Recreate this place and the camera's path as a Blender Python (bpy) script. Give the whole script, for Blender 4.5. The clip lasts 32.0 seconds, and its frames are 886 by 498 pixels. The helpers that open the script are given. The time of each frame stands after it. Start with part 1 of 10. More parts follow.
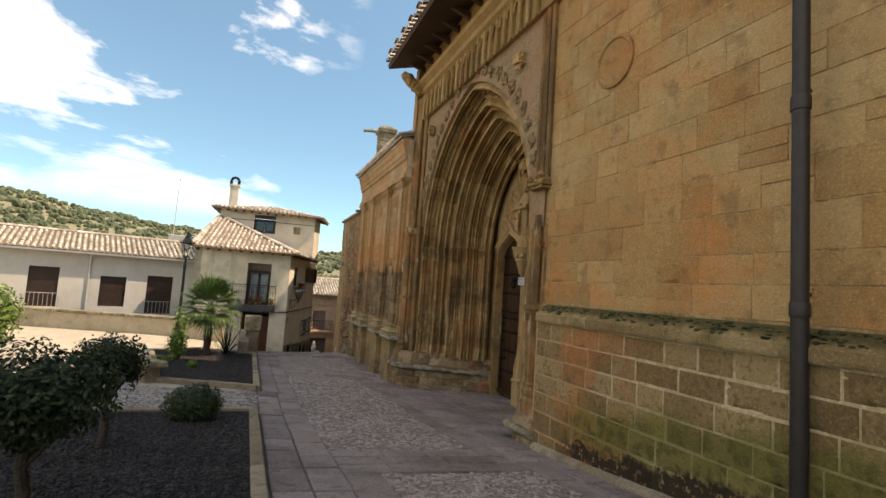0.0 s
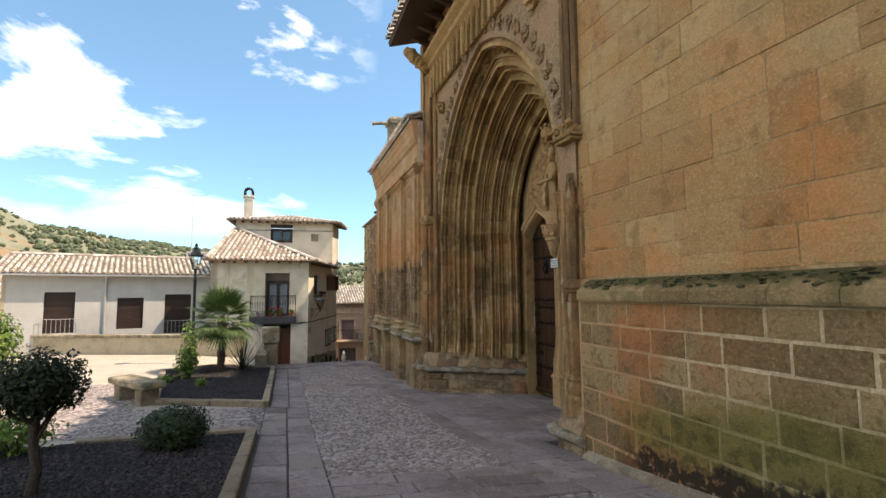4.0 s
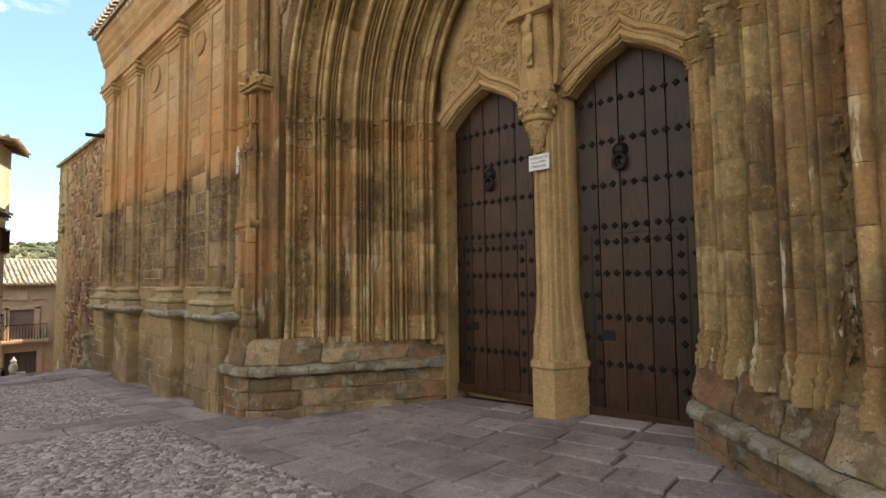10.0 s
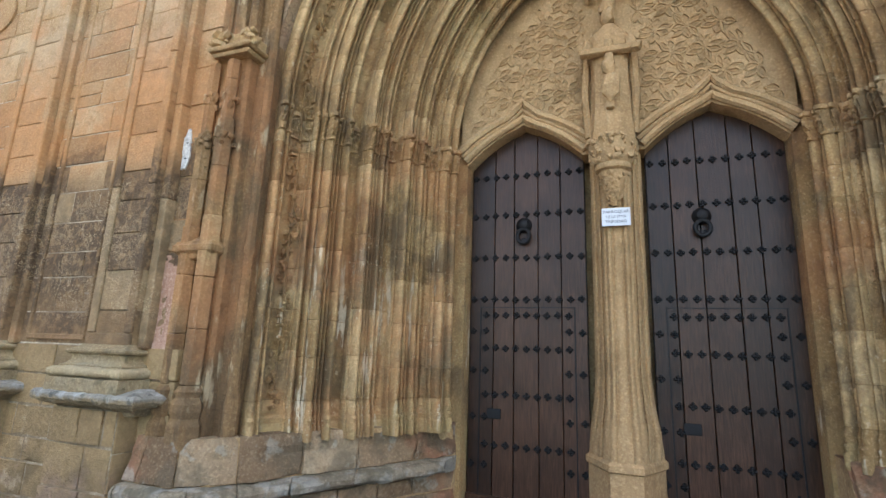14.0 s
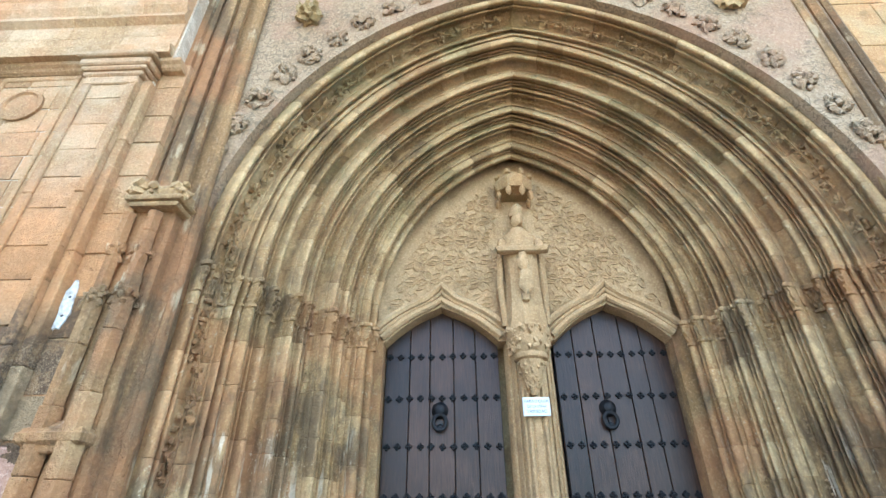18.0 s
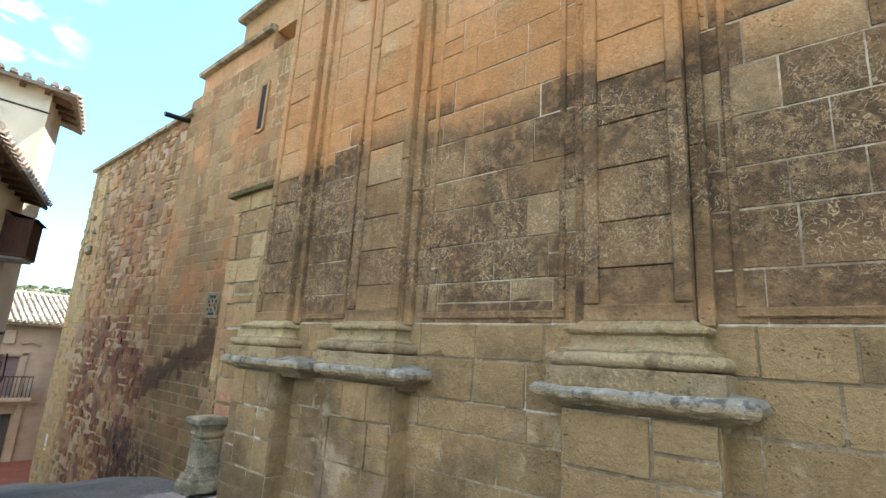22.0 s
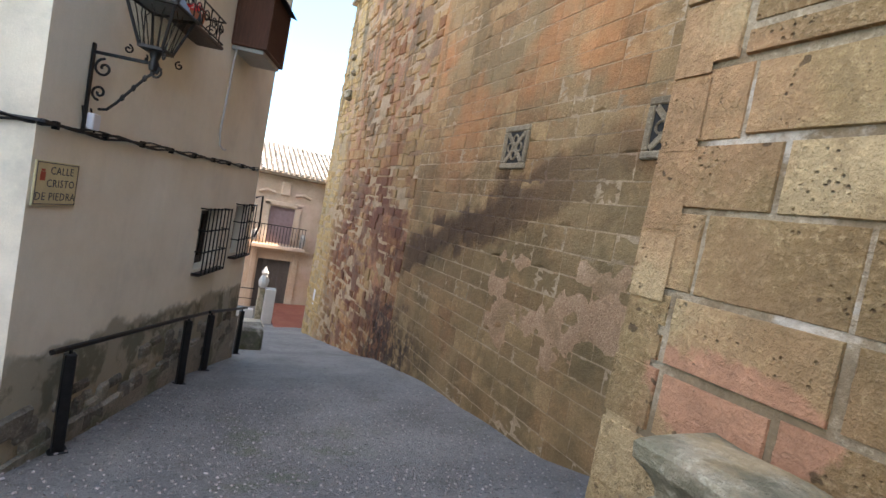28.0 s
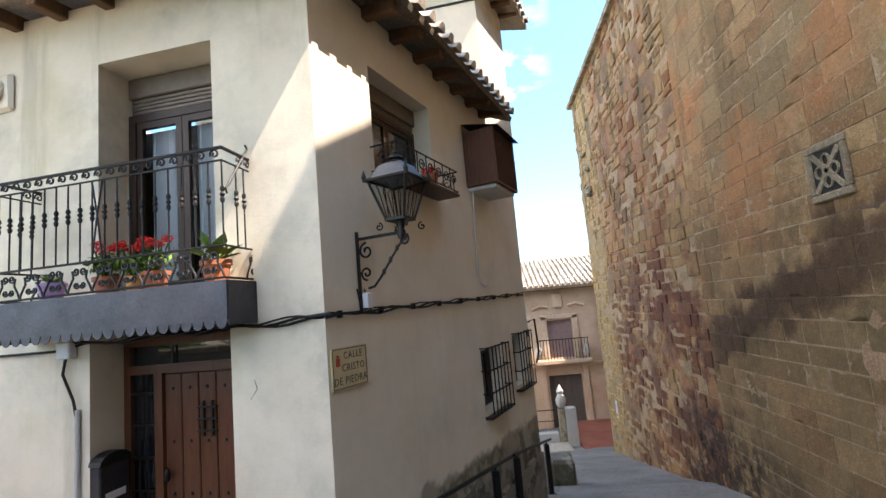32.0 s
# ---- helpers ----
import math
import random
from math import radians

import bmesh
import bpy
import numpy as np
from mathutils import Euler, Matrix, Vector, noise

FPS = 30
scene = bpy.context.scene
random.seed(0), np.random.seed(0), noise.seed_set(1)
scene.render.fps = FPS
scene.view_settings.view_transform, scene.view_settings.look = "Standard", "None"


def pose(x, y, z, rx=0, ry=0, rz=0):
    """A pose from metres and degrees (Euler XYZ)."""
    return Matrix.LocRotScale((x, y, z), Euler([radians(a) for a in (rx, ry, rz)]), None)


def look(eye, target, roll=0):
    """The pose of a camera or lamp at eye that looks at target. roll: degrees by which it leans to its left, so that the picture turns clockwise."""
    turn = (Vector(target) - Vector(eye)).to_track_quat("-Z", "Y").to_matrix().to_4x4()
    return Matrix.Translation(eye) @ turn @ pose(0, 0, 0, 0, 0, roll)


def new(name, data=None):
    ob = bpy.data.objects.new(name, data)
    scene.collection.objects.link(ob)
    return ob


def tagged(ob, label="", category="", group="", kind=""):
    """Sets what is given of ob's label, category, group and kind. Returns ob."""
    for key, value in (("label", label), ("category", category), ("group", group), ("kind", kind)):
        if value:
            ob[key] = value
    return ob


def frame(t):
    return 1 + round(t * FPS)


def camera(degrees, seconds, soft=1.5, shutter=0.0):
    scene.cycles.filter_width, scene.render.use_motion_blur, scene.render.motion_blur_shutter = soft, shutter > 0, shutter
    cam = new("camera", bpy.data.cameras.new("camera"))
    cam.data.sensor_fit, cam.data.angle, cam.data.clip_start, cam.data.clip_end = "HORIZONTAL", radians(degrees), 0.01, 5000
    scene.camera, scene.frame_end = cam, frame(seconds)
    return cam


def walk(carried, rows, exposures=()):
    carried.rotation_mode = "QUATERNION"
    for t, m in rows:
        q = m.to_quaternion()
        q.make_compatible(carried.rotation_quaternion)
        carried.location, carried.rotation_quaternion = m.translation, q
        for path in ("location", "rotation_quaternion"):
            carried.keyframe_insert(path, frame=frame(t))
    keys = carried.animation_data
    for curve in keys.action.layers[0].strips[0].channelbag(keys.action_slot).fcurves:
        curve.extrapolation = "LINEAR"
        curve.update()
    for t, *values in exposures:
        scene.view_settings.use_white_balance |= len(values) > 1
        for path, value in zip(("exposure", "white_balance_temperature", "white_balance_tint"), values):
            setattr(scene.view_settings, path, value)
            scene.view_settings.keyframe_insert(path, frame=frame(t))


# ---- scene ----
cam = camera(84.4, 32.0)
METRES, EYE, TILT, LEAN, TURN = 25.5, 2.2, 0.0, 0.0, -20.0
PATH = [
    (0, (-0.108, -0.018, 2.695), (0.608, 1.842, 2.864), 3.88),
    (0.5, (-0.100, 0.003, 2.634), (0.603, 1.875, 2.688), 2.30),
    (1, (-0.094, 0.025, 2.596), (0.582, 1.906, 2.514), 1.92),
    (1.5, (-0.088, 0.039, 2.594), (0.557, 1.921, 2.389), 1.81),
    (2, (-0.077, 0.065, 2.595), (0.539, 1.956, 2.383), 1.84),
    (2.5, (0.047, 0.210, 2.572), (0.625, 2.122, 2.478), 1.48),
    (3, (0.177, 0.456, 2.534), (0.696, 2.387, 2.603), 1.67),
    (3.5, (0.334, 0.880, 2.451), (0.811, 2.815, 2.618), 1.24),
    (4, (0.653, 1.376, 2.388), (1.261, 3.273, 2.569), -0.43),
    (4.5, (0.865, 1.947, 2.310), (1.554, 3.816, 2.483), -0.56),
    (6.5, (0.984, 4.661, 1.829), (1.658, 6.538, 1.980), -1.19),
    (7, (0.969, 5.257, 1.767), (1.616, 7.143, 1.918), -1.30),
    (7.5, (0.994, 5.824, 1.730), (1.687, 7.695, 1.877), -2.61),
    (8, (0.993, 6.350, 1.685), (1.828, 8.162, 1.827), -1.46),
    (8.5, (0.958, 6.873, 1.652), (2.047, 8.545, 1.786), -3.48),
    (9, (1.009, 7.420, 1.614), (2.281, 8.959, 1.726), -4.22),
    (9.5, (1.031, 7.882, 1.583), (2.414, 9.322, 1.697), -2.13),
    (10, (1.092, 8.354, 1.541), (2.576, 9.690, 1.665), -0.74),
    (10.5, (1.175, 8.782, 1.556), (2.716, 10.048, 1.711), -0.42),
    (11, (1.121, 9.272, 1.546), (2.681, 10.501, 1.783), -0.42),
    (11.5, (1.135, 9.788, 1.484), (2.700, 10.996, 1.788), -0.40),
    (12, (1.092, 10.275, 1.462), (2.656, 11.468, 1.824), -0.63),
    (12.5, (1.041, 10.779, 1.443), (2.625, 11.929, 1.852), -0.14),
    (13, (1.085, 11.271, 1.436), (2.698, 12.373, 1.864), -0.63),
    (13.5, (1.009, 11.579, 1.464), (2.671, 12.608, 1.887), 1.93),
    (14, (1.073, 11.692, 1.517), (2.909, 12.369, 1.929), 2.11),
    (14.5, (1.111, 11.628, 1.585), (3.041, 11.930, 2.013), 4.28),
    (15, (1.057, 11.527, 1.640), (2.984, 11.508, 2.178), 4.43),
    (15.5, (0.982, 11.535, 1.669), (2.844, 11.272, 2.349), 1.96),
    (17.5, (0.964, 12.250, 1.773), (2.711, 12.107, 2.736), -2.95),
    (18, (0.989, 12.578, 1.724), (2.697, 12.636, 2.764), -0.37),
    (18.5, (1.048, 13.106, 1.632), (2.745, 13.372, 2.656), 1.42),
    (19, (1.207, 13.666, 1.543), (2.932, 14.166, 2.423), -0.65),
    (19.5, (1.213, 14.251, 1.402), (2.899, 15.003, 2.172), 2.04),
    (20, (1.201, 14.900, 1.298), (2.863, 15.797, 1.958), 1.63),
    (20.5, (1.201, 15.517, 1.280), (2.825, 16.538, 1.846), 1.12),
    (21, (1.153, 16.064, 1.270), (2.728, 17.189, 1.774), 2.43),
    (21.5, (1.261, 16.650, 1.223), (2.794, 17.843, 1.701), 2.93),
    (22, (1.260, 17.162, 1.173), (2.749, 18.425, 1.605), 3.52),
    (22.5, (1.293, 17.710, 1.112), (2.769, 19.010, 1.476), 3.45),
    (23, (1.372, 18.262, 1.106), (2.797, 19.636, 1.394), 4.89),
    (23.5, (1.433, 18.764, 1.063), (2.798, 20.208, 1.294), 5.69),
    (24, (1.647, 19.294, 1.004), (2.996, 20.758, 1.191), 4.83),
    (24.5, (1.845, 19.757, 0.983), (3.201, 21.219, 1.136), 4.54),
    (26.5, (2.383, 21.600, 0.862), (3.605, 23.183, 0.886), 9.06),
    (27, (2.549, 21.982, 0.858), (3.668, 23.639, 0.839), 10.24),
    (27.5, (2.662, 22.362, 0.840), (3.678, 24.084, 0.775), 9.76),
    (28, (2.842, 22.645, 0.848), (3.725, 24.436, 0.731), 10.67),
    (28.5, (2.920, 22.900, 0.823), (3.606, 24.771, 0.647), 11.12),
    (29, (2.908, 23.128, 0.794), (3.438, 25.043, 0.570), 8.76),
    (29.5, (2.936, 23.227, 0.815), (3.338, 25.170, 0.562), 3.68),
    (30, (2.971, 23.277, 0.846), (3.197, 25.249, 0.601), 0.03),
    (30.5, (2.985, 23.321, 0.873), (3.023, 25.316, 0.728), -4.13),
    (31, (2.990, 23.327, 0.912), (2.890, 25.324, 0.901), -6.88),
    (31.5, (2.985, 23.323, 0.943), (2.822, 25.312, 1.062), -7.13),
    (32, (2.997, 23.289, 0.963), (2.825, 25.267, 1.209), -5.09),
]
EXPOSURE = [(0.0, 1.15, 9100, 19), (1.0, 1.1, 8800, 19), (2.0, 1.25, 8500, 19), (4.0, 1.35, 7900, 19), (7.0, 1.4, 8100, 19), (8.0, 1.4, 8300, 19), (10.0, 1.88, 9400, 19), (11.0, 2.1, 9200, 19), (13.0, 2.45, 7400, 18), (14.0, 2.6, 6700, 17), (15.0, 3.15, 5600, 16), (17.5, 3.35, 5700, 10), (19.0, 3.0, 6000, 11), (20.0, 2.78, 6500, 12), (21.0, 2.68, 6900, 12), (22.0, 2.45, 7000, 12), (24.5, 2.42, 7200, 14), (27.0, 2.7, 7000, 20), (29.0, 2.8, 7200, 19), (31.0, 2.6, 7100, 19), (32.0, 2.5, 7100, 19)]
walk(cam, [(t, look(eye, target, roll)) for t, eye, target, roll in PATH], EXPOSURE)

# ---- light ----
SUN_EL, SUN_AZ = 57.0, -18.0          # elevation, angle of the sun's bearing from +x towards +y
world = bpy.data.worlds.new("sky")
scene.world = world
world.use_nodes = True
wt = world.node_tree
wt.nodes.clear()


def wnode(kind, **kw):
    n = wt.nodes.new(kind)
    for k, v in kw.items():
        n.inputs[k].default_value = v
    return n


w_out = wnode("ShaderNodeOutputWorld")
w_bg = wnode("ShaderNodeBackground", Strength=0.13)
w_sky = wnode("ShaderNodeTexSky")
w_sky.sky_type, w_sky.sun_disc = "NISHITA", False
w_sky.sun_elevation, w_sky.sun_rotation = radians(SUN_EL), radians(90 - SUN_AZ)
w_sky.air_density, w_sky.dust_density, w_sky.ozone_density, w_sky.altitude = 1.0, 0.1, 1.2, 1500
# fair-weather clouds, drifting low over the hills
w_co = wnode("ShaderNodeTexCoord")
w_map = wnode("ShaderNodeMapping", Scale=(1.0, 1.0, 2.6), Location=(0.15, 0.32, 0.40))
w_n1 = wnode("ShaderNodeTexNoise", Scale=2.3, Detail=9.0, Roughness=0.56, Distortion=0.25)
w_r1 = wnode("ShaderNodeMapRange")
for k, v in (("From Min", 0.495), ("From Max", 0.61)):
    w_r1.inputs[k].default_value = v
w_sep = wnode("ShaderNodeSeparateXYZ")
w_r2 = wnode("ShaderNodeMapRange")
for k, v in (("From Min", 0.10), ("From Max", 0.26)):
    w_r2.inputs[k].default_value = v
w_mul = wnode("ShaderNodeMath")
w_mul.operation = "MULTIPLY"
w_mix = wnode("ShaderNodeMix")
w_mix.data_type = "RGBA"
w_mix.inputs["B"].default_value = (9.5, 9.8, 10.2, 1)
wt.links.new(w_co.outputs["Generated"], w_map.inputs["Vector"])
wt.links.new(w_map.outputs["Vector"], w_n1.inputs["Vector"])
wt.links.new(w_n1.outputs["Fac"], w_r1.inputs["Value"])
wt.links.new(w_co.outputs["Generated"], w_sep.inputs["Vector"])
wt.links.new(w_sep.outputs["Z"], w_r2.inputs["Value"])
wt.links.new(w_r1.outputs["Result"], w_mul.inputs[0])
wt.links.new(w_r2.outputs["Result"], w_mul.inputs[1])
w_r3 = wnode("ShaderNodeMapRange")           # the cloud bank ends over the lane, clear sky beyond
for k, v in (("From Min", 0.16), ("From Max", 0.02)):
    w_r3.inputs[k].default_value = v
w_mul2 = wnode("ShaderNodeMath")
w_mul2.operation = "MULTIPLY"
wt.links.new(w_sep.outputs["X"], w_r3.inputs["Value"])
wt.links.new(w_mul.outputs["Value"], w_mul2.inputs[0])
wt.links.new(w_r3.outputs["Result"], w_mul2.inputs[1])
wt.links.new(w_mul2.outputs["Value"], w_mix.inputs["Factor"])
w_tone = wnode("ShaderNodeMix")              # deeper, cyan-blue tone of clear mountain air, paler aloft
w_tone.data_type, w_tone.blend_type = "RGBA", "MULTIPLY"
w_tone.inputs["Factor"].default_value = 1.0
w_ramp = wnode("ShaderNodeValToRGB")
w_ramp.color_ramp.elements[0].position, w_ramp.color_ramp.elements[0].color = 0.0, (0.44, 0.69, 0.76, 1)
w_ramp.color_ramp.elements[1].position, w_ramp.color_ramp.elements[1].color = 0.75, (0.80, 1.13, 1.10, 1)
wt.links.new(w_sep.outputs["Z"], w_ramp.inputs["Fac"])
wt.links.new(w_sky.outputs["Color"], w_tone.inputs["A"])
wt.links.new(w_ramp.outputs["Color"], w_tone.inputs["B"])
wt.links.new(w_tone.outputs["Result"], w_mix.inputs["A"])
wt.links.new(w_mix.outputs["Result"], w_bg.inputs["Color"])
wt.links.new(w_bg.outputs["Background"], w_out.inputs["Surface"])

sun = new("sun", bpy.data.lights.new("sun", "SUN"))
sun.data.energy, sun.data.angle, sun.data.color = 3.0, radians(0.5), (1.0, 0.94, 0.85)
_e, _a = radians(SUN_EL), radians(SUN_AZ)
SUN_DIR = Vector((math.cos(_e) * math.cos(_a), math.cos(_e) * math.sin(_a), math.sin(_e)))
sun.matrix_world = look(SUN_DIR * 60, (0, 0, 0))

# ---- building helpers ----
rng = random.Random(7)


class Geo:
    """Collects vertices and faces of one mesh."""

    def __init__(self):
        self.v, self.f, self.s = [], [], False

    def add(self, vs, fs):
        o = len(self.v)
        self.v.extend(tuple(p) for p in vs)
        self.f.extend(tuple(i + o for i in f) for f in fs)
        return self

    def box(self, x0, x1, y0, y1, z0, z1, m=None):
        vs = [Vector((x, y, z)) for z in (z0, z1) for y in (y0, y1) for x in (x0, x1)]
        if m is not None:
            vs = [m @ p for p in vs]
        return self.add(vs, [(0, 2, 3, 1), (4, 5, 7, 6), (0, 1, 5, 4), (2, 6, 7, 3), (0, 4, 6, 2), (1, 3, 7, 5)])

    def rbox(self, x0, x1, y0, y1, z0, z1, c=0.01, m=None):
        """A box with chamfered edges."""
        c = min(c, (x1 - x0) * 0.45, (y1 - y0) * 0.45, (z1 - z0) * 0.45)
        bm = bmesh.new()
        bmesh.ops.create_cube(bm, size=1.0)
        for v in bm.verts:
            v.co = Vector(((x0 + x1) / 2 + v.co.x * (x1 - x0), (y0 + y1) / 2 + v.co.y * (y1 - y0), (z0 + z1) / 2 + v.co.z * (z1 - z0)))
        bmesh.ops.bevel(bm, geom=bm.edges[:], offset=c, segments=1, profile=0.5, affect="EDGES")
        return self.bm(bm, m)

    def bm(self, bm, m=None):
        bm.verts.index_update()
        vs = [(m @ v.co) if m is not None else v.co.copy() for v in bm.verts]
        fs = [tuple(v.index for v in f.verts) for f in bm.faces]
        bm.free()
        return self.add(vs, fs)

    def tube(self, pts, r, n=8, cap=True, r2=None):
        """A round rod through pts, thick r at the start and r2 at the end."""
        pts = [Vector(p) for p in pts]
        vs, fs = [], []
        up = None
        for i, p in enumerate(pts):
            d = (pts[min(i + 1, len(pts) - 1)] - pts[max(i - 1, 0)]).normalized()
            if up is None:
                up = d.orthogonal().normalized()
            else:
                up = (up - d * up.dot(d)).normalized()
            w = d.cross(up)
            rr = r if r2 is None else r + (r2 - r) * i / (len(pts) - 1)
            for k in range(n):
                a = 2 * math.pi * k / n
                vs.append(p + (up * math.cos(a) + w * math.sin(a)) * rr)
        for i in range(len(pts) - 1):
            for k in range(n):
                fs.append((i * n + k, i * n + (k + 1) % n, (i + 1) * n + (k + 1) % n, (i + 1) * n + k))
        if cap:
            fs.append(tuple(range(n - 1, -1, -1)))
            fs.append(tuple(range((len(pts) - 1) * n, len(pts) * n)))
        return self.add(vs, fs)

    def lathe(self, prof, n=16, m=None):
        """prof: (radius, z) from the foot upwards, turned about z."""
        vs, fs = [], []
        for r, z in prof:
            for k in range(n):
                a = 2 * math.pi * k / n
                p = Vector((r * math.cos(a), r * math.sin(a), z))
                vs.append(m @ p if m is not None else p)
        for i in range(len(prof) - 1):
            for k in range(n):
                fs.append((i * n + k, i * n + (k + 1) % n, (i + 1) * n + (k + 1) % n, (i + 1) * n + k))
        fs.append(tuple(range(n - 1, -1, -1)))
        fs.append(tuple(range((len(prof) - 1) * n, len(prof) * n)))
        return self.add(vs, fs)

    def blob(self, c, rx, ry, rz, sub=2, rough=0.15, seed=0, freq=2.0):
        bm = bmesh.new()
        bmesh.ops.create_icosphere(bm, subdivisions=sub, radius=1.0)
        for v in bm.verts:
            k = 1 + rough * noise.noise(v.co * freq + Vector((seed * 3.1, seed * 1.7, seed)))
            v.co = Vector((c[0] + v.co.x * rx * k, c[1] + v.co.y * ry * k, c[2] + v.co.z * rz * k))
        return self.bm(bm)

    def loft(self, rings, closed=True, cap=True):
        """Joins rings of equal count."""
        n = len(rings[0])
        vs = [p for r in rings for p in r]
        fs = []
        m = n if closed else n - 1
        for i in range(len(rings) - 1):
            for k in range(m):
                fs.append((i * n + k, i * n + (k + 1) % n, (i + 1) * n + (k + 1) % n, (i + 1) * n + k))
        if cap and closed:
            fs.append(tuple(range(n - 1, -1, -1)))
            fs.append(tuple(range((len(rings) - 1) * n, len(rings) * n)))
        return self.add(vs, fs)

    def mesh(self, name):
        me = bpy.data.meshes.new(name)
        me.from_pydata([tuple(p) for p in self.v], [], self.f)
        me.validate()
        return me


def fix_normals(me):
    bm = bmesh.new()
    bm.from_mesh(me)
    bmesh.ops.recalc_face_normals(bm, faces=bm.faces)
    bm.to_mesh(me)
    bm.free()


def part(name, geo, material, parent=None, label="", smooth=False, fix=True, kind=""):
    me = geo.mesh(name) if isinstance(geo, Geo) else geo
    if fix and isinstance(geo, Geo):
        fix_normals(me)
    if not me.materials:
        me.materials.append(material)
    ob = new(name, me)
    if parent is not None:
        ob.parent = parent
    if smooth:
        me.polygons.foreach_set("use_smooth", [True] * len(me.polygons))
        me.set_sharp_from_angle(angle=radians(40))
    return tagged(ob, label, kind=kind)


def thing(name, m, label, category, group="", kind=""):
    ob = new(name)
    ob.matrix_world = m
    ob.empty_display_size = 0.1
    return tagged(ob, label, category, group, kind)


def at(ob, parent, m):
    """Another object on the mesh of ob, posed by m under parent."""
    o = bpy.data.objects.new(ob.name.split(".")[0], ob.data)
    scene.collection.objects.link(o)
    o.parent = parent
    o.matrix_basis = m
    return o


# ---- materials ----
def material(name):
    m = bpy.data.materials.new(name)
    m.use_nodes = True
    nt = m.node_tree
    return m, nt, nt.nodes["Principled BSDF"]


class Nodes:
    def __init__(self, nt):
        self.nt = nt

    def n(self, kind, **kw):
        x = self.nt.nodes.new(kind)
        for k, v in kw.items():
            x.inputs[k.replace("_", " ")].default_value = v
        return x

    def link(self, a, b):
        self.nt.links.new(a, b)

    def pos(self):
        return self.n("ShaderNodeNewGeometry").outputs["Position"]

    def noise(self, vec, scale, detail=4.0, rough=0.55, dist=0.0, stretch=None):
        if stretch is not None:
            mp = self.n("ShaderNodeMapping", Scale=stretch)
            self.link(vec, mp.inputs["Vector"])
            vec = mp.outputs["Vector"]
        t = self.n("ShaderNodeTexNoise", Scale=scale, Detail=detail, Roughness=rough, Distortion=dist)
        self.link(vec, t.inputs["Vector"])
        return t.outputs["Fac"]

    def ramp(self, fac, stops, interp="LINEAR"):
        r = self.n("ShaderNodeValToRGB")
        r.color_ramp.interpolation = interp
        el = r.color_ramp.elements
        while len(el) < len(stops):
            el.new(0.5)
        for e, (p, c) in zip(el, stops):
            e.position, e.color = p, (*c, 1) if len(c) == 3 else c
        self.link(fac, r.inputs["Fac"])
        return r.outputs["Color"]

    def math(self, op, a, b=None, c=None, clamp=False):
        m = self.n("ShaderNodeMath")
        m.operation, m.use_clamp = op, clamp
        for i, x in enumerate((a, b, c)):
            if x is None:
                continue
            if isinstance(x, (int, float)):
                m.inputs[i].default_value = x
            else:
                self.link(x, m.inputs[i])
        return m.outputs["Value"]

    def mix(self, fac, a, b, mode="MIX"):
        m = self.n("ShaderNodeMix")
        m.data_type, m.blend_type = "RGBA", mode
        for key, x in (("Factor", fac), ("A", a), ("B", b)):
            if isinstance(x, (int, float)):
                m.inputs[key].default_value = x
            elif isinstance(x, tuple):
                m.inputs[key].default_value = (*x, 1)
            else:
                self.link(x, m.inputs[key])
        return m.outputs["Result"]

    def range(self, v, lo, hi, a=0.0, b=1.0):
        r = self.n("ShaderNodeMapRange")
        r.interpolation_type = "SMOOTHSTEP"
        for k, x in (("From Min", lo), ("From Max", hi), ("To Min", a), ("To Max", b)):
            r.inputs[k].default_value = x
        self.link(v, r.inputs["Value"])
        return r.outputs["Result"]

    def bump(self, height, strength=0.4, dist=0.01, normal=None):
        b = self.n("ShaderNodeBump", Strength=strength, Distance=dist)
        self.link(height, b.inputs["Height"])
        if normal is not None:
            self.link(normal, b.inputs["Normal"])
        return b.outputs["Normal"]


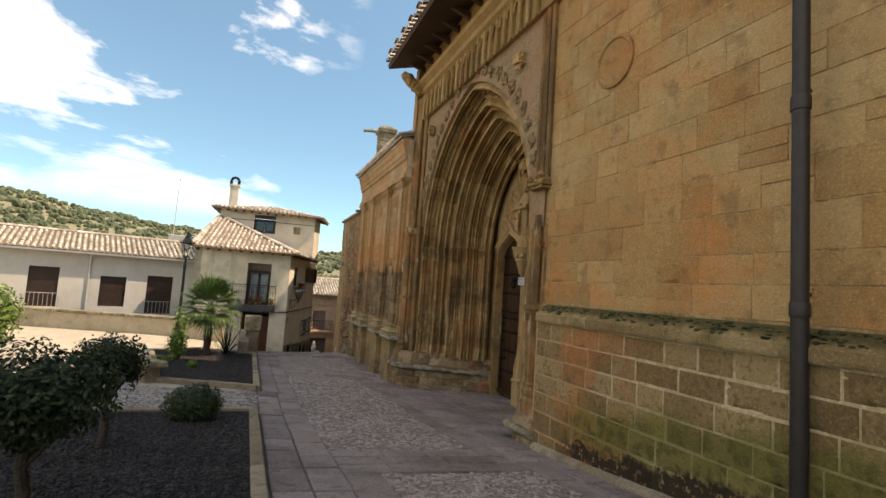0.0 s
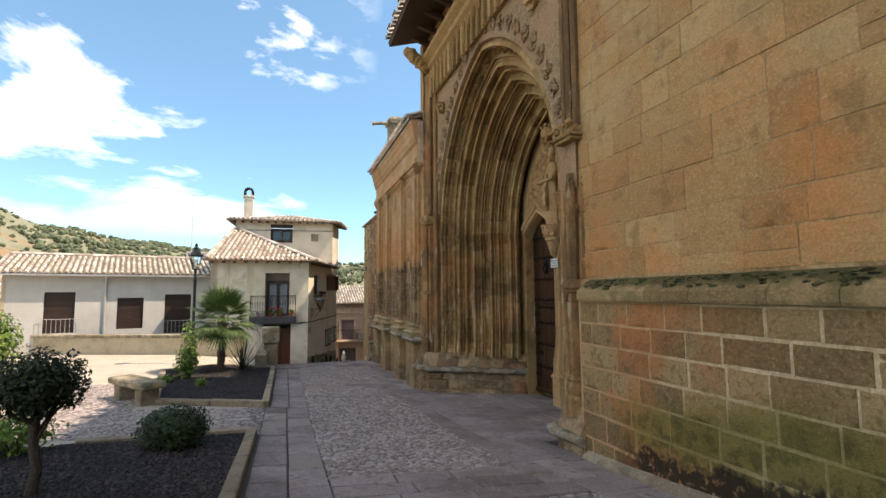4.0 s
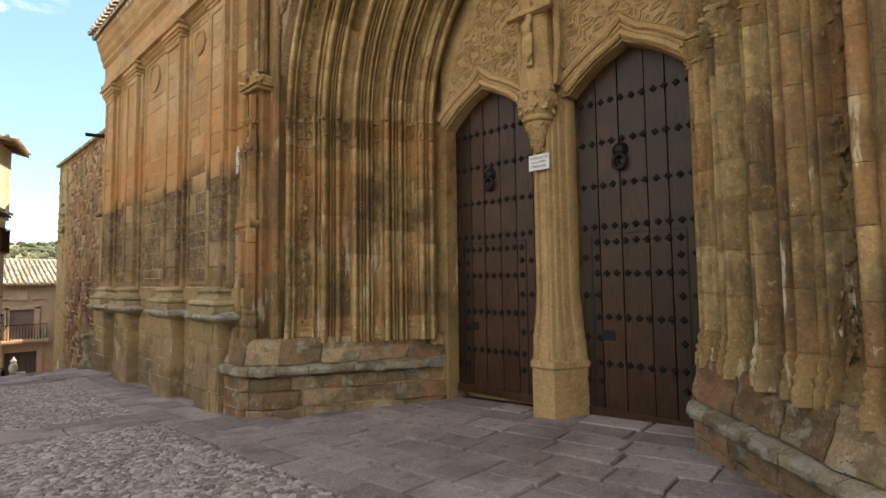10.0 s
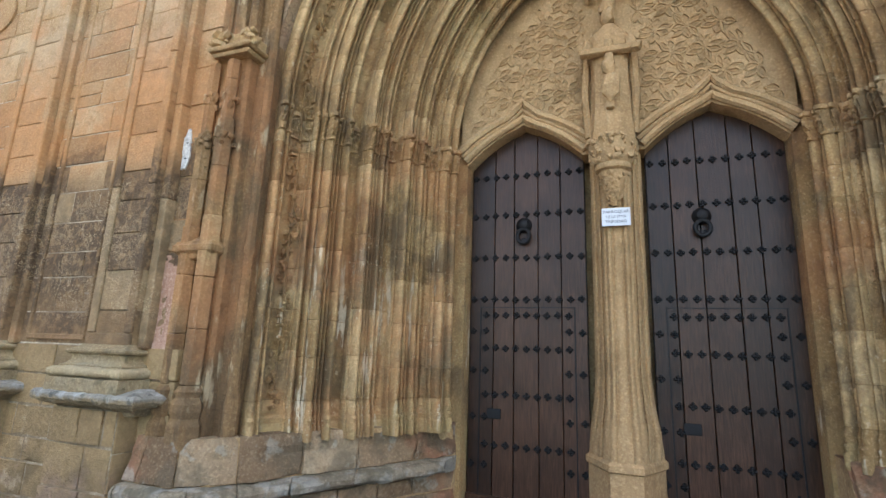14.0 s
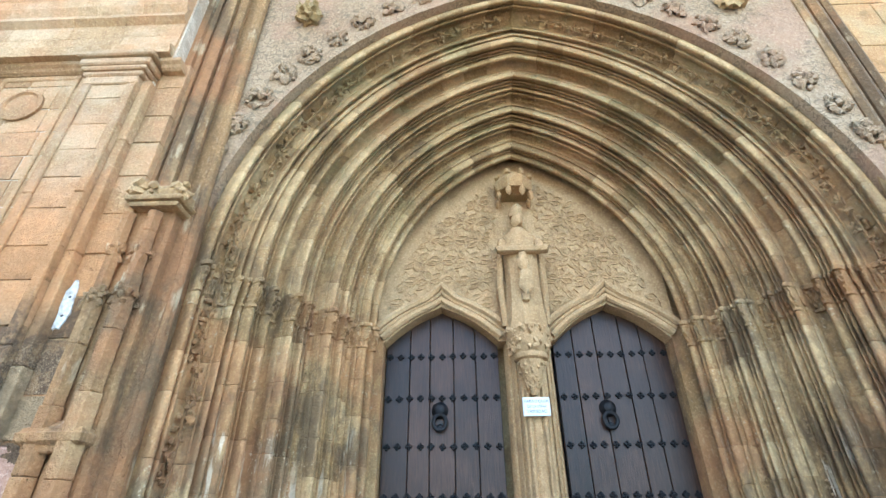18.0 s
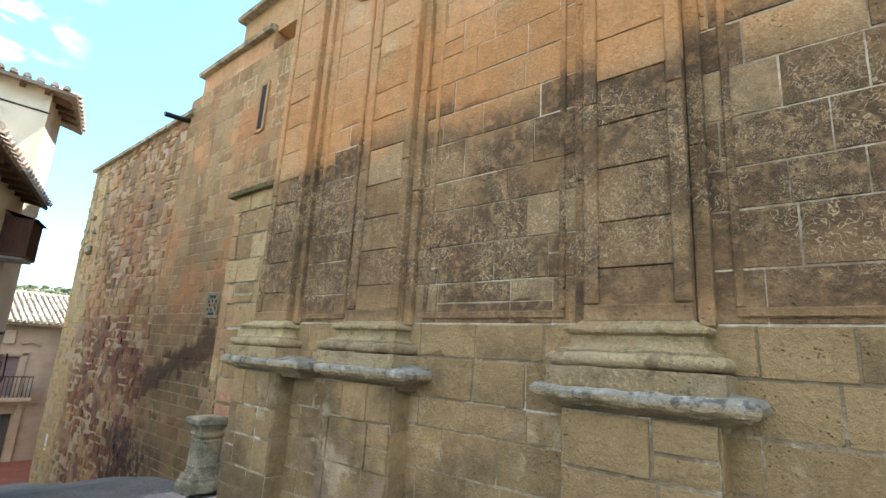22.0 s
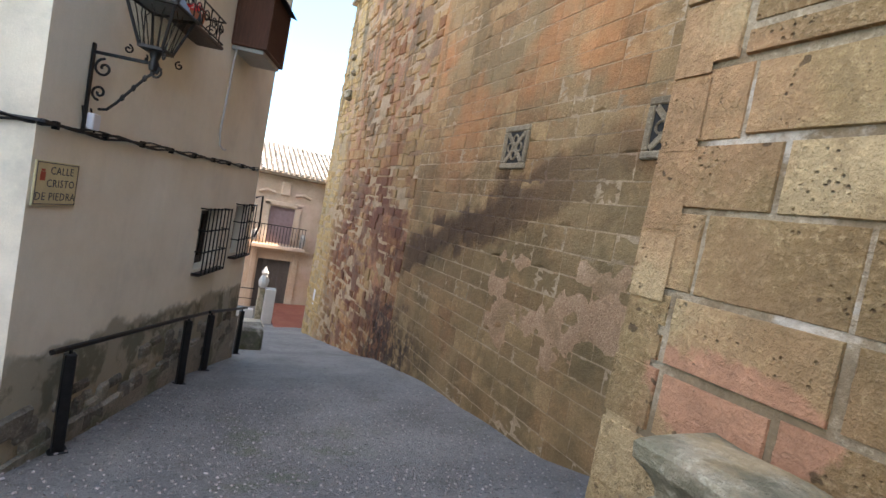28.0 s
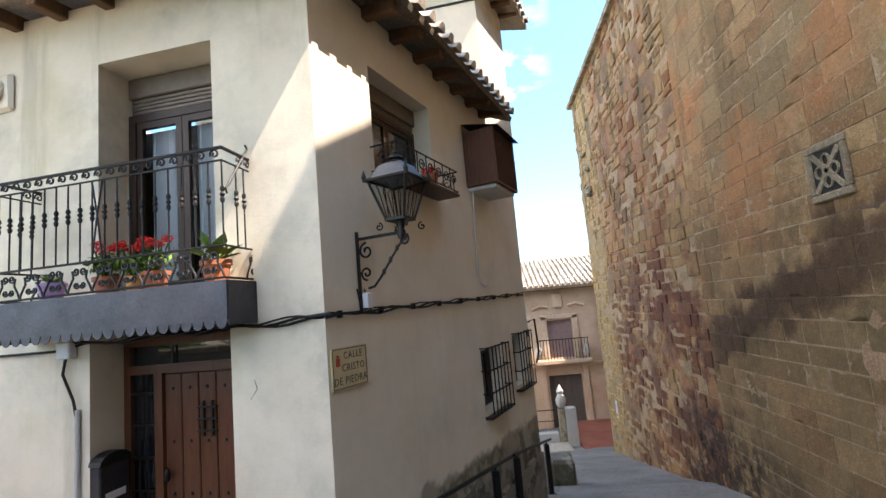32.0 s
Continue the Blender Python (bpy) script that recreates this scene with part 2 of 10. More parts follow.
def stone(name, cols, stains=(), rnd=0.5, rough=0.9, grain=34.0, bump=0.5, pits=0.0, island=False, streak=0.0, tint=None, spots=1.0):
    """Worn stone. cols: dark, middle, light; stains: (colour, mask(N, pos, x, y, z), strength)."""
    m, nt, bsdf = material(name)
    N = Nodes(nt)
    p = N.pos()
    sep = N.n("ShaderNodeSeparateXYZ")
    N.link(p, sep.inputs["Vector"])
    x, y, z = sep.outputs
    if island:
        r = N.n("ShaderNodeNewGeometry").outputs["Random Per Island"]
    else:
        r = N.n("ShaderNodeObjectInfo").outputs["Random"]
    big = N.noise(p, 1.3, 5.0, 0.6)
    f = N.math("ADD", N.math("MULTIPLY", r, rnd), N.math("MULTIPLY", big, 1.0 - rnd * 0.5))
    f = N.math("SUBTRACT", f, rnd * 0.25, clamp=True)
    col = N.ramp(f, [(0.22, cols[0]), (0.5, cols[1]), (0.78, cols[2])])
    fine = N.noise(p, grain, 6.0, 0.65)
    mid = N.noise(p, 7.0, 5.0, 0.6)
    col = N.mix(N.range(mid, 0.44, 0.68, 0.0, 0.55 * spots), col, tuple(c * 0.55 for c in cols[0]))
    col = N.mix(N.range(fine, 0.5, 0.72, 0.0, 0.5 * spots), col, tuple(min(1, c * 1.25) for c in cols[2]))
    speck = N.noise(p, grain * 3.2, 3.0, 0.7)
    col = N.mix(N.range(speck, 0.54, 0.70, 0.0, 0.55 * spots), col, tuple(c * 0.40 for c in cols[0]))
    if streak:
        s = N.noise(p, 1.0, 5.0, 0.6, stretch=(9.0, 9.0, 0.55))
        col = N.mix(N.range(s, 0.50, 0.70, 0.0, streak), col, tuple(c * 0.38 for c in cols[0]))
        s2 = N.noise(p, 1.0, 4.0, 0.6, stretch=(7.0, 7.0, 0.4))
        col = N.mix(N.range(s2, 0.58, 0.74, 0.0, streak * 0.7), col, tuple(min(1, c * 1.2) for c in cols[2]))
    for c, mask, k in stains:
        col = N.mix(N.math("MULTIPLY", mask(N, p, x, y, z), k, clamp=True), col, c)
    wear = N.math("MULTIPLY", N.range(mid, 0.32, 0.68, 1.0 - 0.14 * spots, 1.0 + 0.12 * spots), N.range(fine, 0.34, 0.66, 1.0 - 0.07 * spots, 1.0 + 0.07 * spots))
    wear = N.math("MULTIPLY", wear, N.math("ADD", N.math("MULTIPLY", r, 0.34 * rnd), 1.0 - 0.17 * rnd))
    col = N.mix(1.0, col, wear, "MULTIPLY")
    bsdf.inputs["Roughness"].default_value = rough
    bsdf.inputs["Specular IOR Level"].default_value = 0.25
    h = N.math("ADD", N.math("ADD", N.math("MULTIPLY", fine, 0.7), N.math("MULTIPLY", speck, 0.3)), mid)
    if pits:
        v = N.n("ShaderNodeTexVoronoi", Scale=30.0)
        N.link(p, v.inputs["Vector"])
        pit = N.math("MULTIPLY", N.range(N.math("ADD", v.outputs["Distance"], N.math("MULTIPLY", N.noise(p, 60.0, 2.0), 0.35)), 0.42, 0.24), N.range(N.noise(p, 4.0, 4.0), 0.50, 0.66))
        h = N.math("SUBTRACT", h, N.math("MULTIPLY", pit, pits))
        # pit hollows are darkened in the colour too, on top of the bump's shade
        col = N.mix(N.math("MULTIPLY", pit, min(0.6, 0.4 * pits), clamp=True), col, tuple(c * 0.30 for c in cols[0]))
    if tint:
        col = N.mix(1.0, col, tint, "MULTIPLY")
    N.link(col, bsdf.inputs["Base Color"])
    N.link(N.bump(h, bump, 0.03), bsdf.inputs["Normal"])
    return m


def plain(name, col, rough=0.6, metal=0.0, var=0.12, scale=9.0, bump=0.15, spec=0.4):
    m, nt, bsdf = material(name)
    N = Nodes(nt)
    p = N.pos()
    a, b = N.noise(p, scale, 5.0), N.noise(p, scale * 9, 3.0)
    f = N.math("ADD", N.math("MULTIPLY", a, 0.6), N.math("MULTIPLY", b, 0.4))
    dark, light = tuple(c * (1 - 2 * var) for c in col), tuple(min(1, c * (1 + 2 * var)) for c in col)
    N.link(N.ramp(f, [(0.3, dark), (0.7, light)]), bsdf.inputs["Base Color"])
    bsdf.inputs["Roughness"].default_value, bsdf.inputs["Metallic"].default_value = rough, metal
    bsdf.inputs["Specular IOR Level"].default_value = spec
    if bump:
        N.link(N.bump(f, bump, 0.01), bsdf.inputs["Normal"])
    return m

# ---- surfaces of the place ----
def zband(lo, hi, soft, sc=1.6, amp=0.9):
    """A stain between two heights with a ragged edge."""
    def mask(N, p, x, y, z):
        n = N.noise(p, sc, 5.0, 0.6)
        h = N.math("ADD", z, N.math("MULTIPLY", N.math("SUBTRACT", n, 0.5), amp * 2))
        return N.math("MULTIPLY", N.range(h, lo - soft, lo + soft), N.range(h, hi + soft, hi - soft))
    return mask


def blotch(sc, lo, hi, stretch=None):
    def mask(N, p, x, y, z):
        return N.range(N.noise(p, sc, 6.0, 0.62, stretch=stretch), lo, hi)
    return mask


def scribble(sc, w):
    """Thin scratched lines."""
    def mask(N, p, x, y, z):
        n = N.noise(p, sc, 1.5, 0.5, 1.2)
        return N.range(N.math("ABSOLUTE", N.math("SUBTRACT", n, 0.5)), w, w * 0.4)
    return mask


def both(a, b):
    def mask(N, p, x, y, z):
        return N.math("MULTIPLY", a(N, p, x, y, z), b(N, p, x, y, z))
    return mask


def slant(N, p, x, y, z):
    """The stained trace of a former stair, falling along the street wall."""
    r = N.math("MULTIPLY", N.math("SUBTRACT", N.n("ShaderNodeObjectInfo").outputs["Random"], 0.5), 0.30)
    n = N.noise(p, 2.2, 5.0, 0.6)
    line = N.math("ADD", N.math("MULTIPLY", y, -0.345), 11.10)
    d = N.math("ADD", N.math("SUBTRACT", z, line), r)
    d = N.math("ADD", d, N.math("MULTIPLY", N.math("SUBTRACT", n, 0.5), 0.8))
    band = N.math("MULTIPLY", N.range(d, -0.62, -0.34), N.range(d, 0.38, 0.08))
    return N.math("MULTIPLY", N.math("MULTIPLY", band, N.range(y, 32.6, 31.4)), N.range(y, 25.6, 29.0, 0.40, 1.0))


def foot_patch(N, p, x, y, z):
    """Ragged near-black patch at the foot of the street wall, between the ashlar and the rubble."""
    n = N.math("MULTIPLY", N.math("SUBTRACT", N.noise(p, 1.8, 5.0, 0.65), 0.5), 2.4)
    yy, zz = N.math("ADD", y, n), N.math("ADD", z, n)
    m = N.math("MULTIPLY", N.range(yy, 29.8, 31.0), N.range(yy, 34.4, 32.8))
    m = N.math("MULTIPLY", m, N.range(N.noise(p, 4.5, 5.0, 0.65), 0.38, 0.56))
    return N.math("MULTIPLY", m, N.range(zz, -0.8, -1.6))


def stepped(lo, hi, soft, sc=1.2, amp=0.4, step=0.7):
    """A stain whose edges jump from stone to stone."""
    def mask(N, p, x, y, z):
        n = N.math("MULTIPLY", N.math("SUBTRACT", N.noise(p, sc, 5.0, 0.6), 0.5), amp * 2)
        r = N.math("MULTIPLY", N.math("SUBTRACT", N.n("ShaderNodeObjectInfo").outputs["Random"], 0.5), step)
        h = N.math("ADD", z, N.math("ADD", n, r))
        return N.math("MULTIPLY", N.range(h, lo - soft, lo + soft), N.range(h, hi + soft, hi - soft))
    return mask


def odd_block(N, p, x, y, z):
    """A few replaced stones."""
    return N.range(N.n("ShaderNodeObjectInfo").outputs["Random"], 0.925, 0.935)


def footed(lo, hi, soft, sc=2.0, amp=0.3, y_end=6.6):
    """Growth between two heights over the sloping paving, ending towards the portal."""
    def mask(N, p, x, y, z):
        n = N.math("MULTIPLY", N.math("SUBTRACT", N.noise(p, sc, 6.0, 0.65), 0.5), amp * 2)
        g = N.math("ADD", N.math("MULTIPLY", y, 0.118), -0.92)
        h = N.math("ADD", N.math("ADD", z, g), n)
        m = N.math("MULTIPLY", N.range(h, lo - soft, lo + soft), N.range(h, hi + soft, hi - soft))
        return N.math("MULTIPLY", m, N.range(N.math("ADD", y, n), y_end + 0.5, y_end - 0.3))
    return mask


def pink_scar(N, p, x, y, z):
    """A weathered hollow at the foot of the end block."""
    n = N.math("MULTIPLY", N.math("SUBTRACT", N.noise(p, 5.0, 5.0, 0.6), 0.5), 0.55)
    dy, dz = N.math("MULTIPLY", N.math("SUBTRACT", y, SCAR[0]), 2.6), N.math("MULTIPLY", N.math("SUBTRACT", z, SCAR[1]), 4.0)
    d = N.math("SQRT", N.math("ADD", N.math("MULTIPLY", dy, dy), N.math("MULTIPLY", dz, dz)))
    return N.range(N.math("ADD", d, N.math("MULTIPLY", n, 2.0)), 1.0, 0.85)


# flat dark spots: the shade inside large pits is put into the colour
def dark_pit_spots(N, p, x, y, z):
    return N.range(N.noise(p, 11.0, 2.0, 0.5), 0.70, 0.74)


SCAR = (23.80, 0.30)
FOOT_BLACK = (0.035, 0.024, 0.020)
DARK = (0.075, 0.052, 0.034)
WARM = (1.10, 1.0, 0.82)
DARK_MOSS = (0.022, 0.017, 0.011)
M_upper = stone("stone_church_upper", ((0.37, 0.205, 0.095), (0.39, 0.25, 0.125), (0.42, 0.295, 0.165)), [((0.26, 0.205, 0.115), blotch(0.55, 0.48, 0.64), 0.65), ((0.44, 0.19, 0.075), both(blotch(0.5, 0.46, 0.58), zband(2.4, 4.2, 0.8)), 0.65), ((0.42, 0.19, 0.08), both(blotch(0.45, 0.50, 0.62), zband(4.2, 9.0, 0.8)), 0.4), ((0.37, 0.30, 0.19), both(blotch(0.7, 0.46, 0.60), zband(4.6, 14.0, 1.0)), 0.6), ((0.15, 0.095, 0.05), blotch(2.4, 0.55, 0.68), 0.5)], rnd=0.45, bump=0.7, pits=0.9, tint=WARM)
M_lower = stone("stone_church_lower", ((0.20, 0.135, 0.072), (0.265, 0.19, 0.105), (0.335, 0.25, 0.145)), [((0.38, 0.16, 0.07), both(blotch(0.9, 0.42, 0.56), lambda N, p, x, y, z: N.range(y, 4.2, 6.8)), 0.9), ((0.10, 0.068, 0.036), blotch(14.0, 0.52, 0.62), 0.45), ((0.125, 0.125, 0.030), footed(0.30, 0.95, 0.18, 1.6, 0.35), 0.72), ((0.06, 0.062, 0.020), both(footed(0.20, 0.80, 0.15, 2.4, 0.4), blotch(5.0, 0.46, 0.60)), 0.7), (DARK_MOSS, both(footed(-1.0, 0.34, 0.05, 3.2, 0.34), blotch(9.0, 0.34, 0.48)), 0.95)], rnd=0.6, bump=1.0, pits=1.6, tint=WARM)
M_facade = stone("stone_facade", ((0.31, 0.205, 0.115), (0.43, 0.31, 0.18), (0.54, 0.42, 0.28)), [
    ((0.315, 0.24, 0.135), zband(-2.0, 1.47, 0.04, 1.0, 0.05), 0.80),
    ((0.38, 0.285, 0.16), both(stepped(-2.0, 1.47, 0.05, 1.0, 0.05, 0.0), blotch(0.6, 0.46, 0.60)), 0.6),
    ((0.135, 0.105, 0.066), both(stepped(-2.0, 0.85, 0.25, 0.9, 0.5, 1.2), blotch(0.9, 0.40, 0.56)), 0.70),
    ((0.50, 0.29, 0.165), both(blotch(0.75, 0.50, 0.62), zband(1.5, 9.0, 0.05, 1.0, 0.05)), 0.6),
    ((0.47, 0.39, 0.285), both(blotch(0.9, 0.50, 0.62), zband(4.0, 9.0, 0.5)), 0.6),
    ((0.45, 0.23, 0.10), both(zband(3.1, 4.6, 0.5, 0.7, 0.6), blotch(0.9, 0.32, 0.52)), 0.75),
    ((0.48, 0.28, 0.155), both(zband(4.6, 9.0, 0.5, 0.7, 0.6), blotch(0.7, 0.44, 0.62)), 0.5),
    ((0.205, 0.138, 0.078), stepped(1.50, 3.34, 0.18, 1.2, 0.24, 0.30), 0.88),
    ((0.066, 0.046, 0.032), both(stepped(1.65, 3.36, 0.2, 1.0, 0.30, 0.55), both(blotch(0.9, 0.34, 0.56), blotch(11.0, 0.36, 0.54))), 0.80),
    ((0.36, 0.285, 0.18), both(zband(1.5, 3.2, 0.05, 1.0, 0.1), odd_block), 0.45),
    ((0.47, 0.385, 0.27), both(zband(1.72, 3.15, 0.10, 1.0, 0.2), both(scribble(17.0, 0.026), blotch(1.6, 0.44, 0.58))), 0.8),
    ((0.42, 0.34, 0.235), both(zband(1.72, 3.15, 0.10, 1.0, 0.2), both(scribble(42.0, 0.040), blotch(2.0, 0.44, 0.58))), 0.7),
    ((0.48, 0.41, 0.31), both(zband(-2.0, 0.75, 0.25), blotch(1.5, 0.56, 0.63)), 0.75),
    ((0.30, 0.22, 0.20), both(zband(-2.0, 0.35, 0.25), blotch(1.1, 0.50, 0.60)), 0.6),
    ((0.19, 0.155, 0.11), both(zband(-2.0, 0.10, 0.25), blotch(1.6, 0.46, 0.60)), 0.6)], rnd=0.34, bump=1.0, pits=1.6, tint=(0.94, 0.82, 0.68))
M_pier = stone("stone_pier", ((0.22, 0.135, 0.068), (0.31, 0.195, 0.10), (0.39, 0.275, 0.16)), [((0.065, 0.046, 0.032), blotch(1.3, 0.42, 0.58, (1.6, 1.6, 0.4)), 0.68), ((0.36, 0.17, 0.08), blotch(0.6, 0.50, 0.62), 0.5), ((0.44, 0.37, 0.27), blotch(2.4, 0.58, 0.66, (2.0, 2.0, 0.5)), 0.6)], rnd=0.3, bump=1.0, streak=0.3, pits=0.8, tint=WARM)
M_portal = stone("stone_portal", ((0.27, 0.175, 0.085), (0.37, 0.255, 0.135), (0.46, 0.345, 0.205)), [
    ((0.075, 0.055, 0.040), both(blotch(1.5, 0.47, 0.58, (1.3, 1.3, 0.7)), zband(0.9, 4.3, 0.5)), 0.66),
    ((0.12, 0.085, 0.055), both(stepped(0.9, 6.5, 0.6, 1.0, 0.4, 2.5), blotch(5.0, 0.46, 0.62)), 0.42),
    ((0.40, 0.19, 0.09), both(blotch(0.7, 0.44, 0.60), zband(0.5, 4.2, 0.6)), 0.45),
    ((0.40, 0.21, 0.11), both(blotch(0.6, 0.50, 0.64), zband(4.4, 8.0, 0.6)), 0.3),
    ((0.58, 0.53, 0.45), both(blotch(2.4, 0.60, 0.65, (2.0, 2.0, 0.35)), zband(0.6, 2.4, 0.4)), 0.8),
    ((0.50, 0.43, 0.33), both(blotch(18.0, 0.60, 0.66), blotch(1.6, 0.45, 0.58)), 0.6),
    ((0.26, 0.22, 0.12), both(zband(-1.0, 0.75, 0.2), blotch(1.4, 0.42, 0.58)), 0.6),
    ((0.17, 0.15, 0.075), both(zband(5.8, 9.0, 0.5), blotch(1.6, 0.50, 0.62)), 0.5)], rnd=0.5, bump=0.9, streak=0.22, pits=0.8, tint=WARM)
M_base_stone = stone("stone_pilaster_base", ((0.27, 0.205, 0.125), (0.36, 0.29, 0.185), (0.44, 0.37, 0.25)), [((0.33, 0.285, 0.21), blotch(2.2, 0.48, 0.60), 0.5), ((0.13, 0.11, 0.075), blotch(6.0, 0.54, 0.66), 0.6), ((0.36, 0.21, 0.11), blotch(0.9, 0.54, 0.66), 0.5)], rnd=0.4, bump=1.0, pits=1.4, tint=(1.0, 0.90, 0.74))
M_end_block = stone("stone_end_block", ((0.27, 0.18, 0.095), (0.37, 0.265, 0.145), (0.46, 0.355, 0.22)), [((0.46, 0.27, 0.16), blotch(0.8, 0.48, 0.62), 0.7), ((0.20, 0.145, 0.08), blotch(1.6, 0.50, 0.64), 0.55), ((0.44, 0.235, 0.16), pink_scar, 0.9), ((0.09, 0.06, 0.035), dark_pit_spots, 0.85)], rnd=0.5, bump=1.0, pits=2.0, tint=(1.0, 0.93, 0.80))
M_base_ledge = stone("stone_base_ledge", ((0.23, 0.165, 0.09), (0.32, 0.235, 0.13), (0.40, 0.30, 0.18)), [((0.265, 0.245, 0.205), zband(1.005, 3.0, 0.02, 4.0, 0.05), 0.85), ((0.38, 0.36, 0.315), both(zband(0.99, 3.0, 0.02, 4.0, 0.05), blotch(5.0, 0.52, 0.62)), 0.8), ((0.09, 0.085, 0.07), both(zband(0.97, 3.0, 0.02, 4.0, 0.06), blotch(11.0, 0.54, 0.64)), 0.8), ((0.14, 0.115, 0.06), blotch(3.0, 0.52, 0.66), 0.5)], rnd=0.3, bump=1.0, pits=0.8)
M_ledge = stone("stone_ledge_lichen", ((0.27, 0.215, 0.145), (0.39, 0.325, 0.225), (0.48, 0.42, 0.315)), [((0.12, 0.11, 0.062), blotch(2.2, 0.44, 0.58), 0.65), ((0.11, 0.095, 0.055), blotch(5.0, 0.5, 0.62), 0.7), ((0.38, 0.26, 0.13), blotch(1.4, 0.52, 0.64), 0.6)], rnd=0.3, bump=0.9)
M_street = stone("stone_street_wall", ((0.215, 0.125, 0.068), (0.30, 0.195, 0.108), (0.39, 0.28, 0.165)), [((0.13, 0.09, 0.05), both(blotch(1.3, 0.44, 0.60), blotch(7.0, 0.36, 0.56)), 0.7), ((0.22, 0.175, 0.11), blotch(0.5, 0.46, 0.62), 0.55), ((0.40, 0.17, 0.075), both(blotch(0.45, 0.48, 0.62), zband(1.6, 7.0, 0.8)), 0.55), ((0.17, 0.125, 0.07), both(zband(-6.0, 0.9, 0.6, 0.7, 0.6), blotch(1.1, 0.36, 0.60)), 0.75), ((0.10, 0.08, 0.045), both(blotch(0.9, 0.48, 0.60), zband(-6.0, 2.0, 0.6)), 0.6), ((0.13, 0.10, 0.055), both(blotch(0.8, 0.52, 0.62, (2.2, 2.2, 0.4)), zband(3.0, 9.0, 0.6)), 0.6), ((0.062, 0.037, 0.022), slant, 0.93), (FOOT_BLACK, foot_patch, 0.92)], rnd=0.40, bump=0.8, pits=0.8, tint=WARM)
M_rubble = stone("stone_red_rubble", ((0.205, 0.098, 0.052), (0.265, 0.148, 0.08), (0.33, 0.222, 0.128)), [((0.26, 0.19, 0.105), blotch(0.6, 0.46, 0.58), 0.75), ((0.10, 0.038, 0.030), both(zband(-5.0, 1.6, 0.6, 0.6, 0.8), blotch(1.6, 0.40, 0.54)), 0.8), ((0.36, 0.27, 0.14), lambda N, p, x, y, z: N.range(N.math("ADD", y, N.math("MULTIPLY", N.noise(p, 0.8), 3.0)), 38.6, 40.3), 0.85), ((0.11, 0.085, 0.05), both(blotch(0.9, 0.48, 0.58, (2.0, 2.0, 0.5)), zband(2.5, 8.5, 0.6)), 0.7), (FOOT_BLACK, foot_patch, 0.92)], rnd=0.7, bump=0.9, tint=WARM)
M_mortar_street = stone("street_mortar", ((0.30, 0.205, 0.12), (0.38, 0.27, 0.165), (0.46, 0.35, 0.235)), [((0.055, 0.027, 0.020), slant, 0.9), (FOOT_BLACK, foot_patch, 0.9), ((0.38, 0.18, 0.085), both(blotch(0.45, 0.48, 0.62), zband(1.6, 7.0, 0.8)), 0.5), ((0.18, 0.13, 0.07), blotch(2.4, 0.50, 0.62), 0.6)], rnd=0.1, bump=0.7)
M_mortar_pale = stone("pale_lime_mortar", ((0.30, 0.225, 0.14), (0.40, 0.31, 0.205), (0.52, 0.43, 0.31)), [((0.20, 0.14, 0.08), blotch(2.2, 0.42, 0.54), 0.9), ((0.56, 0.49, 0.40), blotch(1.4, 0.58, 0.64), 0.8)], rnd=0.1, bump=0.7)
M_mortar_front = stone("front_mortar", ((0.42, 0.31, 0.21), (0.52, 0.41, 0.29), (0.62, 0.52, 0.40)), [((0.16, 0.105, 0.06), both(zband(1.66, 3.4, 0.15, 1.2, 0.4), blotch(1.5, 0.42, 0.56)), 0.75), ((0.22, 0.15, 0.09), blotch(2.4, 0.52, 0.64), 0.5)], rnd=0.1, bump=0.6)
M_mortar = stone("lime_mortar", ((0.38, 0.30, 0.205), (0.49, 0.40, 0.285), (0.58, 0.49, 0.37)), [((0.24, 0.16, 0.09), blotch(1.2, 0.48, 0.62), 0.5), ((0.40, 0.22, 0.12), lambda N, p, x, y, z: N.range(y, 5.0, 7.0), 0.75), ((0.14, 0.14, 0.04), footed(0.30, 0.95, 0.18, 1.6, 0.35), 0.7), (DARK_MOSS, both(footed(-1.0, 0.34, 0.05, 3.2, 0.34), blotch(9.0, 0.34, 0.48)), 0.95)], rnd=0.1, bump=0.6, tint=WARM)
M_mortar_dark = stone("weathered_mortar", ((0.25, 0.165, 0.09), (0.34, 0.235, 0.135), (0.44, 0.33, 0.21)), [((0.16, 0.10, 0.055), blotch(3.0, 0.52, 0.64), 0.6)], rnd=0.1, bump=0.6, tint=WARM)
M_slab = stone("paving_slab", ((0.18, 0.145, 0.135), (0.255, 0.212, 0.20), (0.33, 0.285, 0.272)), [((0.11, 0.085, 0.078), blotch(1.1, 0.48, 0.64), 0.55), ((0.30, 0.235, 0.17), blotch(0.7, 0.54, 0.66), 0.4), ((0.07, 0.065, 0.045), blotch(6.0, 0.58, 0.66), 0.5)], rnd=0.35, bump=0.6)
M_joint = stone("paving_bed", ((0.07, 0.058, 0.05), (0.115, 0.095, 0.082), (0.17, 0.145, 0.125)), [((0.05, 0.07, 0.02), blotch(1.4, 0.55, 0.68), 0.6)], rnd=0.1, bump=0.8)
M_pebble = stone("river_pebbles", ((0.17, 0.14, 0.128), (0.26, 0.22, 0.20), (0.36, 0.315, 0.29)), rnd=0.7, bump=0.2, island=True, rough=0.75)
